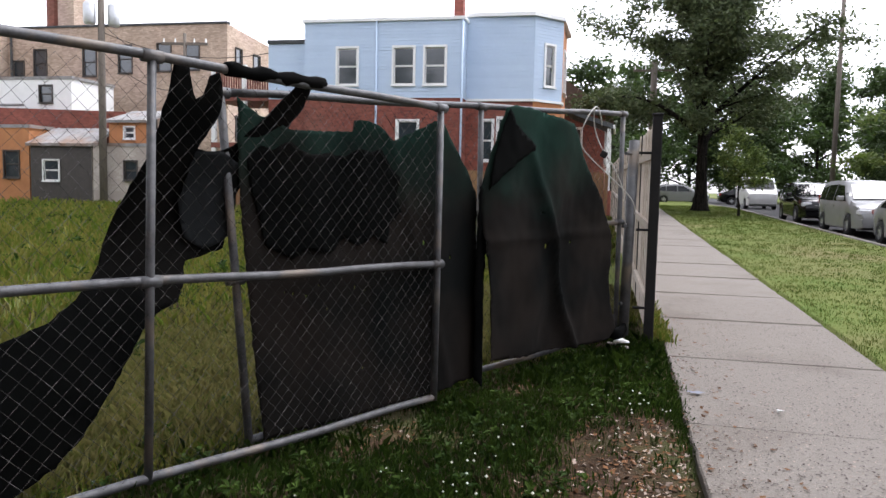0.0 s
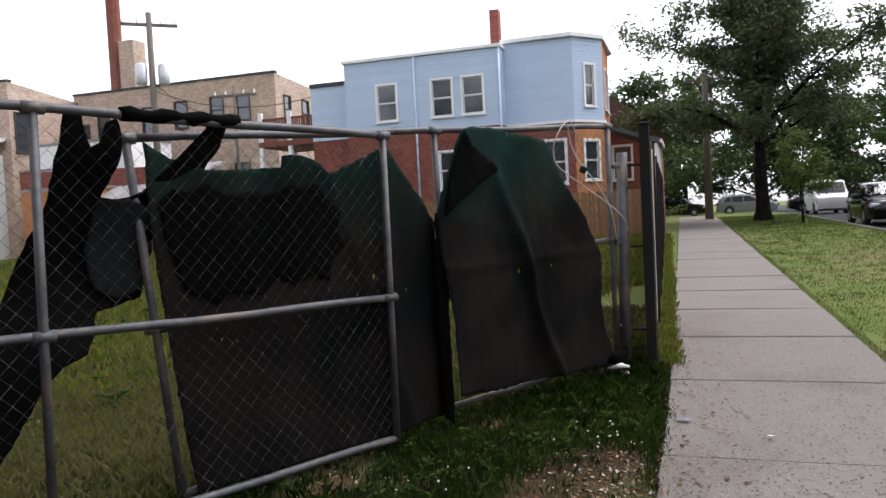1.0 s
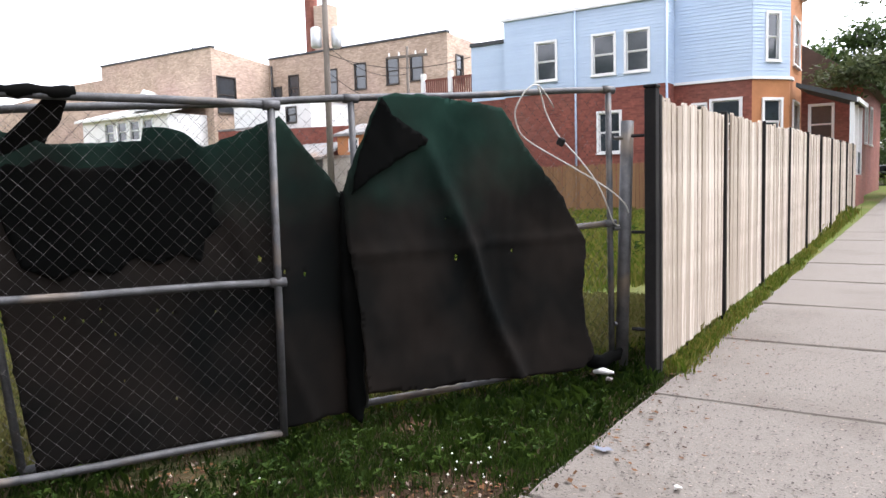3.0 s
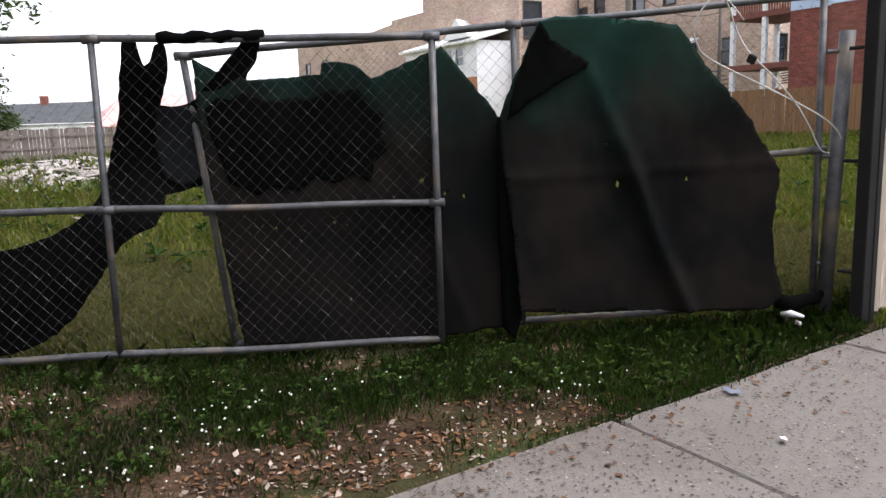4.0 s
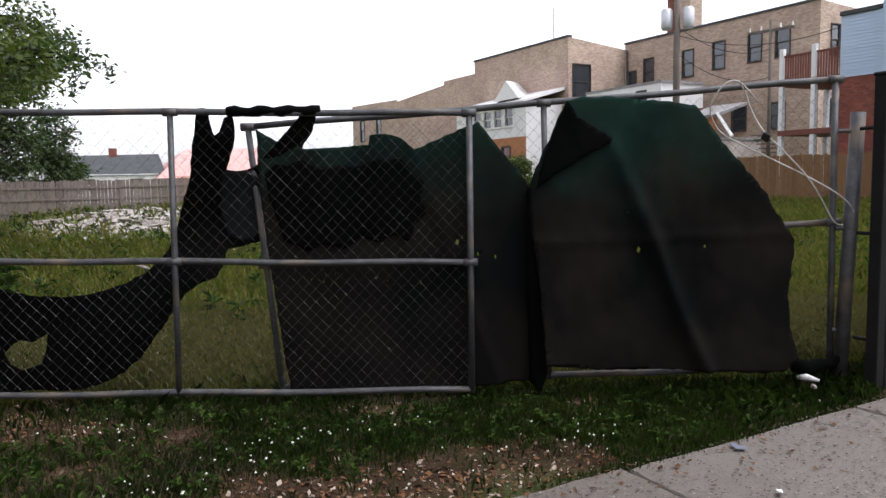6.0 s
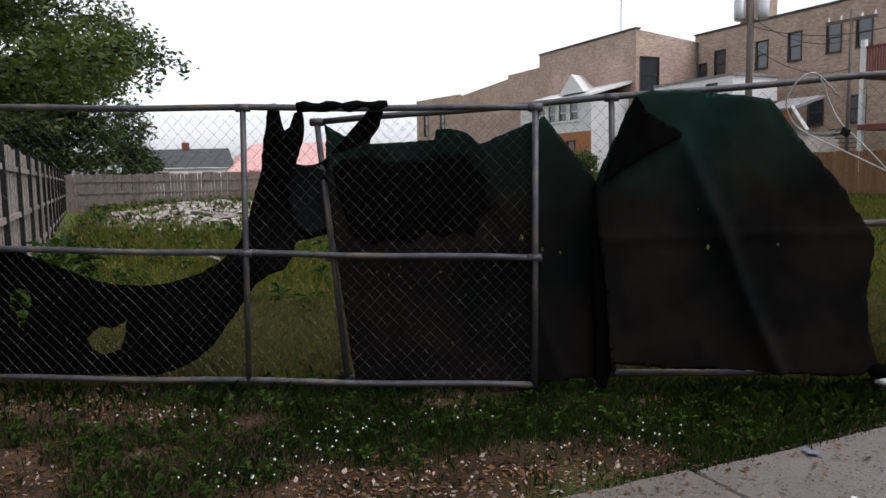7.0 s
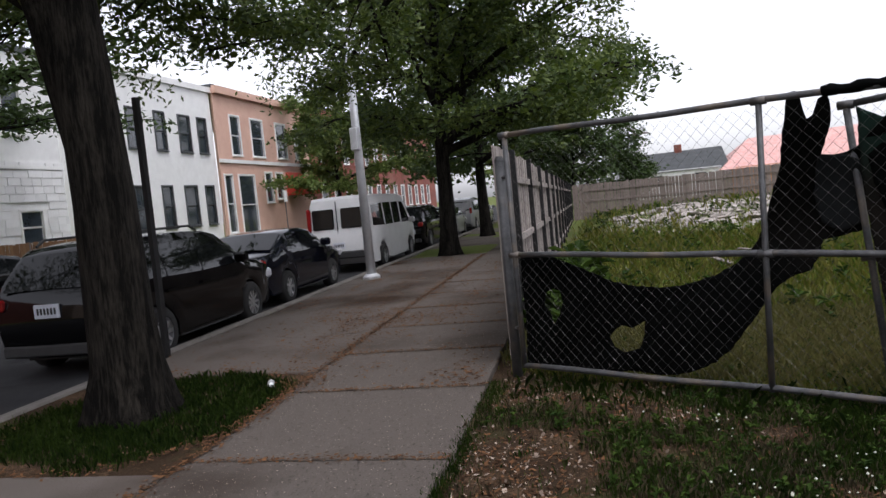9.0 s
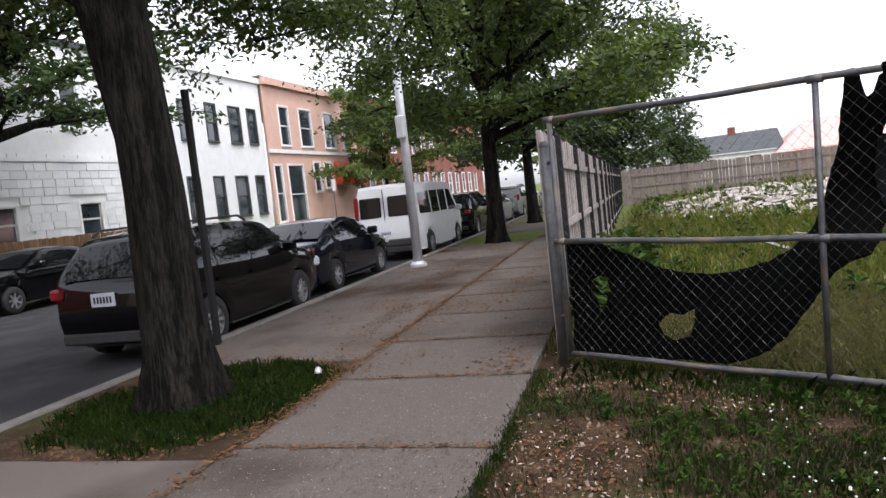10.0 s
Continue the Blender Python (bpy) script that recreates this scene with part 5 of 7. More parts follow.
# ---- trees ----
def tree(x, y, height, trunk_r, spread, first, seed, leaf, n_leaves, leaf_size, label, lean=(0, 0), limbs=7, droop=0.15, fork=None, clump=0.55, sub=5, rise=0.55, ymax=99.0, zmin=0.3):
    """A tree: tapered trunk and limbs, twigs, and a crown of many small leaves on the twig ends."""
    rnd = random.Random(seed)
    root = thing("tree", label, "tree", (x, y, gz(x, y)))
    bt = bmesh.new()
    fl = []
    for k in range(9):
        t = k / 8
        fl.append(((lean[0] * t + 0.05 * math.sin(3 * t + seed)) , (lean[1] * t + 0.05 * math.cos(4 * t + seed)), -0.1 + t * (height * 0.62 + 0.1)))
    rad = [trunk_r * (1.55 if k == 0 else 1.2 if k == 1 and height < 9 else (1 - 0.085 * k)) for k in range(9)]
    pts2, rad2 = [Vector(fl[0]), Vector(fl[0]) + Vector((0, 0, 0.22)), Vector(fl[0]) + Vector((0, 0, 0.55))], [trunk_r * 1.5, trunk_r * 1.2, trunk_r * 1.05]
    for p, r in zip(fl[1:], rad[1:]):
        if p[2] > 0.7:
            pts2.append(Vector(p))
            rad2.append(r)
    add_tube(bt, pts2, rad2, 14)
    for v in bt.verts:
        a = math.atan2(v.co.y, v.co.x)
        k = 1 + 0.07 * noise.noise((math.cos(a) * 2, math.sin(a) * 2, v.co.z * 0.8)) + 0.05 * math.sin(a * 5 + v.co.z)
        if v.co.z < 0.3:
            k *= 1 + 0.15 * math.sin(a * 4 + seed)
        v.co.x, v.co.y = v.co.x * k, v.co.y * k
    part("trunk", bt, M["bark"], root, smooth=True)
    bl = bmesh.new()
    tips = []

    def branch(p, d, length, r, level):
        pts, q = [p.copy()], p.copy()
        n = 5
        dd = d.copy()
        for k in range(n):
            dd = (dd + Vector((rnd.uniform(-0.2, 0.2), rnd.uniform(-0.2, 0.2), rnd.uniform(-0.12, 0.14) - droop * (k / n) * (0.6 + level * 0.5)))).normalized()
            if q.y > ymax and dd.y > 0:
                dd.y = -abs(dd.y)
            if q.z < zmin + 0.5 and dd.z < 0.1:
                dd.z = 0.15
            q = q + dd * length / n
            pts.append(q.copy())
        add_tube(bl, pts, [max(0.006, r * (1 - 0.75 * k / n)) for k in range(n + 1)], 7 if level == 0 else 5 if level == 1 else 3, False)
        if level == 2:
            tips.append((pts, length))
            return
        m = sub if level == 0 else 4
        for k in range(m):
            i = 1 + (k % (n)) if level == 0 else 1 + k
            i = min(i + 1, n) if k >= m - 2 else min(max(1, i), n)
            a = rnd.uniform(0, 2 * math.pi)
            side = Vector((math.cos(a), math.sin(a), rnd.uniform(-0.25, 0.5)))
            branch(pts[i], (dd * 0.7 + side).normalized(), length * rnd.uniform(0.38, 0.6), r * 0.42, level + 1)
        tips.append((pts[3:], length * 0.4))

    a0 = rnd.uniform(0, 6.28)
    for k in range(limbs):
        t = k / max(1, limbs - 1)
        z = first + (height * 0.6 - first) * t
        f = z / (height * 0.62)
        base = Vector((lean[0] * f, lean[1] * f, z))
        a = a0 + k * 2.4 + rnd.uniform(-0.3, 0.3)
        up_ = rise * (0.55 + 0.9 * t)
        branch(base, Vector((math.cos(a), math.sin(a), up_)).normalized(), spread * rnd.uniform(0.75, 1.05) * (1 - 0.3 * t), trunk_r * (0.5 - 0.2 * t), 0)
    top = Vector((lean[0], lean[1], height * 0.6))
    for k in range(3):
        branch(top, Vector((rnd.uniform(-0.5, 0.5), rnd.uniform(-0.5, 0.5), 1)).normalized(), height * 0.36, trunk_r * 0.3, 0)
    for bp_, bd_, bl_, br_ in fork or ():
        branch(Vector(bp_), Vector(bd_).normalized(), bl_, br_, 0)
    part("limb", bl, M["bark"], root, smooth=True)
    g = np.random.default_rng(seed)
    per = max(3, int(n_leaves / len(tips)))
    cs = []
    for pts, ln in tips:
        i = g.integers(0, len(pts), per)
        arr = np.array([tuple(p) for p in pts])
        j = np.minimum(i + 1, len(pts) - 1)
        t = g.random((per, 1))
        c = arr[i] * (1 - t) + arr[j] * t + g.normal(0, 1, (per, 3)) * np.array([clump * 0.5, clump * 0.5, clump * 0.35]) * (0.5 + 0.8 * g.random((per, 1)))
        cs.append(c)
    c = np.concatenate(cs)
    c = c[(c[:, 1] < ymax + 0.6) & (c[:, 2] > zmin)]
    n = len(c)
    d1 = g.normal(0, 1, (n, 3))
    d1[:, 2] = d1[:, 2] * 0.6 - 0.35
    d1 /= np.linalg.norm(d1, axis=1, keepdims=True)
    d2 = np.cross(d1, g.normal(0, 1, (n, 3)))
    d2 /= np.linalg.norm(d2, axis=1, keepdims=True)
    s = leaf_size * (0.6 + 0.8 * g.random((n, 1)))
    v = np.stack([c - d1 * s, c + d2 * s * 0.42, c + d1 * s, c - d2 * s * 0.42], 1).reshape(-1, 3)
    me = bpy.data.meshes.new("crown")
    me.vertices.add(n * 4)
    me.vertices.foreach_set("co", v.ravel())
    me.loops.add(n * 4)
    me.loops.foreach_set("vertex_index", np.arange(n * 4))
    me.polygons.add(n)
    me.polygons.foreach_set("loop_start", np.arange(n) * 4)
    me.polygons.foreach_set("loop_total", np.full(n, 4))
    me.update(calc_edges=True)
    me.materials.append(M[leaf])
    o = new("crown", me)
    o.parent = root
    return root


# street trees beside road B
tree(-0.87, -7.1, 12.5, 0.30, 6.2, 4.1, 11, "leaf", 150000, 0.052, "large honey locust with thick dark furrowed trunk", lean=(0.25, -0.1), limbs=10, droop=0.32, clump=0.5, rise=0.42, ymax=0.9, zmin=3.5,
     fork=[((0.02, -0.04, 2.2), (0.0, -0.24, 1), 6.0, 0.19), ((0.05, -0.05, 3.6), (0.3, -1, 0.9), 4.5, 0.09), ((0, 0, 4.2), (-1, 0.1, 0.7), 6.0, 0.065), ((0, 0, 4.8), (-0.8, 0.8, 0.75), 5.5, 0.06), ((0, 0, 4.2), (-0.7, -0.9, 0.55), 5.5, 0.09)])
tree(-9.0, -20.5, 11.0, 0.40, 5.5, 4.2, 12, "leaf_dark", 17000, 0.12, "leaning forked street tree across the road", lean=(-3.4, 0.0), limbs=7, droop=0.2, rise=0.7, zmin=5.0,
     fork=[((-1.6, 0, 3.3), (0.5, 0.2, 1), 5.0, 0.2)])
tree(-16.6, -7.75, 13.0, 0.26, 5.6, 3.0, 13, "leaf", 62000, 0.085, "forked dark street tree beside the kerb", lean=(0.1, 0.3), limbs=11, droop=0.2, clump=0.75, rise=0.6, zmin=3.2, ymax=5.2,
     fork=[((0, 0, 2.6), (0.25, 0.75, 1), 5.5, 0.15), ((0, 0.1, 3.2), (0.5, 1, 0.45), 5.5, 0.12), ((0, 0.1, 4.5), (0.2, 1, 0.5), 5.5, 0.12)])
tree(-25.5, -8.1, 12.0, 0.24, 6.0, 3.0, 14, "leaf_dark", 26000, 0.12, "dark street tree behind the wooden fence", limbs=9, droop=0.2)
tree(-35.5, -8.5, 12.0, 0.24, 6.0, 3.0, 15, "leaf", 18000, 0.15, "street tree farther along the kerb", limbs=9)
tree(-42.0, -20.6, 9.0, 0.2, 4.5, 2.6, 17, "leaf_light", 14000, 0.16, "round-crowned street tree across the road", limbs=8)
tree(-60.0, -9.5, 9.0, 0.2, 5.0, 2.0, 18, "leaf_light", 14000, 0.18, "bright green street tree in the distance", limbs=9)
# trees along road A
tree(5.3, 36.0, 13.5, 0.34, 6.0, 3.4, 21, "leaf_grey", 52000, 0.12, "large elm-like tree on the grass verge", limbs=10, droop=0.12, rise=0.9, clump=0.8)
tree(6.5, 31.0, 3.6, 0.05, 1.3, 1.4, 22, "leaf_light", 5000, 0.08, "young slender tree on the grass verge", limbs=6, clump=0.4)
for i, (tx, ty, th, lf) in enumerate(((19.5, 33, 8.5, "leaf_light"), (20.0, 40, 9.0, "leaf_dark"), (18.5, 26, 8.0, "leaf_light"), (21.5, 50, 10.0, "leaf_dark"), (20.5, 19, 8.5, "leaf_dark"), (24, 60, 11, "leaf_dark"), (20.5, 45, 8.0, "leaf_light"), (19.5, 13, 8.0, "leaf_light"))):
    tree(tx, ty, th, 0.2, 4.6, 0.8, 30 + i, lf, 40000, 0.17, "dense leafy tree across the side road", limbs=11, clump=0.9)
for i, (tx, ty, th) in enumerate(((-3.5, 62, 11), (1.5, 72, 12), (8.5, 80, 13), (15, 76, 12), (22, 84, 14))):
    tree(tx, ty, th, 0.25, 5.5, 1.4, 40 + i, "leaf_dark", 13000, 0.26, "dark tree at the far end of the street", limbs=10, clump=1.1)
tree(-44.5, -2.0, 5.4, 0.12, 1.6, 0.5, 50, "leaf_dark", 9000, 0.12, "dark conifer-like tree beyond the lot", limbs=12, droop=0.3)
for i, (tx, ty, th) in enumerate(((-38, -5.0, 6.5), (-47, -7.5, 7.5))):
    tree(tx, ty, th, 0.15, 3.0, 0.9, 52 + i, "leaf_dark", 9000, 0.14, "dark green tree behind the fence", limbs=9, clump=0.7)


# ---- parked cars ----
def car_paint(name, c, rough=0.12):
    m = mat(name, c, tuple(v * 0.85 for v in c), rough, 0.0, 1.5, 20, 0.0, spec=0.35)
    m.node_tree.nodes["Principled BSDF"].inputs["Coat Weight"].default_value = 0.1
    m.node_tree.nodes["Principled BSDF"].inputs["Coat Roughness"].default_value = 0.06
    return m


M["car_black"] = car_paint("black_car_paint", (0.0025, 0.0025, 0.003), 0.07)
M["car_navy"] = car_paint("dark_blue_car_paint", (0.004, 0.005, 0.010), 0.07)
M["car_silver"] = car_paint("silver_car_paint", (0.22, 0.222, 0.222), 0.25)
M["car_white"] = car_paint("white_van_paint", (0.66, 0.66, 0.65), 0.35)
M["tyre"] = mat("tyre_rubber", (0.010, 0.010, 0.010), (0.017, 0.016, 0.015), 0.9)
M["alloy"] = mat("alloy_rim", (0.6, 0.6, 0.61), (0.45, 0.45, 0.46), 0.3, 0.8, bump=0.05)
M["tail"] = mat("red_tail_lamp", (0.26, 0.010, 0.010), (0.18, 0.006, 0.006), 0.15, bump=0.0)
M["head"] = mat("clear_head_lamp", (0.55, 0.56, 0.58), (0.4, 0.4, 0.42), 0.12, bump=0.0)
M["trim"] = mat("black_plastic_trim", (0.02, 0.02, 0.02), (0.03, 0.03, 0.03), 0.6)
M["plate_blue"] = mat("pale_plate", (0.6, 0.62, 0.66), (0.5, 0.52, 0.58), 0.4, bump=0.0)

KINDS = {
    "suv": dict(L=4.8, W=1.86, H=1.66, belt=1.03, wr=0.345, axles=(0.98, 3.74),
                top=[(0.06, 0.42), (0.0, 0.62), (0.03, 0.85), (0.07, 1.02), (0.22, 1.25), (0.5, 1.52), (0.62, 1.6), (1.1, 1.645), (2.0, 1.66), (2.6, 1.63), (2.95, 1.56), (3.3, 1.32), (3.68, 1.08), (4.1, 1.03), (4.5, 0.95), (4.7, 0.82), (4.79, 0.6), (4.74, 0.3)],
                side=[[(0.55, 1.1), (0.75, 1.42), (1.12, 1.5), (1.14, 1.08)], [(1.2, 1.08), (1.18, 1.51), (2.05, 1.56), (2.08, 1.06)], [(2.14, 1.06), (2.12, 1.56), (2.62, 1.53), (3.36, 1.08)]],
                back=((0.1, 1.08), (0.5, 1.5)), front=((3.62, 1.11), (2.98, 1.53))),
    "sedan": dict(L=4.66, W=1.79, H=1.46, belt=0.97, wr=0.325, axles=(1.02, 3.7),
                  top=[(0.06, 0.4), (0.0, 0.6), (0.03, 0.85), (0.1, 0.99), (0.5, 1.05), (0.95, 1.25), (1.35, 1.4), (1.8, 1.455), (2.3, 1.455), (2.65, 1.4), (3.05, 1.18), (3.4, 0.99), (3.9, 0.92), (4.35, 0.82), (4.6, 0.66), (4.66, 0.48), (4.58, 0.26)],
                  side=[[(0.95, 1.04), (1.3, 1.28), (1.78, 1.37), (1.8, 1.01)], [(1.86, 1.01), (1.84, 1.375), (2.35, 1.37), (3.12, 1.01)]],
                  back=((0.58, 1.08), (1.3, 1.37)), front=((3.32, 1.02), (2.68, 1.37))),
    "van": dict(L=5.7, W=2.0, H=2.12, belt=1.12, wr=0.36, axles=(1.15, 4.55),
                top=[(0.03, 0.45), (0.0, 0.7), (0.03, 1.1), (0.1, 1.8), (0.18, 2.02), (0.32, 2.1), (1.5, 2.12), (3.4, 2.11), (3.9, 2.07), (4.15, 1.98), (4.5, 1.6), (4.85, 1.26), (5.3, 1.13), (5.6, 1.0), (5.7, 0.75), (5.66, 0.35)],
                side=[[(0.35, 1.25), (0.38, 1.82), (1.3, 1.86), (1.3, 1.22)], [(1.42, 1.22), (1.42, 1.86), (2.25, 1.86), (2.25, 1.22)], [(2.36, 1.22), (2.36, 1.86), (3.2, 1.86), (3.2, 1.22)], [(3.36, 1.2), (3.36, 1.86), (3.85, 1.84), (4.5, 1.2)]],
                back=None, front=((4.82, 1.3), (4.16, 1.95))),
    "minivan": dict(L=5.05, W=1.98, H=1.77, belt=1.05, wr=0.33, axles=(1.0, 4.0),
                    top=[(0.06, 0.42), (0.0, 0.65), (0.03, 1.0), (0.18, 1.4), (0.38, 1.66), (0.9, 1.75), (2.0, 1.77), (2.9, 1.74), (3.3, 1.64), (3.7, 1.36), (4.1, 1.1), (4.6, 1.0), (4.95, 0.8), (5.05, 0.55), (5.0, 0.28)],
                    side=[[(0.4, 1.12), (0.55, 1.52), (1.35, 1.6), (1.35, 1.1)], [(1.43, 1.1), (1.43, 1.6), (2.4, 1.63), (2.4, 1.08)], [(2.48, 1.08), (2.48, 1.63), (3.2, 1.58), (3.85, 1.08)]],
                    back=((0.08, 1.1), (0.34, 1.56)), front=((4.06, 1.13), (3.36, 1.6))),
}


def car(kind, x, y, rz, paint, label, rails=False, light_rear="tail"):
    k = KINDS[kind]
    L, Wd, H, belt, wr = k["L"], k["W"], k["H"], k["belt"], k["wr"]
    root = thing("car", label, "van" if kind == "van" else "car", (x, y, gz(x, y) - 0.13), rz)

    def hw(px, pz):
        e = abs(px - L / 2) / (L / 2)
        f = 1 - 0.13 * e ** 6 - 0.03 * e ** 2
        if pz > belt:
            f *= 1 - (0.09 if kind == "van" else 0.2) * ((pz - belt) / (H - belt)) ** 1.2
        else:
            f *= 1 - 0.07 * ((belt - pz) / belt) ** 2
        return Wd / 2 * f

    bottom = 0.24
    ring = list(k["top"]) + [(L - 0.3, bottom)]
    for ax in reversed(k["axles"]):
        r = wr + 0.05
        a0 = math.asin(clamp((bottom - wr) / r, -1, 1))
        for i in range(9):
            a = a0 + (math.pi - 2 * a0) * i / 8
            ring.append((ax + r * math.cos(a), wr + r * math.sin(a)))
    ring.append((0.3, bottom))
    v, f = sheet_mesh(ring, [], 0.14, 0.0, 1)
    inner = [(p.x, p.y) for p in v]
    polyr = ring
    bm = bmesh.new()
    edge_count = {}
    for t in f:
        for i in range(len(t)):
            e = tuple(sorted((t[i], t[(i + 1) % len(t)])))
            edge_count[e] = edge_count.get(e, 0) + 1
    border = {i for e, c in edge_count.items() if c == 1 for i in e}
    sides = {}
    for s in (1, -1):
        sides[s] = [bm.verts.new((px, s * (hw(px, pz) - (0.05 if i in border and pz > bottom + 0.1 and pz > wr + 0.2 or i in border and (px < 0.3 or px > L - 0.3) else 0.0)), pz)) for i, (px, pz) in enumerate(inner)]
        for t in f:
            bm.faces.new([sides[s][i] for i in (t if s < 0 else t[::-1])])
    cols = (1, 0.6, 0, -0.6, -1)
    mids = {}
    for i in border:
        px, pz = inner[i]
        row = []
        for c in cols:
            if c in (1, -1):
                row.append(sides[c][i])
            else:
                e = abs(px - L / 2) / (L / 2)
                bulge = 0.055 * (1 - c * c)
                nx = (0.9 * bulge * (1 if px > L / 2 else -1)) if e > 0.85 and pz < belt + 0.1 else 0
                row.append(bm.verts.new((px + nx, c * (hw(px, pz) - 0.05), pz + (bulge * 0.6 if pz > belt - 0.2 else 0))))
        mids[i] = row
    for (a, b), c in edge_count.items():
        if c == 1:
            for j in range(4):
                bm.faces.new((mids[a][j], mids[b][j], mids[b][j + 1], mids[a][j + 1]))
    bmesh.ops.recalc_face_normals(bm, faces=bm.faces)
    body = part("body", bm, paint, root, smooth=True)
    mod = body.modifiers.new("edges", "EDGE_SPLIT")
    mod.split_angle = radians(38)
    part("underbody", box(0.35, -Wd / 2 + 0.27, 0.2, L - 0.35, Wd / 2 - 0.27, 0.8), M["trim"], root)
    for s in (1, -1):
        for poly in k["side"]:
            pv, pf = sheet_mesh(poly, [], 0.12, 0.0, 2)
            raw("side_window", [(p.x, s * (hw(p.x, p.y) + 0.008), p.y) for p in pv], [t[::-1] if s > 0 else t for t in pf], M["car_glass"], root, smooth=True)
        xs_ = [p[0] for p in k["side"][0]] + [p[0] for p in k["side"][-1]]
        for poly in k["side"][:-1] if kind != "van" else []:
            part("door_handle", box(poly[2][0] - 0.02, s * (hw(poly[2][0], belt - 0.12) + 0.002), belt - 0.16, poly[2][0] + 0.18, s * (hw(poly[2][0], belt - 0.12) + 0.03), belt - 0.12), paint, root)
        fx = k["side"][-1][3][0] - 0.12
        part("mirror", box(fx - 0.16, s * (hw(fx, belt) + 0.02), belt + 0.04, fx + 0.02, s * (hw(fx, belt) + 0.22), belt + 0.2, 0.03), paint, root)
        part("sill_trim", box(k["axles"][0] + wr + 0.1, s * (Wd / 2 * 0.92), 0.22, k["axles"][1] - wr - 0.1, s * (Wd / 2 * 0.955), 0.36), M["trim"], root)
    for nm, g in (("rear_window", k["back"]), ("windscreen", k["front"])):
        if g:
            bm = bmesh.new()
            d = Vector((g[1][0] - g[0][0], g[1][1] - g[0][1])).normalized()
            nrm = Vector((-d.y, d.x)) if nm == "rear_window" else Vector((d.y, -d.x))
            if nrm.y < 0:
                nrm = -nrm
            rows = []
            for t in (0, 0.5, 1):
                px, pz = g[0][0] + (g[1][0] - g[0][0]) * t, g[0][1] + (g[1][1] - g[0][1]) * t
                # follow the body's own outline
                rows.append([bm.verts.new((px + nrm.x * (0.035 + 0.02 * (1 - c * c)), c * 0.86 * hw(px, pz), pz + nrm.y * (0.035 + 0.03 * (1 - c * c)))) for c in (-1, -0.5, 0, 0.5, 1)])
            for a, b in zip(rows, rows[1:]):
                for j in range(4):
                    bm.faces.new((a[j], a[j + 1], b[j + 1], b[j]))
            part(nm, bm, M["car_glass"], root, smooth=True)
    if kind == "van":
        for s in (-1, 1):
            part("rear_window", box(-0.085, s * 0.1 if s > 0 else -0.72, 1.24, -0.02, s * 0.72 if s > 0 else -0.1, 1.8, 0.03, Matrix.Rotation(radians(3.5), 4, "Y")), M["car_glass"], root)
        part("rear_seam", box(-0.02, -0.008, 0.6, 0.03, 0.008, 2.0), M["trim"], root)
        part("bumper", box(-0.12, -0.92, 0.42, 0.08, 0.92, 0.62, 0.03), M["trim"], root)
    lz = {"suv": (0.88, 1.03), "sedan": (0.80, 0.95), "van": (1.2, 1.85), "minivan": (0.95, 1.25)}[kind]
    for s in (1, -1):
        y1 = hw(0.1, lz[0])
        part("tail_lamp", box(-0.02 if kind != "van" else 0.0, s * (y1 - (0.17 if kind in ("sedan", "suv") else 0.1)), lz[0], 0.26 if kind != "van" else 0.12, s * (y1 + 0.012), lz[1], 0.03), M["tail"], root)
        y2 = hw(L - 0.3, 0.75)
        part("head_lamp", box(L - 0.42, s * (y2 - 0.38), 0.66, L - 0.06, s * (y2 + 0.006), 0.84, 0.04), M["head"], root)
    pz = {"suv": 0.86, "sedan": 0.86, "van": 0.78, "minivan": 0.8}[kind]
    pl_ = part("number_plate", box(-0.05, -0.17, pz - 0.085, -0.02, 0.17, pz + 0.085, 0.004), M["plate_blue"], root)
    for j in range(6):
        link_mesh("bar", box(-0.056, -0.135 + j * 0.047, pz - 0.04, -0.0505, -0.11 + j * 0.047, pz + 0.04), M["trim"], pl_)
    part("grille", box(L - 0.08, -0.45, 0.5, L + 0.005, 0.45, 0.72, 0.02), M["trim"], root)
    if kind != "van":
        part("bumper_trim", box(-0.012, -Wd * 0.38, 0.3, 0.12, Wd * 0.38, 0.44, 0.02), M["trim"], root)
    if rails:
        for s in (1, -1):
            part("roof_rail", tube([(0.7, s * 0.62, 1.64), (0.85, s * 0.62, 1.72), (2.4, s * 0.62, 1.73), (2.6, s * 0.62, 1.65)], 0.02, 6), M["trim"], root)
    for ax in k["axles"]:
        for s in (1, -1):
            bm = bmesh.new()
            yo = s * (Wd / 2 - 0.02)
            prof = [(0.6, 0.0), (0.93, 0.0), (1.0, 0.03), (1.0, 0.19), (0.93, 0.22), (0.6, 0.22)]
            rings = [[bm.verts.new((ax + wr * pr * math.cos(2 * math.pi * j / 28), yo - s * py, wr + wr * pr * math.sin(2 * math.pi * j / 28))) for j in range(28)] for pr, py in prof]
            for a, b in zip(rings, rings[1:]):
                for j in range(28):
                    bm.faces.new((a[j], a[(j + 1) % 28], b[(j + 1) % 28], b[j]))
            bmesh.ops.recalc_face_normals(bm, faces=bm.faces)
            wheel = part("wheel", bm, M["tyre"], root, smooth=True)
            bm = bmesh.new()
            for j in range(10 if kind == "suv" else 7):
                a = 2 * math.pi * j / (10 if kind == "suv" else 7)
                add_box(bm, 0.03, -0.012, -0.022, wr * 0.64, 0.012, 0.022, 0.0, Matrix.Translation((ax, yo - s * 0.03, wr)) @ Matrix.Rotation(a, 4, "Y"))
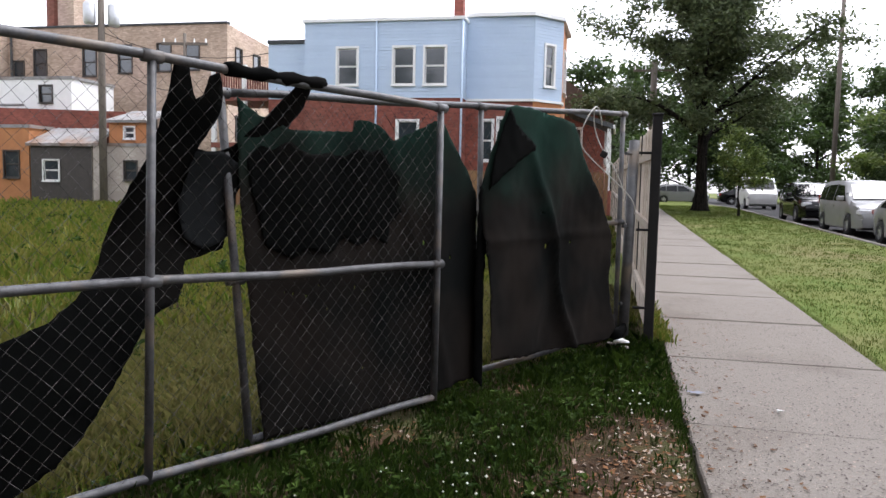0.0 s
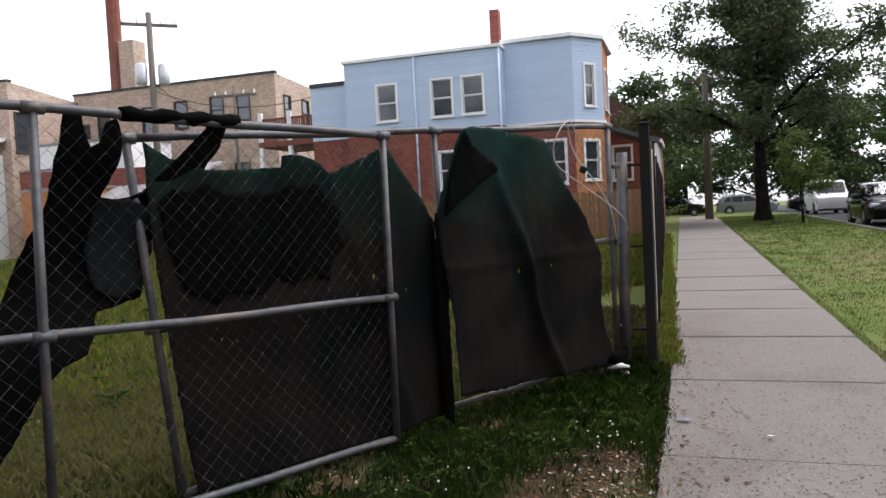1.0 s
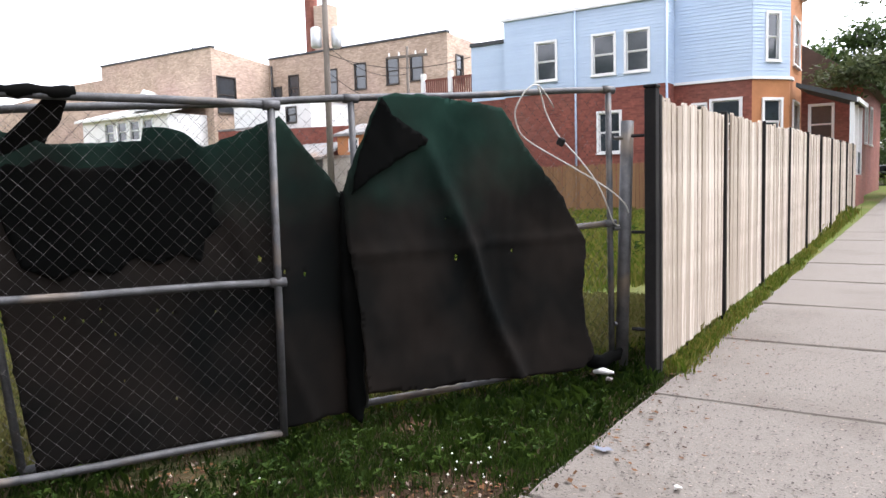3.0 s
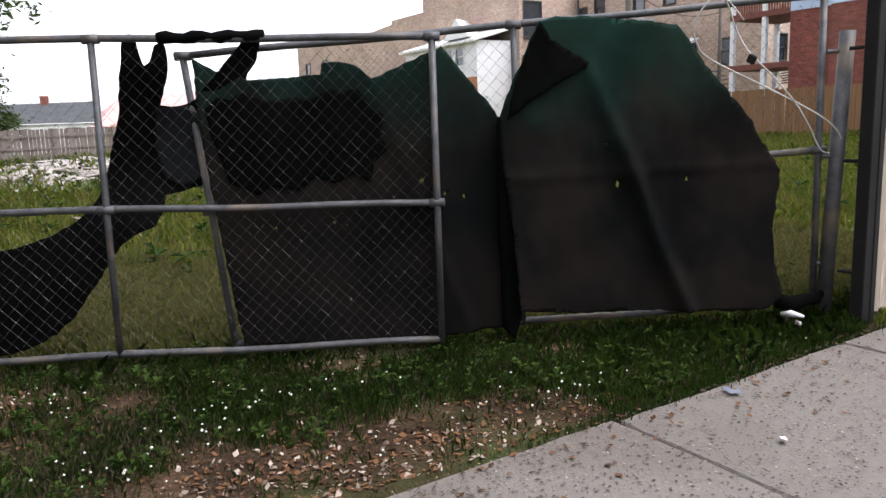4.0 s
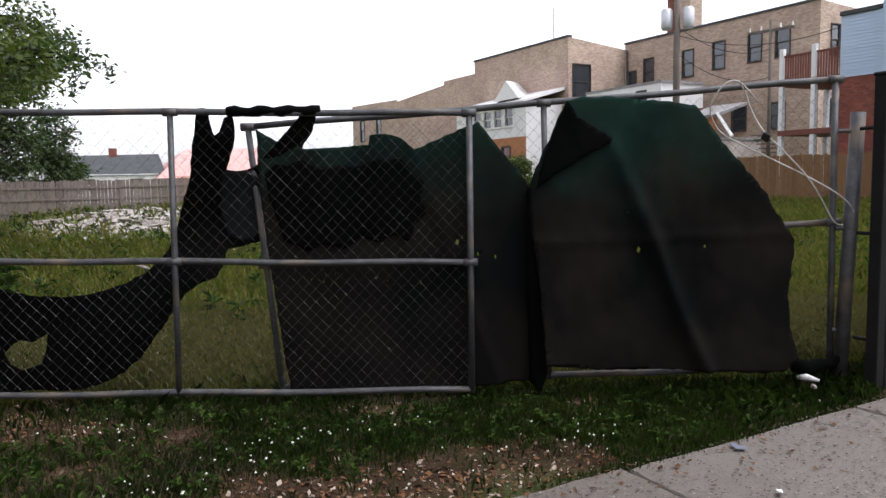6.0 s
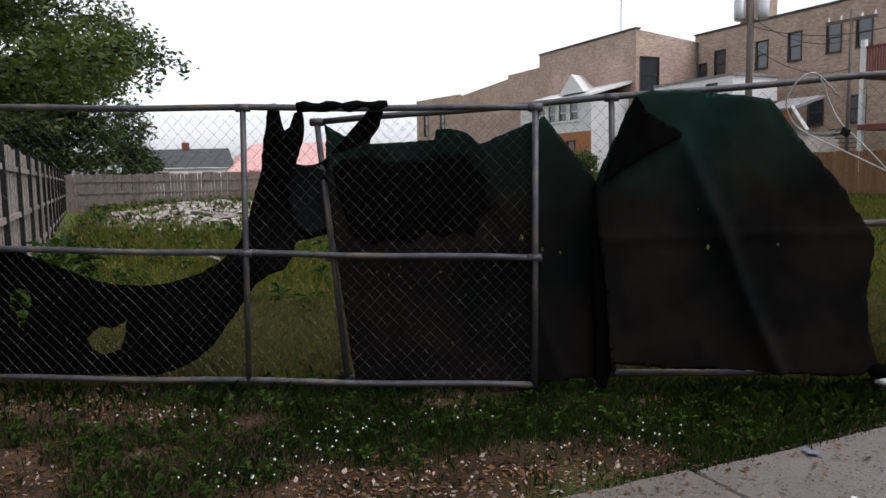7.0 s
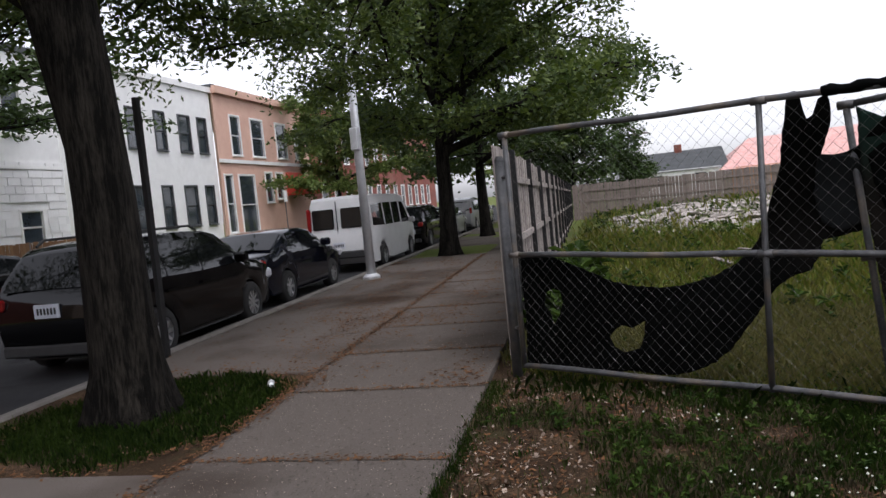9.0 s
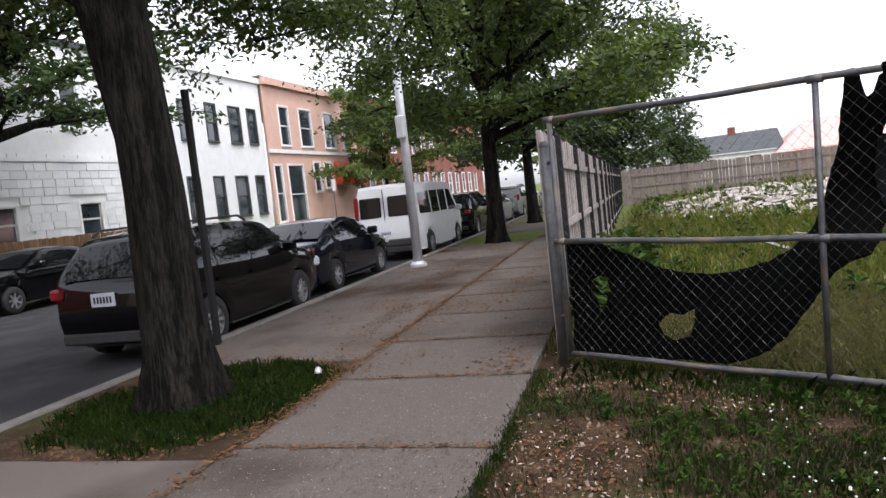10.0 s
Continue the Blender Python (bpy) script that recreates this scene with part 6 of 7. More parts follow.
            rr = [[bm.verts.new((ax + q * wr * math.cos(2 * math.pi * j / 28), yo - s * dy, wr + q * wr * math.sin(2 * math.pi * j / 28))) for j in range(28)] for q, dy in ((0.68, 0.0), (0.6, 0.015), (0.6, 0.1))]
            for a, b in zip(rr, rr[1:]):
                for j in range(28):
                    bm.faces.new((a[j], a[(j + 1) % 28], b[(j + 1) % 28], b[j]))
            add_tube(bm, [(ax, yo - s * 0.05, wr), (ax, yo - s * 0.012, wr)], 0.06, 10)
            link_mesh("rim", bm, M["alloy"], wheel)
            link_mesh("brake_disc", tube([(ax, yo - s * 0.12, wr), (ax, yo - s * 0.1, wr)], wr * 0.6, 16), M["trim"], wheel)
    return root


car("suv", -3.05, -9.72, 182.6, M["car_black"], "black estate SUV parked at the kerb beside the tree", rails=True)
car("sedan", -8.0, -10.15, 182.6, M["car_navy"], "dark blue saloon parked at the kerb")
car("van", -14.6, -10.35, 182.6, M["car_white"], "white passenger van parked at the kerb")
car("suv", -21.6, -10.6, 182.6, M["car_black"], "black SUV parked beyond the white van")
car("sedan", -27.4, -10.8, 182.6, M["car_silver"], "silver saloon parked along the tree-lined kerb")
car("minivan", -33.2, -11.0, 182.6, M["car_silver"], "silver minivan with bright red tail lamps")
car("sedan", -39.2, -11.3, 182.6, M["car_silver"], "pale saloon parked farther along the kerb")
car("sedan", -12.75, -18.7, 2.6, M["car_black"], "black saloon parked across the road")
car("sedan", -19.0, -19.0, 2.6, M["car_black"], "black saloon parked behind another across the road")
car("minivan", 9.25, 25.0, -90, M["car_silver"], "silver minivan parked beside the grass verge")
car("sedan", 9.25, 19.2, -90, M["car_silver"], "pale silver saloon parked beside the grass verge")
car("suv", 9.2, 32.0, -90, M["car_black"], "black SUV parked behind the silver minivan")
for i, (cx_, cy_, r_, kd, pt, lb) in enumerate(((16.8, 40, 90, "suv", "car_black", "black SUV parked across the side road"), (16.8, 47, 90, "sedan", "car_navy", "dark saloon parked across the side road"), (16.8, 54, 90, "suv", "car_black", "dark SUV parked farther up the side road"),
                                                (4.0, 64, 0, "suv", "car_silver", "pale SUV at the far crossing"), (9.6, 64, 0, "sedan", "car_black", "black saloon at the far crossing"), (-1.6, 64, 0, "suv", "car_black", "dark SUV at the far crossing"), (10.2, 52, -90, "van", "car_white", "white van parked near the large tree"))):
    car(kd, cx_, cy_, r_, M[pt], lb)


# ---- grass, weeds, litter ----
def blades(name, pts, h0, h1, w, material, label, category, per=6, spread=0.05, seed=0, droop=0.5):
    """Tufts of tapered, bent blades at the given ground points, as one mesh."""
    g = np.random.default_rng(seed)
    base = np.repeat(np.array(pts, dtype=float), per, axis=0)
    n = len(base)
    size = base[:, 3:4]
    c = base[:, :3] + np.concatenate([g.normal(0, spread, (n, 2)) * size, np.zeros((n, 1))], 1)
    a = g.random(n) * 2 * np.pi
    d = np.stack([np.cos(a), np.sin(a), np.zeros(n)], 1)
    side = np.stack([-np.sin(a), np.cos(a), np.zeros(n)], 1)
    h = (h0 + (h1 - h0) * g.random((n, 1)) ** 1.6) * size
    bend = h * droop * (0.2 + g.random((n, 1)))
    wd = w * (0.6 + 0.8 * g.random((n, 1))) * size
    up_ = np.array([[0, 0, 1.0]])
    v = np.stack([c - side * wd, c + side * wd, c + up_ * h * 0.62 + d * bend * 0.35 + side * wd * 0.7, c + up_ * h * (1 - 0.25 * droop) + d * bend, c + up_ * h * 0.62 + d * bend * 0.35 - side * wd * 0.7], 1)
    v[:, :2, 2] -= 0.02
    me = bpy.data.meshes.new(name)
    me.vertices.add(n * 5)
    me.vertices.foreach_set("co", v.ravel())
    me.loops.add(n * 5)
    me.loops.foreach_set("vertex_index", np.arange(n * 5))
    me.polygons.add(n)
    me.polygons.foreach_set("loop_start", np.arange(n) * 5)
    me.polygons.foreach_set("loop_total", np.full(n, 5))
    me.update(calc_edges=True)
    me.materials.append(material)
    return tagged(new(name, me), label, category, kind="stuff")


def flakes(name, pts, s0, s1, material, label, category, seed=0, lift=0.006, flat=0.25):
    """Small flat chips lying at random tilts."""
    g = np.random.default_rng(seed)
    c = np.array(pts, dtype=float)
    n = len(c)
    a = g.random(n) * 2 * np.pi
    s = (s0 + (s1 - s0) * g.random((n, 1)) ** 2)
    t = g.normal(0, flat, (n, 2))
    d1 = np.stack([np.cos(a), np.sin(a), t[:, 0]], 1)
    d2 = np.stack([-np.sin(a), np.cos(a), t[:, 1]], 1)
    k = 0.35 + 0.4 * g.random((n, 1))
    c[:, 2] += lift + s[:, 0] * 0.15
    v = np.stack([c - d1 * s, c + d2 * s * k - d1 * s * 0.2, c + d1 * s, c - d2 * s * k], 1)
    me = bpy.data.meshes.new(name)
    me.vertices.add(n * 4)
    me.vertices.foreach_set("co", v.ravel())
    me.loops.add(n * 4)
    me.loops.foreach_set("vertex_index", np.arange(n * 4))
    me.polygons.add(n)
    me.polygons.foreach_set("loop_start", np.arange(n) * 4)
    me.polygons.foreach_set("loop_total", np.full(n, 4))
    me.update(calc_edges=True)
    me.materials.append(material)
    return tagged(new(name, me), label, category, kind="stuff")


M["grass_dry"] = mat("dry_grass", (0.22, 0.20, 0.07), (0.16, 0.165, 0.045), 0.8, scale=0.5, fine=6, bump=0, per_island=0.7)
M["verge_grass"] = mat("verge_grass", (0.065, 0.115, 0.018), (0.12, 0.14, 0.032), 0.75, spec=0.15, scale=0.5, fine=6, bump=0, per_island=0.7)
M["straw"] = mat("withered_grass", (0.12, 0.095, 0.045), (0.07, 0.058, 0.025), 0.85, scale=0.5, fine=6, bump=0, per_island=0.7)
M["weed"] = mat("weed_leaf", (0.050, 0.086, 0.013), (0.020, 0.042, 0.007), 0.7, spec=0.12, scale=0.5, fine=6, bump=0, per_island=0.6)
M["litter"] = mat("dead_leaf", (0.135, 0.068, 0.032), (0.05, 0.027, 0.015), 0.9, spec=0.08, scale=3, fine=20, bump=0, per_island=0.9)
M["chip"] = mat("pale_chip", (0.33, 0.265, 0.21), (0.13, 0.095, 0.07), 0.9, scale=3, fine=20, bump=0, per_island=0.9)
M["rubble"] = mat("broken_concrete", (0.46, 0.42, 0.38), (0.26, 0.23, 0.20), 0.95, scale=2, fine=20, bump=0.5, per_object=0.3)
M["flower"] = mat("clover_flower", (0.60, 0.60, 0.52), (0.48, 0.50, 0.40), 0.8, bump=0)
for key in ("leaf", "leaf_dark", "leaf_grey", "leaf_light", "grass", "grass_dry", "verge_grass", "weed"):
    nt = M[key].node_tree
    pr = nt.nodes["Principled BSDF"]
    tr = nt.nodes.new("ShaderNodeBsdfTranslucent")
    ms = nt.nodes.new("ShaderNodeMixShader")
    ms.inputs[0].default_value = 0.4
    src = pr.inputs["Base Color"].links[0].from_socket
    nt.links.new(src, tr.inputs["Color"])
    nt.links.new(pr.outputs[0], ms.inputs[1])
    nt.links.new(tr.outputs[0], ms.inputs[2])
    nt.links.new(ms.outputs[0], nt.nodes["Material Output"].inputs["Surface"])


def bare(x, y):
    """How bare the soil is: worn at the pavement corner and in patches before the gate."""
    n_ = noise.noise((x * 0.8 + 7, y * 0.8, 4)) + 0.5 * noise.noise((x * 2.2, y * 2.2, 8))
    b = 0.35 + 0.9 * n_
    b += 0.5 * math.exp(-((x - 1.35) / 0.6) ** 2 - ((y + 1.2) / 0.9) ** 2)
    b += 0.55 * math.exp(-(min(AX0 - x + (1.5 if y > 0 else 0), y - BY1) / 0.75) ** 2)
    b += 0.9 * math.exp(-((x - 0.55) / 0.35) ** 2 - ((y - 0.55) / 0.5) ** 2)
    b += 0.5 * math.exp(-((y + 3.1) / 0.9) ** 2)
    return b


rg = random.Random(77)
near, behind, lot, dry, straw, verge, pit, tall, base_a = [], [], [], [], [], [], [], [], []
while len(near) < 7600:
    x, y = rg.uniform(-5.5, AX0 - 0.02), rg.uniform(BY1 + 0.02, 5.5)
    u, nn = x * GU.x + y * GU.y, x * GN.x + y * GN.y
    if nn < -4.0 or (x > 1.4 and y > 2.4):
        continue
    if rg.random() < clamp(bare(x, y) * (1.25 if nn > -0.2 else 0.6), 0, 0.98):
        continue
    s = 1.0 + 0.25 * noise.noise((x * 1.5, y * 1.5, 2))
    ((straw if nn > -0.4 else dry) if rg.random() < (0.5 if y < -1.8 else 0.14 if nn > 0 else 0.4) else near if nn > -0.25 else behind).append((x, y, ground_z(x, y), s))
while len(lot) < 17000:
    t = rg.random() ** 1.7
    x, y = 1.3 - 33 * t * rg.random() ** 0.5, rg.uniform(-4.1, 22)
    nn = x * GN.x + y * GN.y
    if nn > -3.0 or (x > 1.0 and y > 2.5):
        continue
    dist = math.hypot(x - 4.5, y + 3)
    s = (1.15 + 0.35 * noise.noise((x * 0.35, y * 0.35, 6))) * (1 + dist * 0.035)
    if bare(x * 0.6, y * 0.6) > 0.95 or math.hypot((x + 22.5) / 6.5, (y - 0.5) / 4.4) < 1 and rg.random() < 0.85:
        continue
    (dry if rg.random() < 0.18 else lot).append((x, y, ground_z(x, y), s))
while len(verge) < 9000:
    x, y = rg.uniform(AX1 + 0.03, KERB_A - 0.1), 0.2 + 45 * rg.random() ** 1.8
    verge.append((x, y, ground_z(x, y), 0.8 + y * 0.02))
while len(pit) < 1900:
    x, y = rg.uniform(-2.3, 0.42), rg.uniform(KERB_B + 0.1, BY0 + 0.02)
    q = math.hypot((x + 1.0) / 1.35, (y + 6.95) / 1.1)
    if q > 1.05 + 0.25 * noise.noise((x * 2, y * 2, 1)):
        continue
    pit.append((x, y, ground_z(x, y), 0.9))
for i in range(420):
    # taller growth along the foot of the gate and beside the right-hand posts
    if i % 3:
        u, nn = rg.uniform(1.0, 2.75), abs(rg.gauss(0.3, 0.25))
    else:
        u, nn = rg.uniform(-4.2, 1.0), rg.gauss(0.1, 0.3)
    p = gp(u, 0, nn)
    if p.x < AX0 - 0.05 and p.y > BY1 + 0.05:
        tall.append((p.x, p.y, ground_z(p.x, p.y), rg.uniform(0.6, 1.3)))
for i in range(1500):
    y = 2.5 + 22 * rg.random() ** 1.5
    xf = 1.56 - 0.66 * (y - 2.47) / 23.1
    x = rg.uniform(xf + 0.03, xf + 0.2)
    base_a.append((x, y, gz(x, y) - 0.015, rg.uniform(0.5, 1.1)))
for i in range(260):
    # growth creeping over the pavement edges
    x = AX0 + rg.uniform(-0.08, 0.05)
    y = rg.uniform(-0.6, 2.4)
    near.append((x, y, -0.015, 0.55))
    near.append((rg.uniform(-1.7, 1.3), BY1 + rg.uniform(-0.05, 0.1), -0.015, 0.6))
blades("grass", near, 0.015, 0.072, 0.0022, M["weed"], "short patchy green grass before the gate", "grass", 9, 0.045, 1)
blades("grass", behind, 0.02, 0.10, 0.0028, M["grass"], "short yellow-green grass just inside the gate", "grass", 9, 0.05, 11)
blades("grass", lot, 0.05, 0.18, 0.005, M["grass"], "rough green grass across the vacant lot", "grass", 7, 0.08, 2)
blades("dry_grass", dry, 0.04, 0.16, 0.004, M["grass_dry"], "dry yellow grass among the green", "grass", 6, 0.07, 3)
blades("dry_grass", straw, 0.02, 0.08, 0.0018, M["straw"], "withered grass among the weeds before the gate", "grass", 5, 0.06, 8)
blades("grass", verge, 0.02, 0.05, 0.003, M["verge_grass"], "mown green grass on the verge", "grass", 8, 0.07, 4)
blades("grass", pit, 0.025, 0.11, 0.0026, M["weed"], "dark grass round the foot of the tree", "grass", 9, 0.05, 5)
blades("weeds", tall, 0.04, 0.15, 0.0014, M["weed"], "tall green weeds along the foot of the gate", "weeds", 9, 0.06, 6, 0.7)
blades("weeds", base_a, 0.03, 0.12, 0.004, M["grass"], "grass and weeds at the foot of the fence", "weeds", 6, 0.04, 7)


def weed_leaves(name, pts, material, label, seed):
    """Broad-leaved weeds: rosettes of pointed leaves."""
    g = random.Random(seed)
    v, f = [], []
    for x, y, z, s in pts:
        for k in range(g.randint(7, 13)):
            a, e = g.uniform(0, 6.28), g.uniform(0.2, 1.2)
            ln, w = s * g.uniform(0.06, 0.14), s * g.uniform(0.015, 0.03)
            zz = z + s * g.uniform(0.0, 0.14)
            d = Vector((math.cos(a) * math.cos(e), math.sin(a) * math.cos(e), math.sin(e)))
            sd = Vector((-math.sin(a), math.cos(a), 0))
            p = Vector((x, y, zz))
            b = len(v)
            v += [tuple(p), tuple(p + d * ln * 0.5 + sd * w), tuple(p + d * ln - Vector((0, 0, ln * 0.35))), tuple(p + d * ln * 0.5 - sd * w)]
            f += [(b, b + 1, b + 2), (b, b + 2, b + 3)]
    return tagged(raw(name, v, f, material), label, "weeds", kind="stuff")


wd_near, wd_lot = [], []
for i in range(4200):
    x, y = rg.uniform(-4.5, AX0 - 0.1), rg.uniform(BY1 + 0.1, 4.5)
    if not (x > 1.3 and y > 2.3) and bare(x, y) < 0.75:
        wd_near.append((x, y, ground_z(x, y), rg.uniform(0.25, 0.6)))
for i in range(1300):
    x, y = rg.uniform(-30, -1), rg.uniform(-3.9, 20)
    if x * GN.x + y * GN.y < -2:
        wd_lot.append((x, y, ground_z(x, y), rg.uniform(0.7, 1.9)))
for i in range(60):
    wd_lot.append((rg.uniform(-9, -3.5), rg.uniform(-3.9, -3.2), 0.05, rg.uniform(2.0, 3.4)))
weed_leaves("weeds", wd_near, M["weed"], "low broad-leaved weeds in the patchy grass", 1)
weed_leaves("weeds", wd_lot, M["weed"], "tall broad-leaved weeds across the vacant lot", 2)

# clover heads
v, f = [], []
heads = [(rg.gauss(-0.6, 1.3), rg.gauss(1.15, 0.45)) for _ in range(16)]
for i in range(95):
    hu, hn = rg.choice(heads)
    u, nn = rg.gauss(hu, 0.16), rg.gauss(hn, 0.1)
    p = gp(u, 0, nn)
    if p.x > AX0 - 0.08 or p.y < BY1 + 0.08 or nn < 0.1:
        continue
    z, r, b = ground_z(p.x, p.y) + rg.uniform(0.07, 0.14), rg.uniform(0.005, 0.0095), len(v)
    v += [(p.x + r, p.y, z), (p.x, p.y + r, z), (p.x - r, p.y, z), (p.x, p.y - r, z), (p.x, p.y, z + r), (p.x, p.y, z - r)]
    f += [(b + i_, b + (i_ + 1) % 4, b + 4) for i_ in range(4)] + [(b + (i_ + 1) % 4, b + i_, b + 5) for i_ in range(4)]
tagged(raw("clover_flowers", v, f, M["flower"]), "small white clover flowers in the grass", "flowers", kind="stuff")

lit, chips, walk_lit = [], [], []
while len(lit) < 16000:
    x, y = rg.uniform(-4, AX0), rg.uniform(BY1, 4)
    if not (x > 1.4 and y > 2.4) and rg.random() < clamp(bare(x, y) - 0.25, 0.03, 1):
        lit.append((x, y, ground_z(x, y)))
while len(chips) < 4600:
    x, y = rg.uniform(-3.5, AX0), rg.uniform(BY1, 3)
    if rg.random() < clamp(bare(x, y) - 0.55, 0.01, 1):
        chips.append((x, y, ground_z(x, y)))
for i in range(15000):
    k = rg.random()
    if k < 0.35:
        x, y = rg.uniform(-16, 1.5), BY0 + rg.gauss(0, 0.05)
    elif k < 0.6:
        x, y = rg.choice(xb[:9]) + rg.gauss(0, 0.035), rg.uniform(BY0, BY1)
    elif k < 0.72:
        x, y = rg.uniform(-9, -1.5), rg.gauss(-6.2, 0.8)
    elif k < 0.82:
        # swept against the kerb side and round the tree pit
        a = rg.uniform(0, 6.28)
        x, y = -1.0 + 1.45 * math.cos(a) + rg.gauss(0, 0.07), max(-6.95 + 1.15 * math.sin(a), KERB_B + 0.12) + rg.gauss(0, 0.05)
    elif k < 0.965:
        x = rg.uniform(-12, -2.2)
        y = -6.5 + 0.07 * (x + 6) + 0.25 * noise.noise((x * 0.8, 3, 1)) + rg.gauss(0, 0.13)
    else:
        x, y = AX0 + abs(rg.gauss(0, 0.35)), rg.uniform(-4, 4)
    if KERB_B + 0.1 < y:
        walk_lit.append((x, y + sk(x), gz(x, y)))
drift = []
while len(drift) < 9000:
    # leaf dust blown into drifts under the street trees
    x, y = rg.uniform(-17, -1.6), rg.uniform(KERB_B + 0.15, BY1 - 0.05)
    q = noise.noise((x * 0.45, y * 1.5, 11)) + 0.6 * noise.noise((x * 1.4, y * 3.2, 5))
    if math.hypot((x + 1.0) / 1.35, (y + 6.95) / 1.1) > 1 and rg.random() < clamp(0.08 + 1.6 * q, 0.04, 1):
        drift.append((x, y + sk(x), gz(x, y)))
flakes("dead_leaves", drift, 0.01, 0.034, M["litter"], "drifts of brown leaf dust under the street trees", "leaf litter", 31, 0.009, 0.12)
flakes("dead_leaves", lit, 0.005, 0.026, M["litter"], "brown leaf litter on the bare soil", "leaf litter", 1)
flakes("stone_chips", chips, 0.005, 0.024, M["chip"], "pale stone and bark chips on the bare soil", "stones", 2, 0.004, 0.4)
flakes("dead_leaves", walk_lit, 0.007, 0.026, M["litter"], "brown debris along the pavement joints", "leaf litter", 3, 0.009, 0.15)

fleck_d, fleck_p = [], []
for i in range(60000):
    if rg.random() < 0.45:
        x, y = rg.uniform(AX0, AX1), -4.0 + 9.5 * rg.random() ** 1.3
    else:
        x, y = rg.uniform(-7, AX1), rg.uniform(BY0, BY1)
    (fleck_d if rg.random() < 0.62 else fleck_p).append((x, y + sk(x), gz(x, y) + 0.002))
M["fleck"] = mat("dark_grit", (0.06, 0.048, 0.038), (0.035, 0.028, 0.022), 0.95, bump=0)
flakes("grit", fleck_d, 0.0045, 0.0125, M["fleck"], "dark grit scattered on the pavement", "grit", 21, 0.006, 0.1)
flakes("grit", fleck_p, 0.0025, 0.009, M["chip"], "pale grit scattered on the pavement", "grit", 22, 0.003, 0.1)

# dirt that fills the joints between slabs
jt = thing("joint_dirt", "dark soil filling the pavement joints", "dirt", kind="structure")
for xa, xc in ((-16.5, 0.0), (0.0, AX1)):
    bm = box(xa, BY0 - 0.016, -0.06, xc, BY0 + 0.016, -0.012)
    for v_ in bm.verts:
        v_.co.y += sk(v_.co.x)
    link_mesh("joint_fill", bm, M["joint"], jt)
for xj in xb[2:10]:
    link_mesh("joint_fill", box(xj - 0.03, BY0 + 0.02 + sk(xj), -0.06, xj + 0.03, BY1 - 0.02 + sk(xj), gz(xj, BY0) - 0.011), M["joint"], jt)

# rubble heap
def chunk(seed, s):
    r = random.Random(seed)
    bm = bmesh.new()
    pts = [Vector((r.uniform(-1, 1) * s, r.uniform(-0.8, 0.8) * s, r.uniform(-0.4, 0.45) * s)) for _ in range(12)]
    vs = [bm.verts.new(p) for p in pts]
    bmesh.ops.convex_hull(bm, input=vs)
    for v_ in [v_ for v_ in bm.verts if not v_.link_faces]:
        bm.verts.remove(v_)
    return bm


meshes = []
for i in range(8):
    bm = chunk(i, 1.0)
    me = bpy.data.meshes.new("rubble_chunk")
    bm.to_mesh(me)
    bm.free()
    me.materials.append(M["rubble"])
    meshes.append(me)
heap = thing("rubble_heap", "pale heap of broken concrete rubble in the grass", "rubble")
for i in range(230):
    a, q = rg.uniform(0, 6.28), rg.random() ** 0.6
    x, y = -22.5 + 4.5 * q * math.cos(a), 0.6 + 3.6 * q * math.sin(a)
    o = new("rubble_chunk", rg.choice(meshes))
    o.parent = heap
    s = rg.uniform(0.12, 0.38)
    o.matrix_basis = Matrix.Translation((x, y, ground_z(x, y) + s * 0.2)) @ Matrix.Rotation(rg.uniform(0, 6), 4, "Z") @ Matrix.Diagonal((s, s, s * 0.7, 1))
gravel = []
for i in range(2600):
    a, q = rg.uniform(0, 6.28), rg.random() ** 0.6
    x, y = -22.5 + 6.0 * q * math.cos(a), 0.5 + 4.2 * q * math.sin(a)
    gravel.append((x, y, ground_z(x, y)))
flakes("stone_chips", gravel, 0.04, 0.12, M["rubble"], "pale crushed concrete spread over the ground", "stones", 9, 0.01, 0.4)
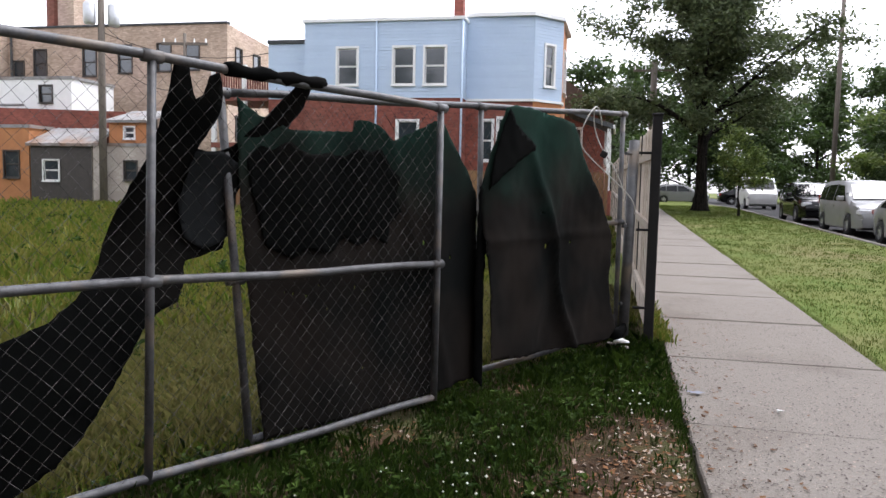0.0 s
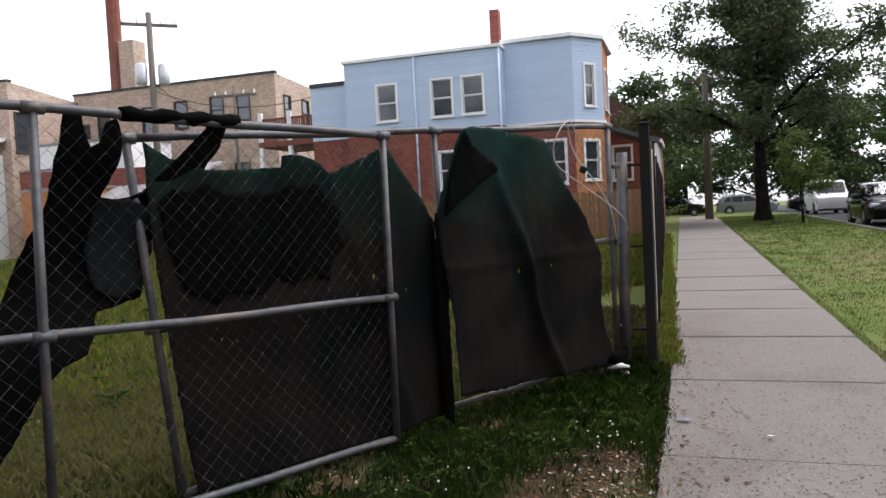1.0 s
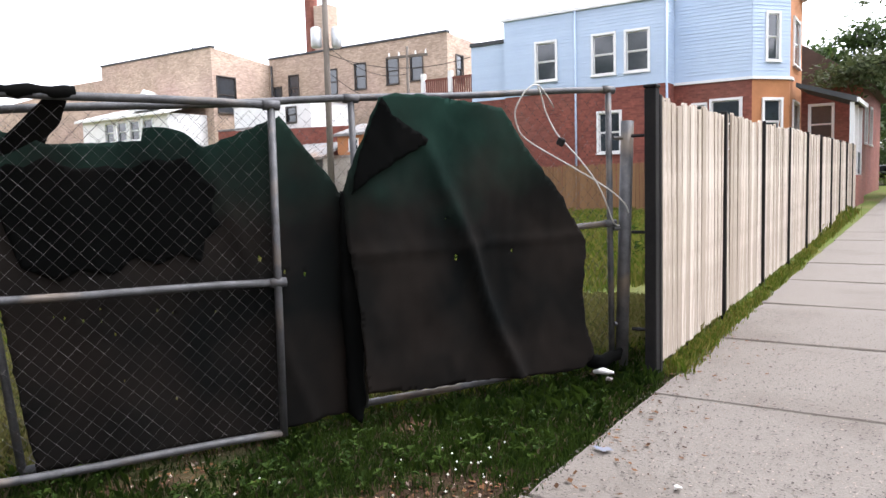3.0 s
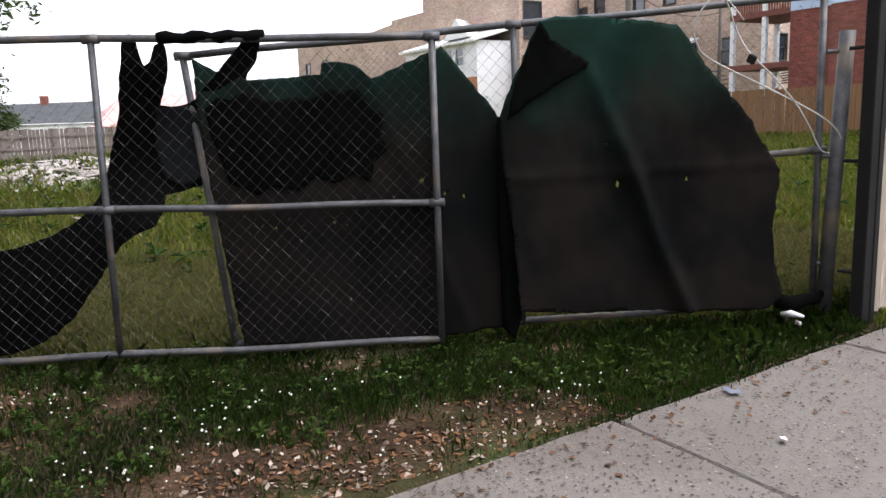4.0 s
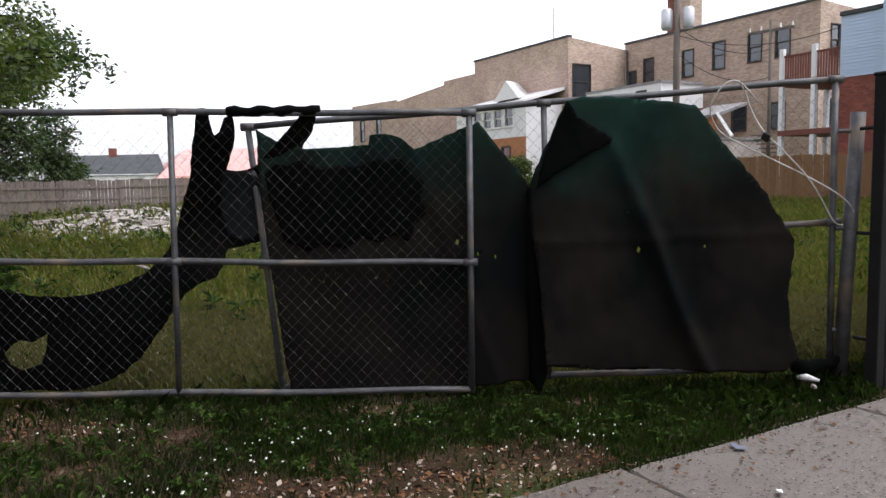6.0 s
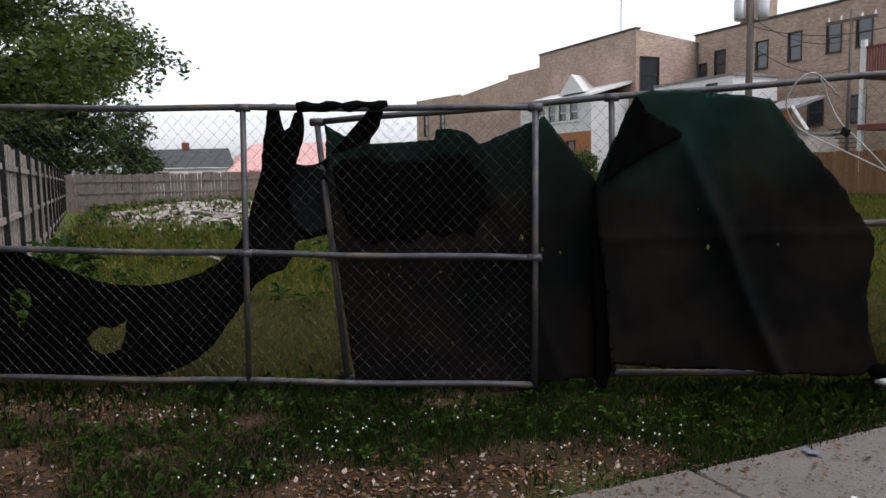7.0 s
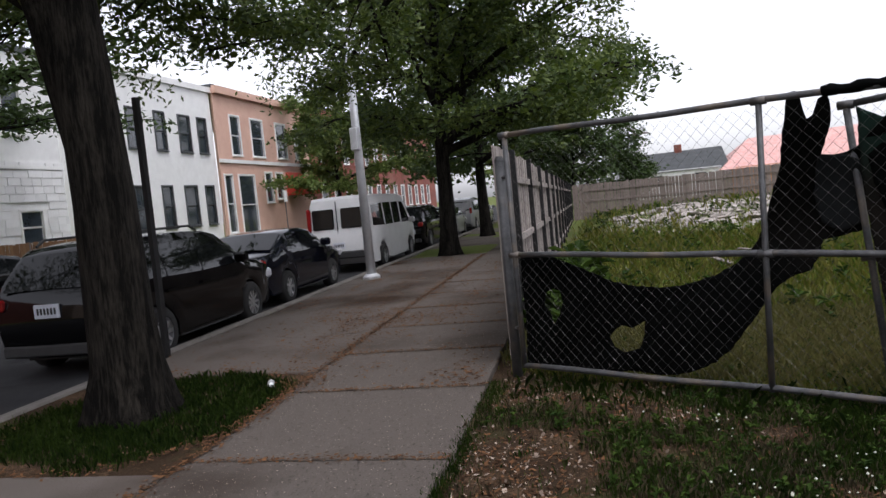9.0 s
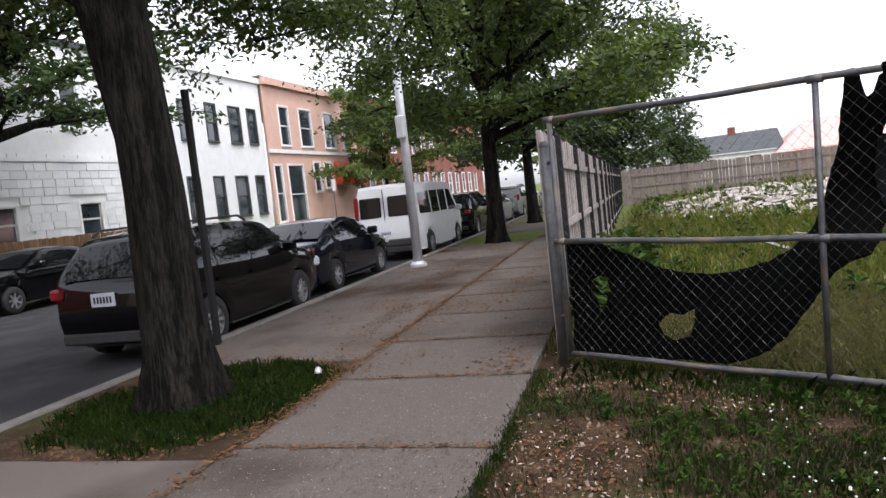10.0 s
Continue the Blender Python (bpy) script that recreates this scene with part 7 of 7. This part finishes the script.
for i in range(5):
    x, y = -8 - i * 1.7, -1.0 + i * 1.1
    pk = thing("plank", "grey weathered plank lying in the weeds", "plank", (x, y, ground_z(x, y) + 0.08), 20 + 37 * i, group="planks lying in the lot")
    part("plank", box(-1.0, -0.05, 0, 1.0, 0.05, 0.03, 0.004, Matrix.Rotation(0.08, 4, "Y")), M["board_aged"], pk)

# small things
can = thing("crushed_can", "crushed white drink can beside the tree", "can", (-1.72, -6.2, 0.035), 25)
part("can_body", tube([(-0.07, 0, 0), (-0.06, 0, 0.0), (0.0, 0, 0.004), (0.05, 0, 0), (0.065, 0, 0)], [0.026, 0.034, 0.028, 0.034, 0.024], 12), M["aluminium"], can, smooth=True)
M["blue_spray"] = mat("blue_spray_paint", (0.10, 0.135, 0.22), (0.17, 0.165, 0.165), 0.8, scale=14, fine=60, bump=0.2)
bm = bmesh.new()
pv = [bm.verts.new((1.83 + 0.055 * math.cos(a) * (1 + 0.3 * math.sin(3 * a)), 0.67 + 0.032 * math.sin(a) * (1 + 0.4 * math.cos(5 * a)), 0.015)) for a in (2 * math.pi * k / 24 for k in range(24))]
bm.faces.new(pv)
tagged(link_mesh("paint_mark", bm, M["blue_spray"]), "faded blue spray paint mark on the pavement", "paint mark")
for i, (x, y) in enumerate(((2.35, 0.35), (1.32, 2.05), (1.2, 2.2), (2.6, 3.4))):
    bm = chunk(40 + i, 0.045 if i else 0.03)
    tagged(link_mesh("paper_scrap" if i == 0 else "stone", bm, M["white"] if i < 1 else M["rubble"], matrix=pose(x, y, 0.012 + (0.02 if i in (1, 2) else 0))), "small white scrap lying on the pavement" if i == 0 else "pale stone lying by the post", "scrap" if i == 0 else "stone")
rag = tube([(1.22, 2.02, 0.08), (1.3, 2.0, 0.1), (1.36, 2.06, 0.08)], [0.015, 0.025, 0.01], 7)
tagged(link_mesh("rag", rag, M["white"], smooth=True), "crumpled white rag at the gate post", "rag")
# bushes beyond the right-hand gate post and by the alley
for i, (x, y, s) in enumerate(((-30, 21.0, 1.4), (-36.0, 21.8, 1.5), (-1.0, 46, 2.2))):
    tree(x, y, s * 1.5, 0.04, s * 0.8, 0.1, 70 + i, "leaf", 3500, 0.09, "small green bush by the fence", limbs=9, clump=0.4)
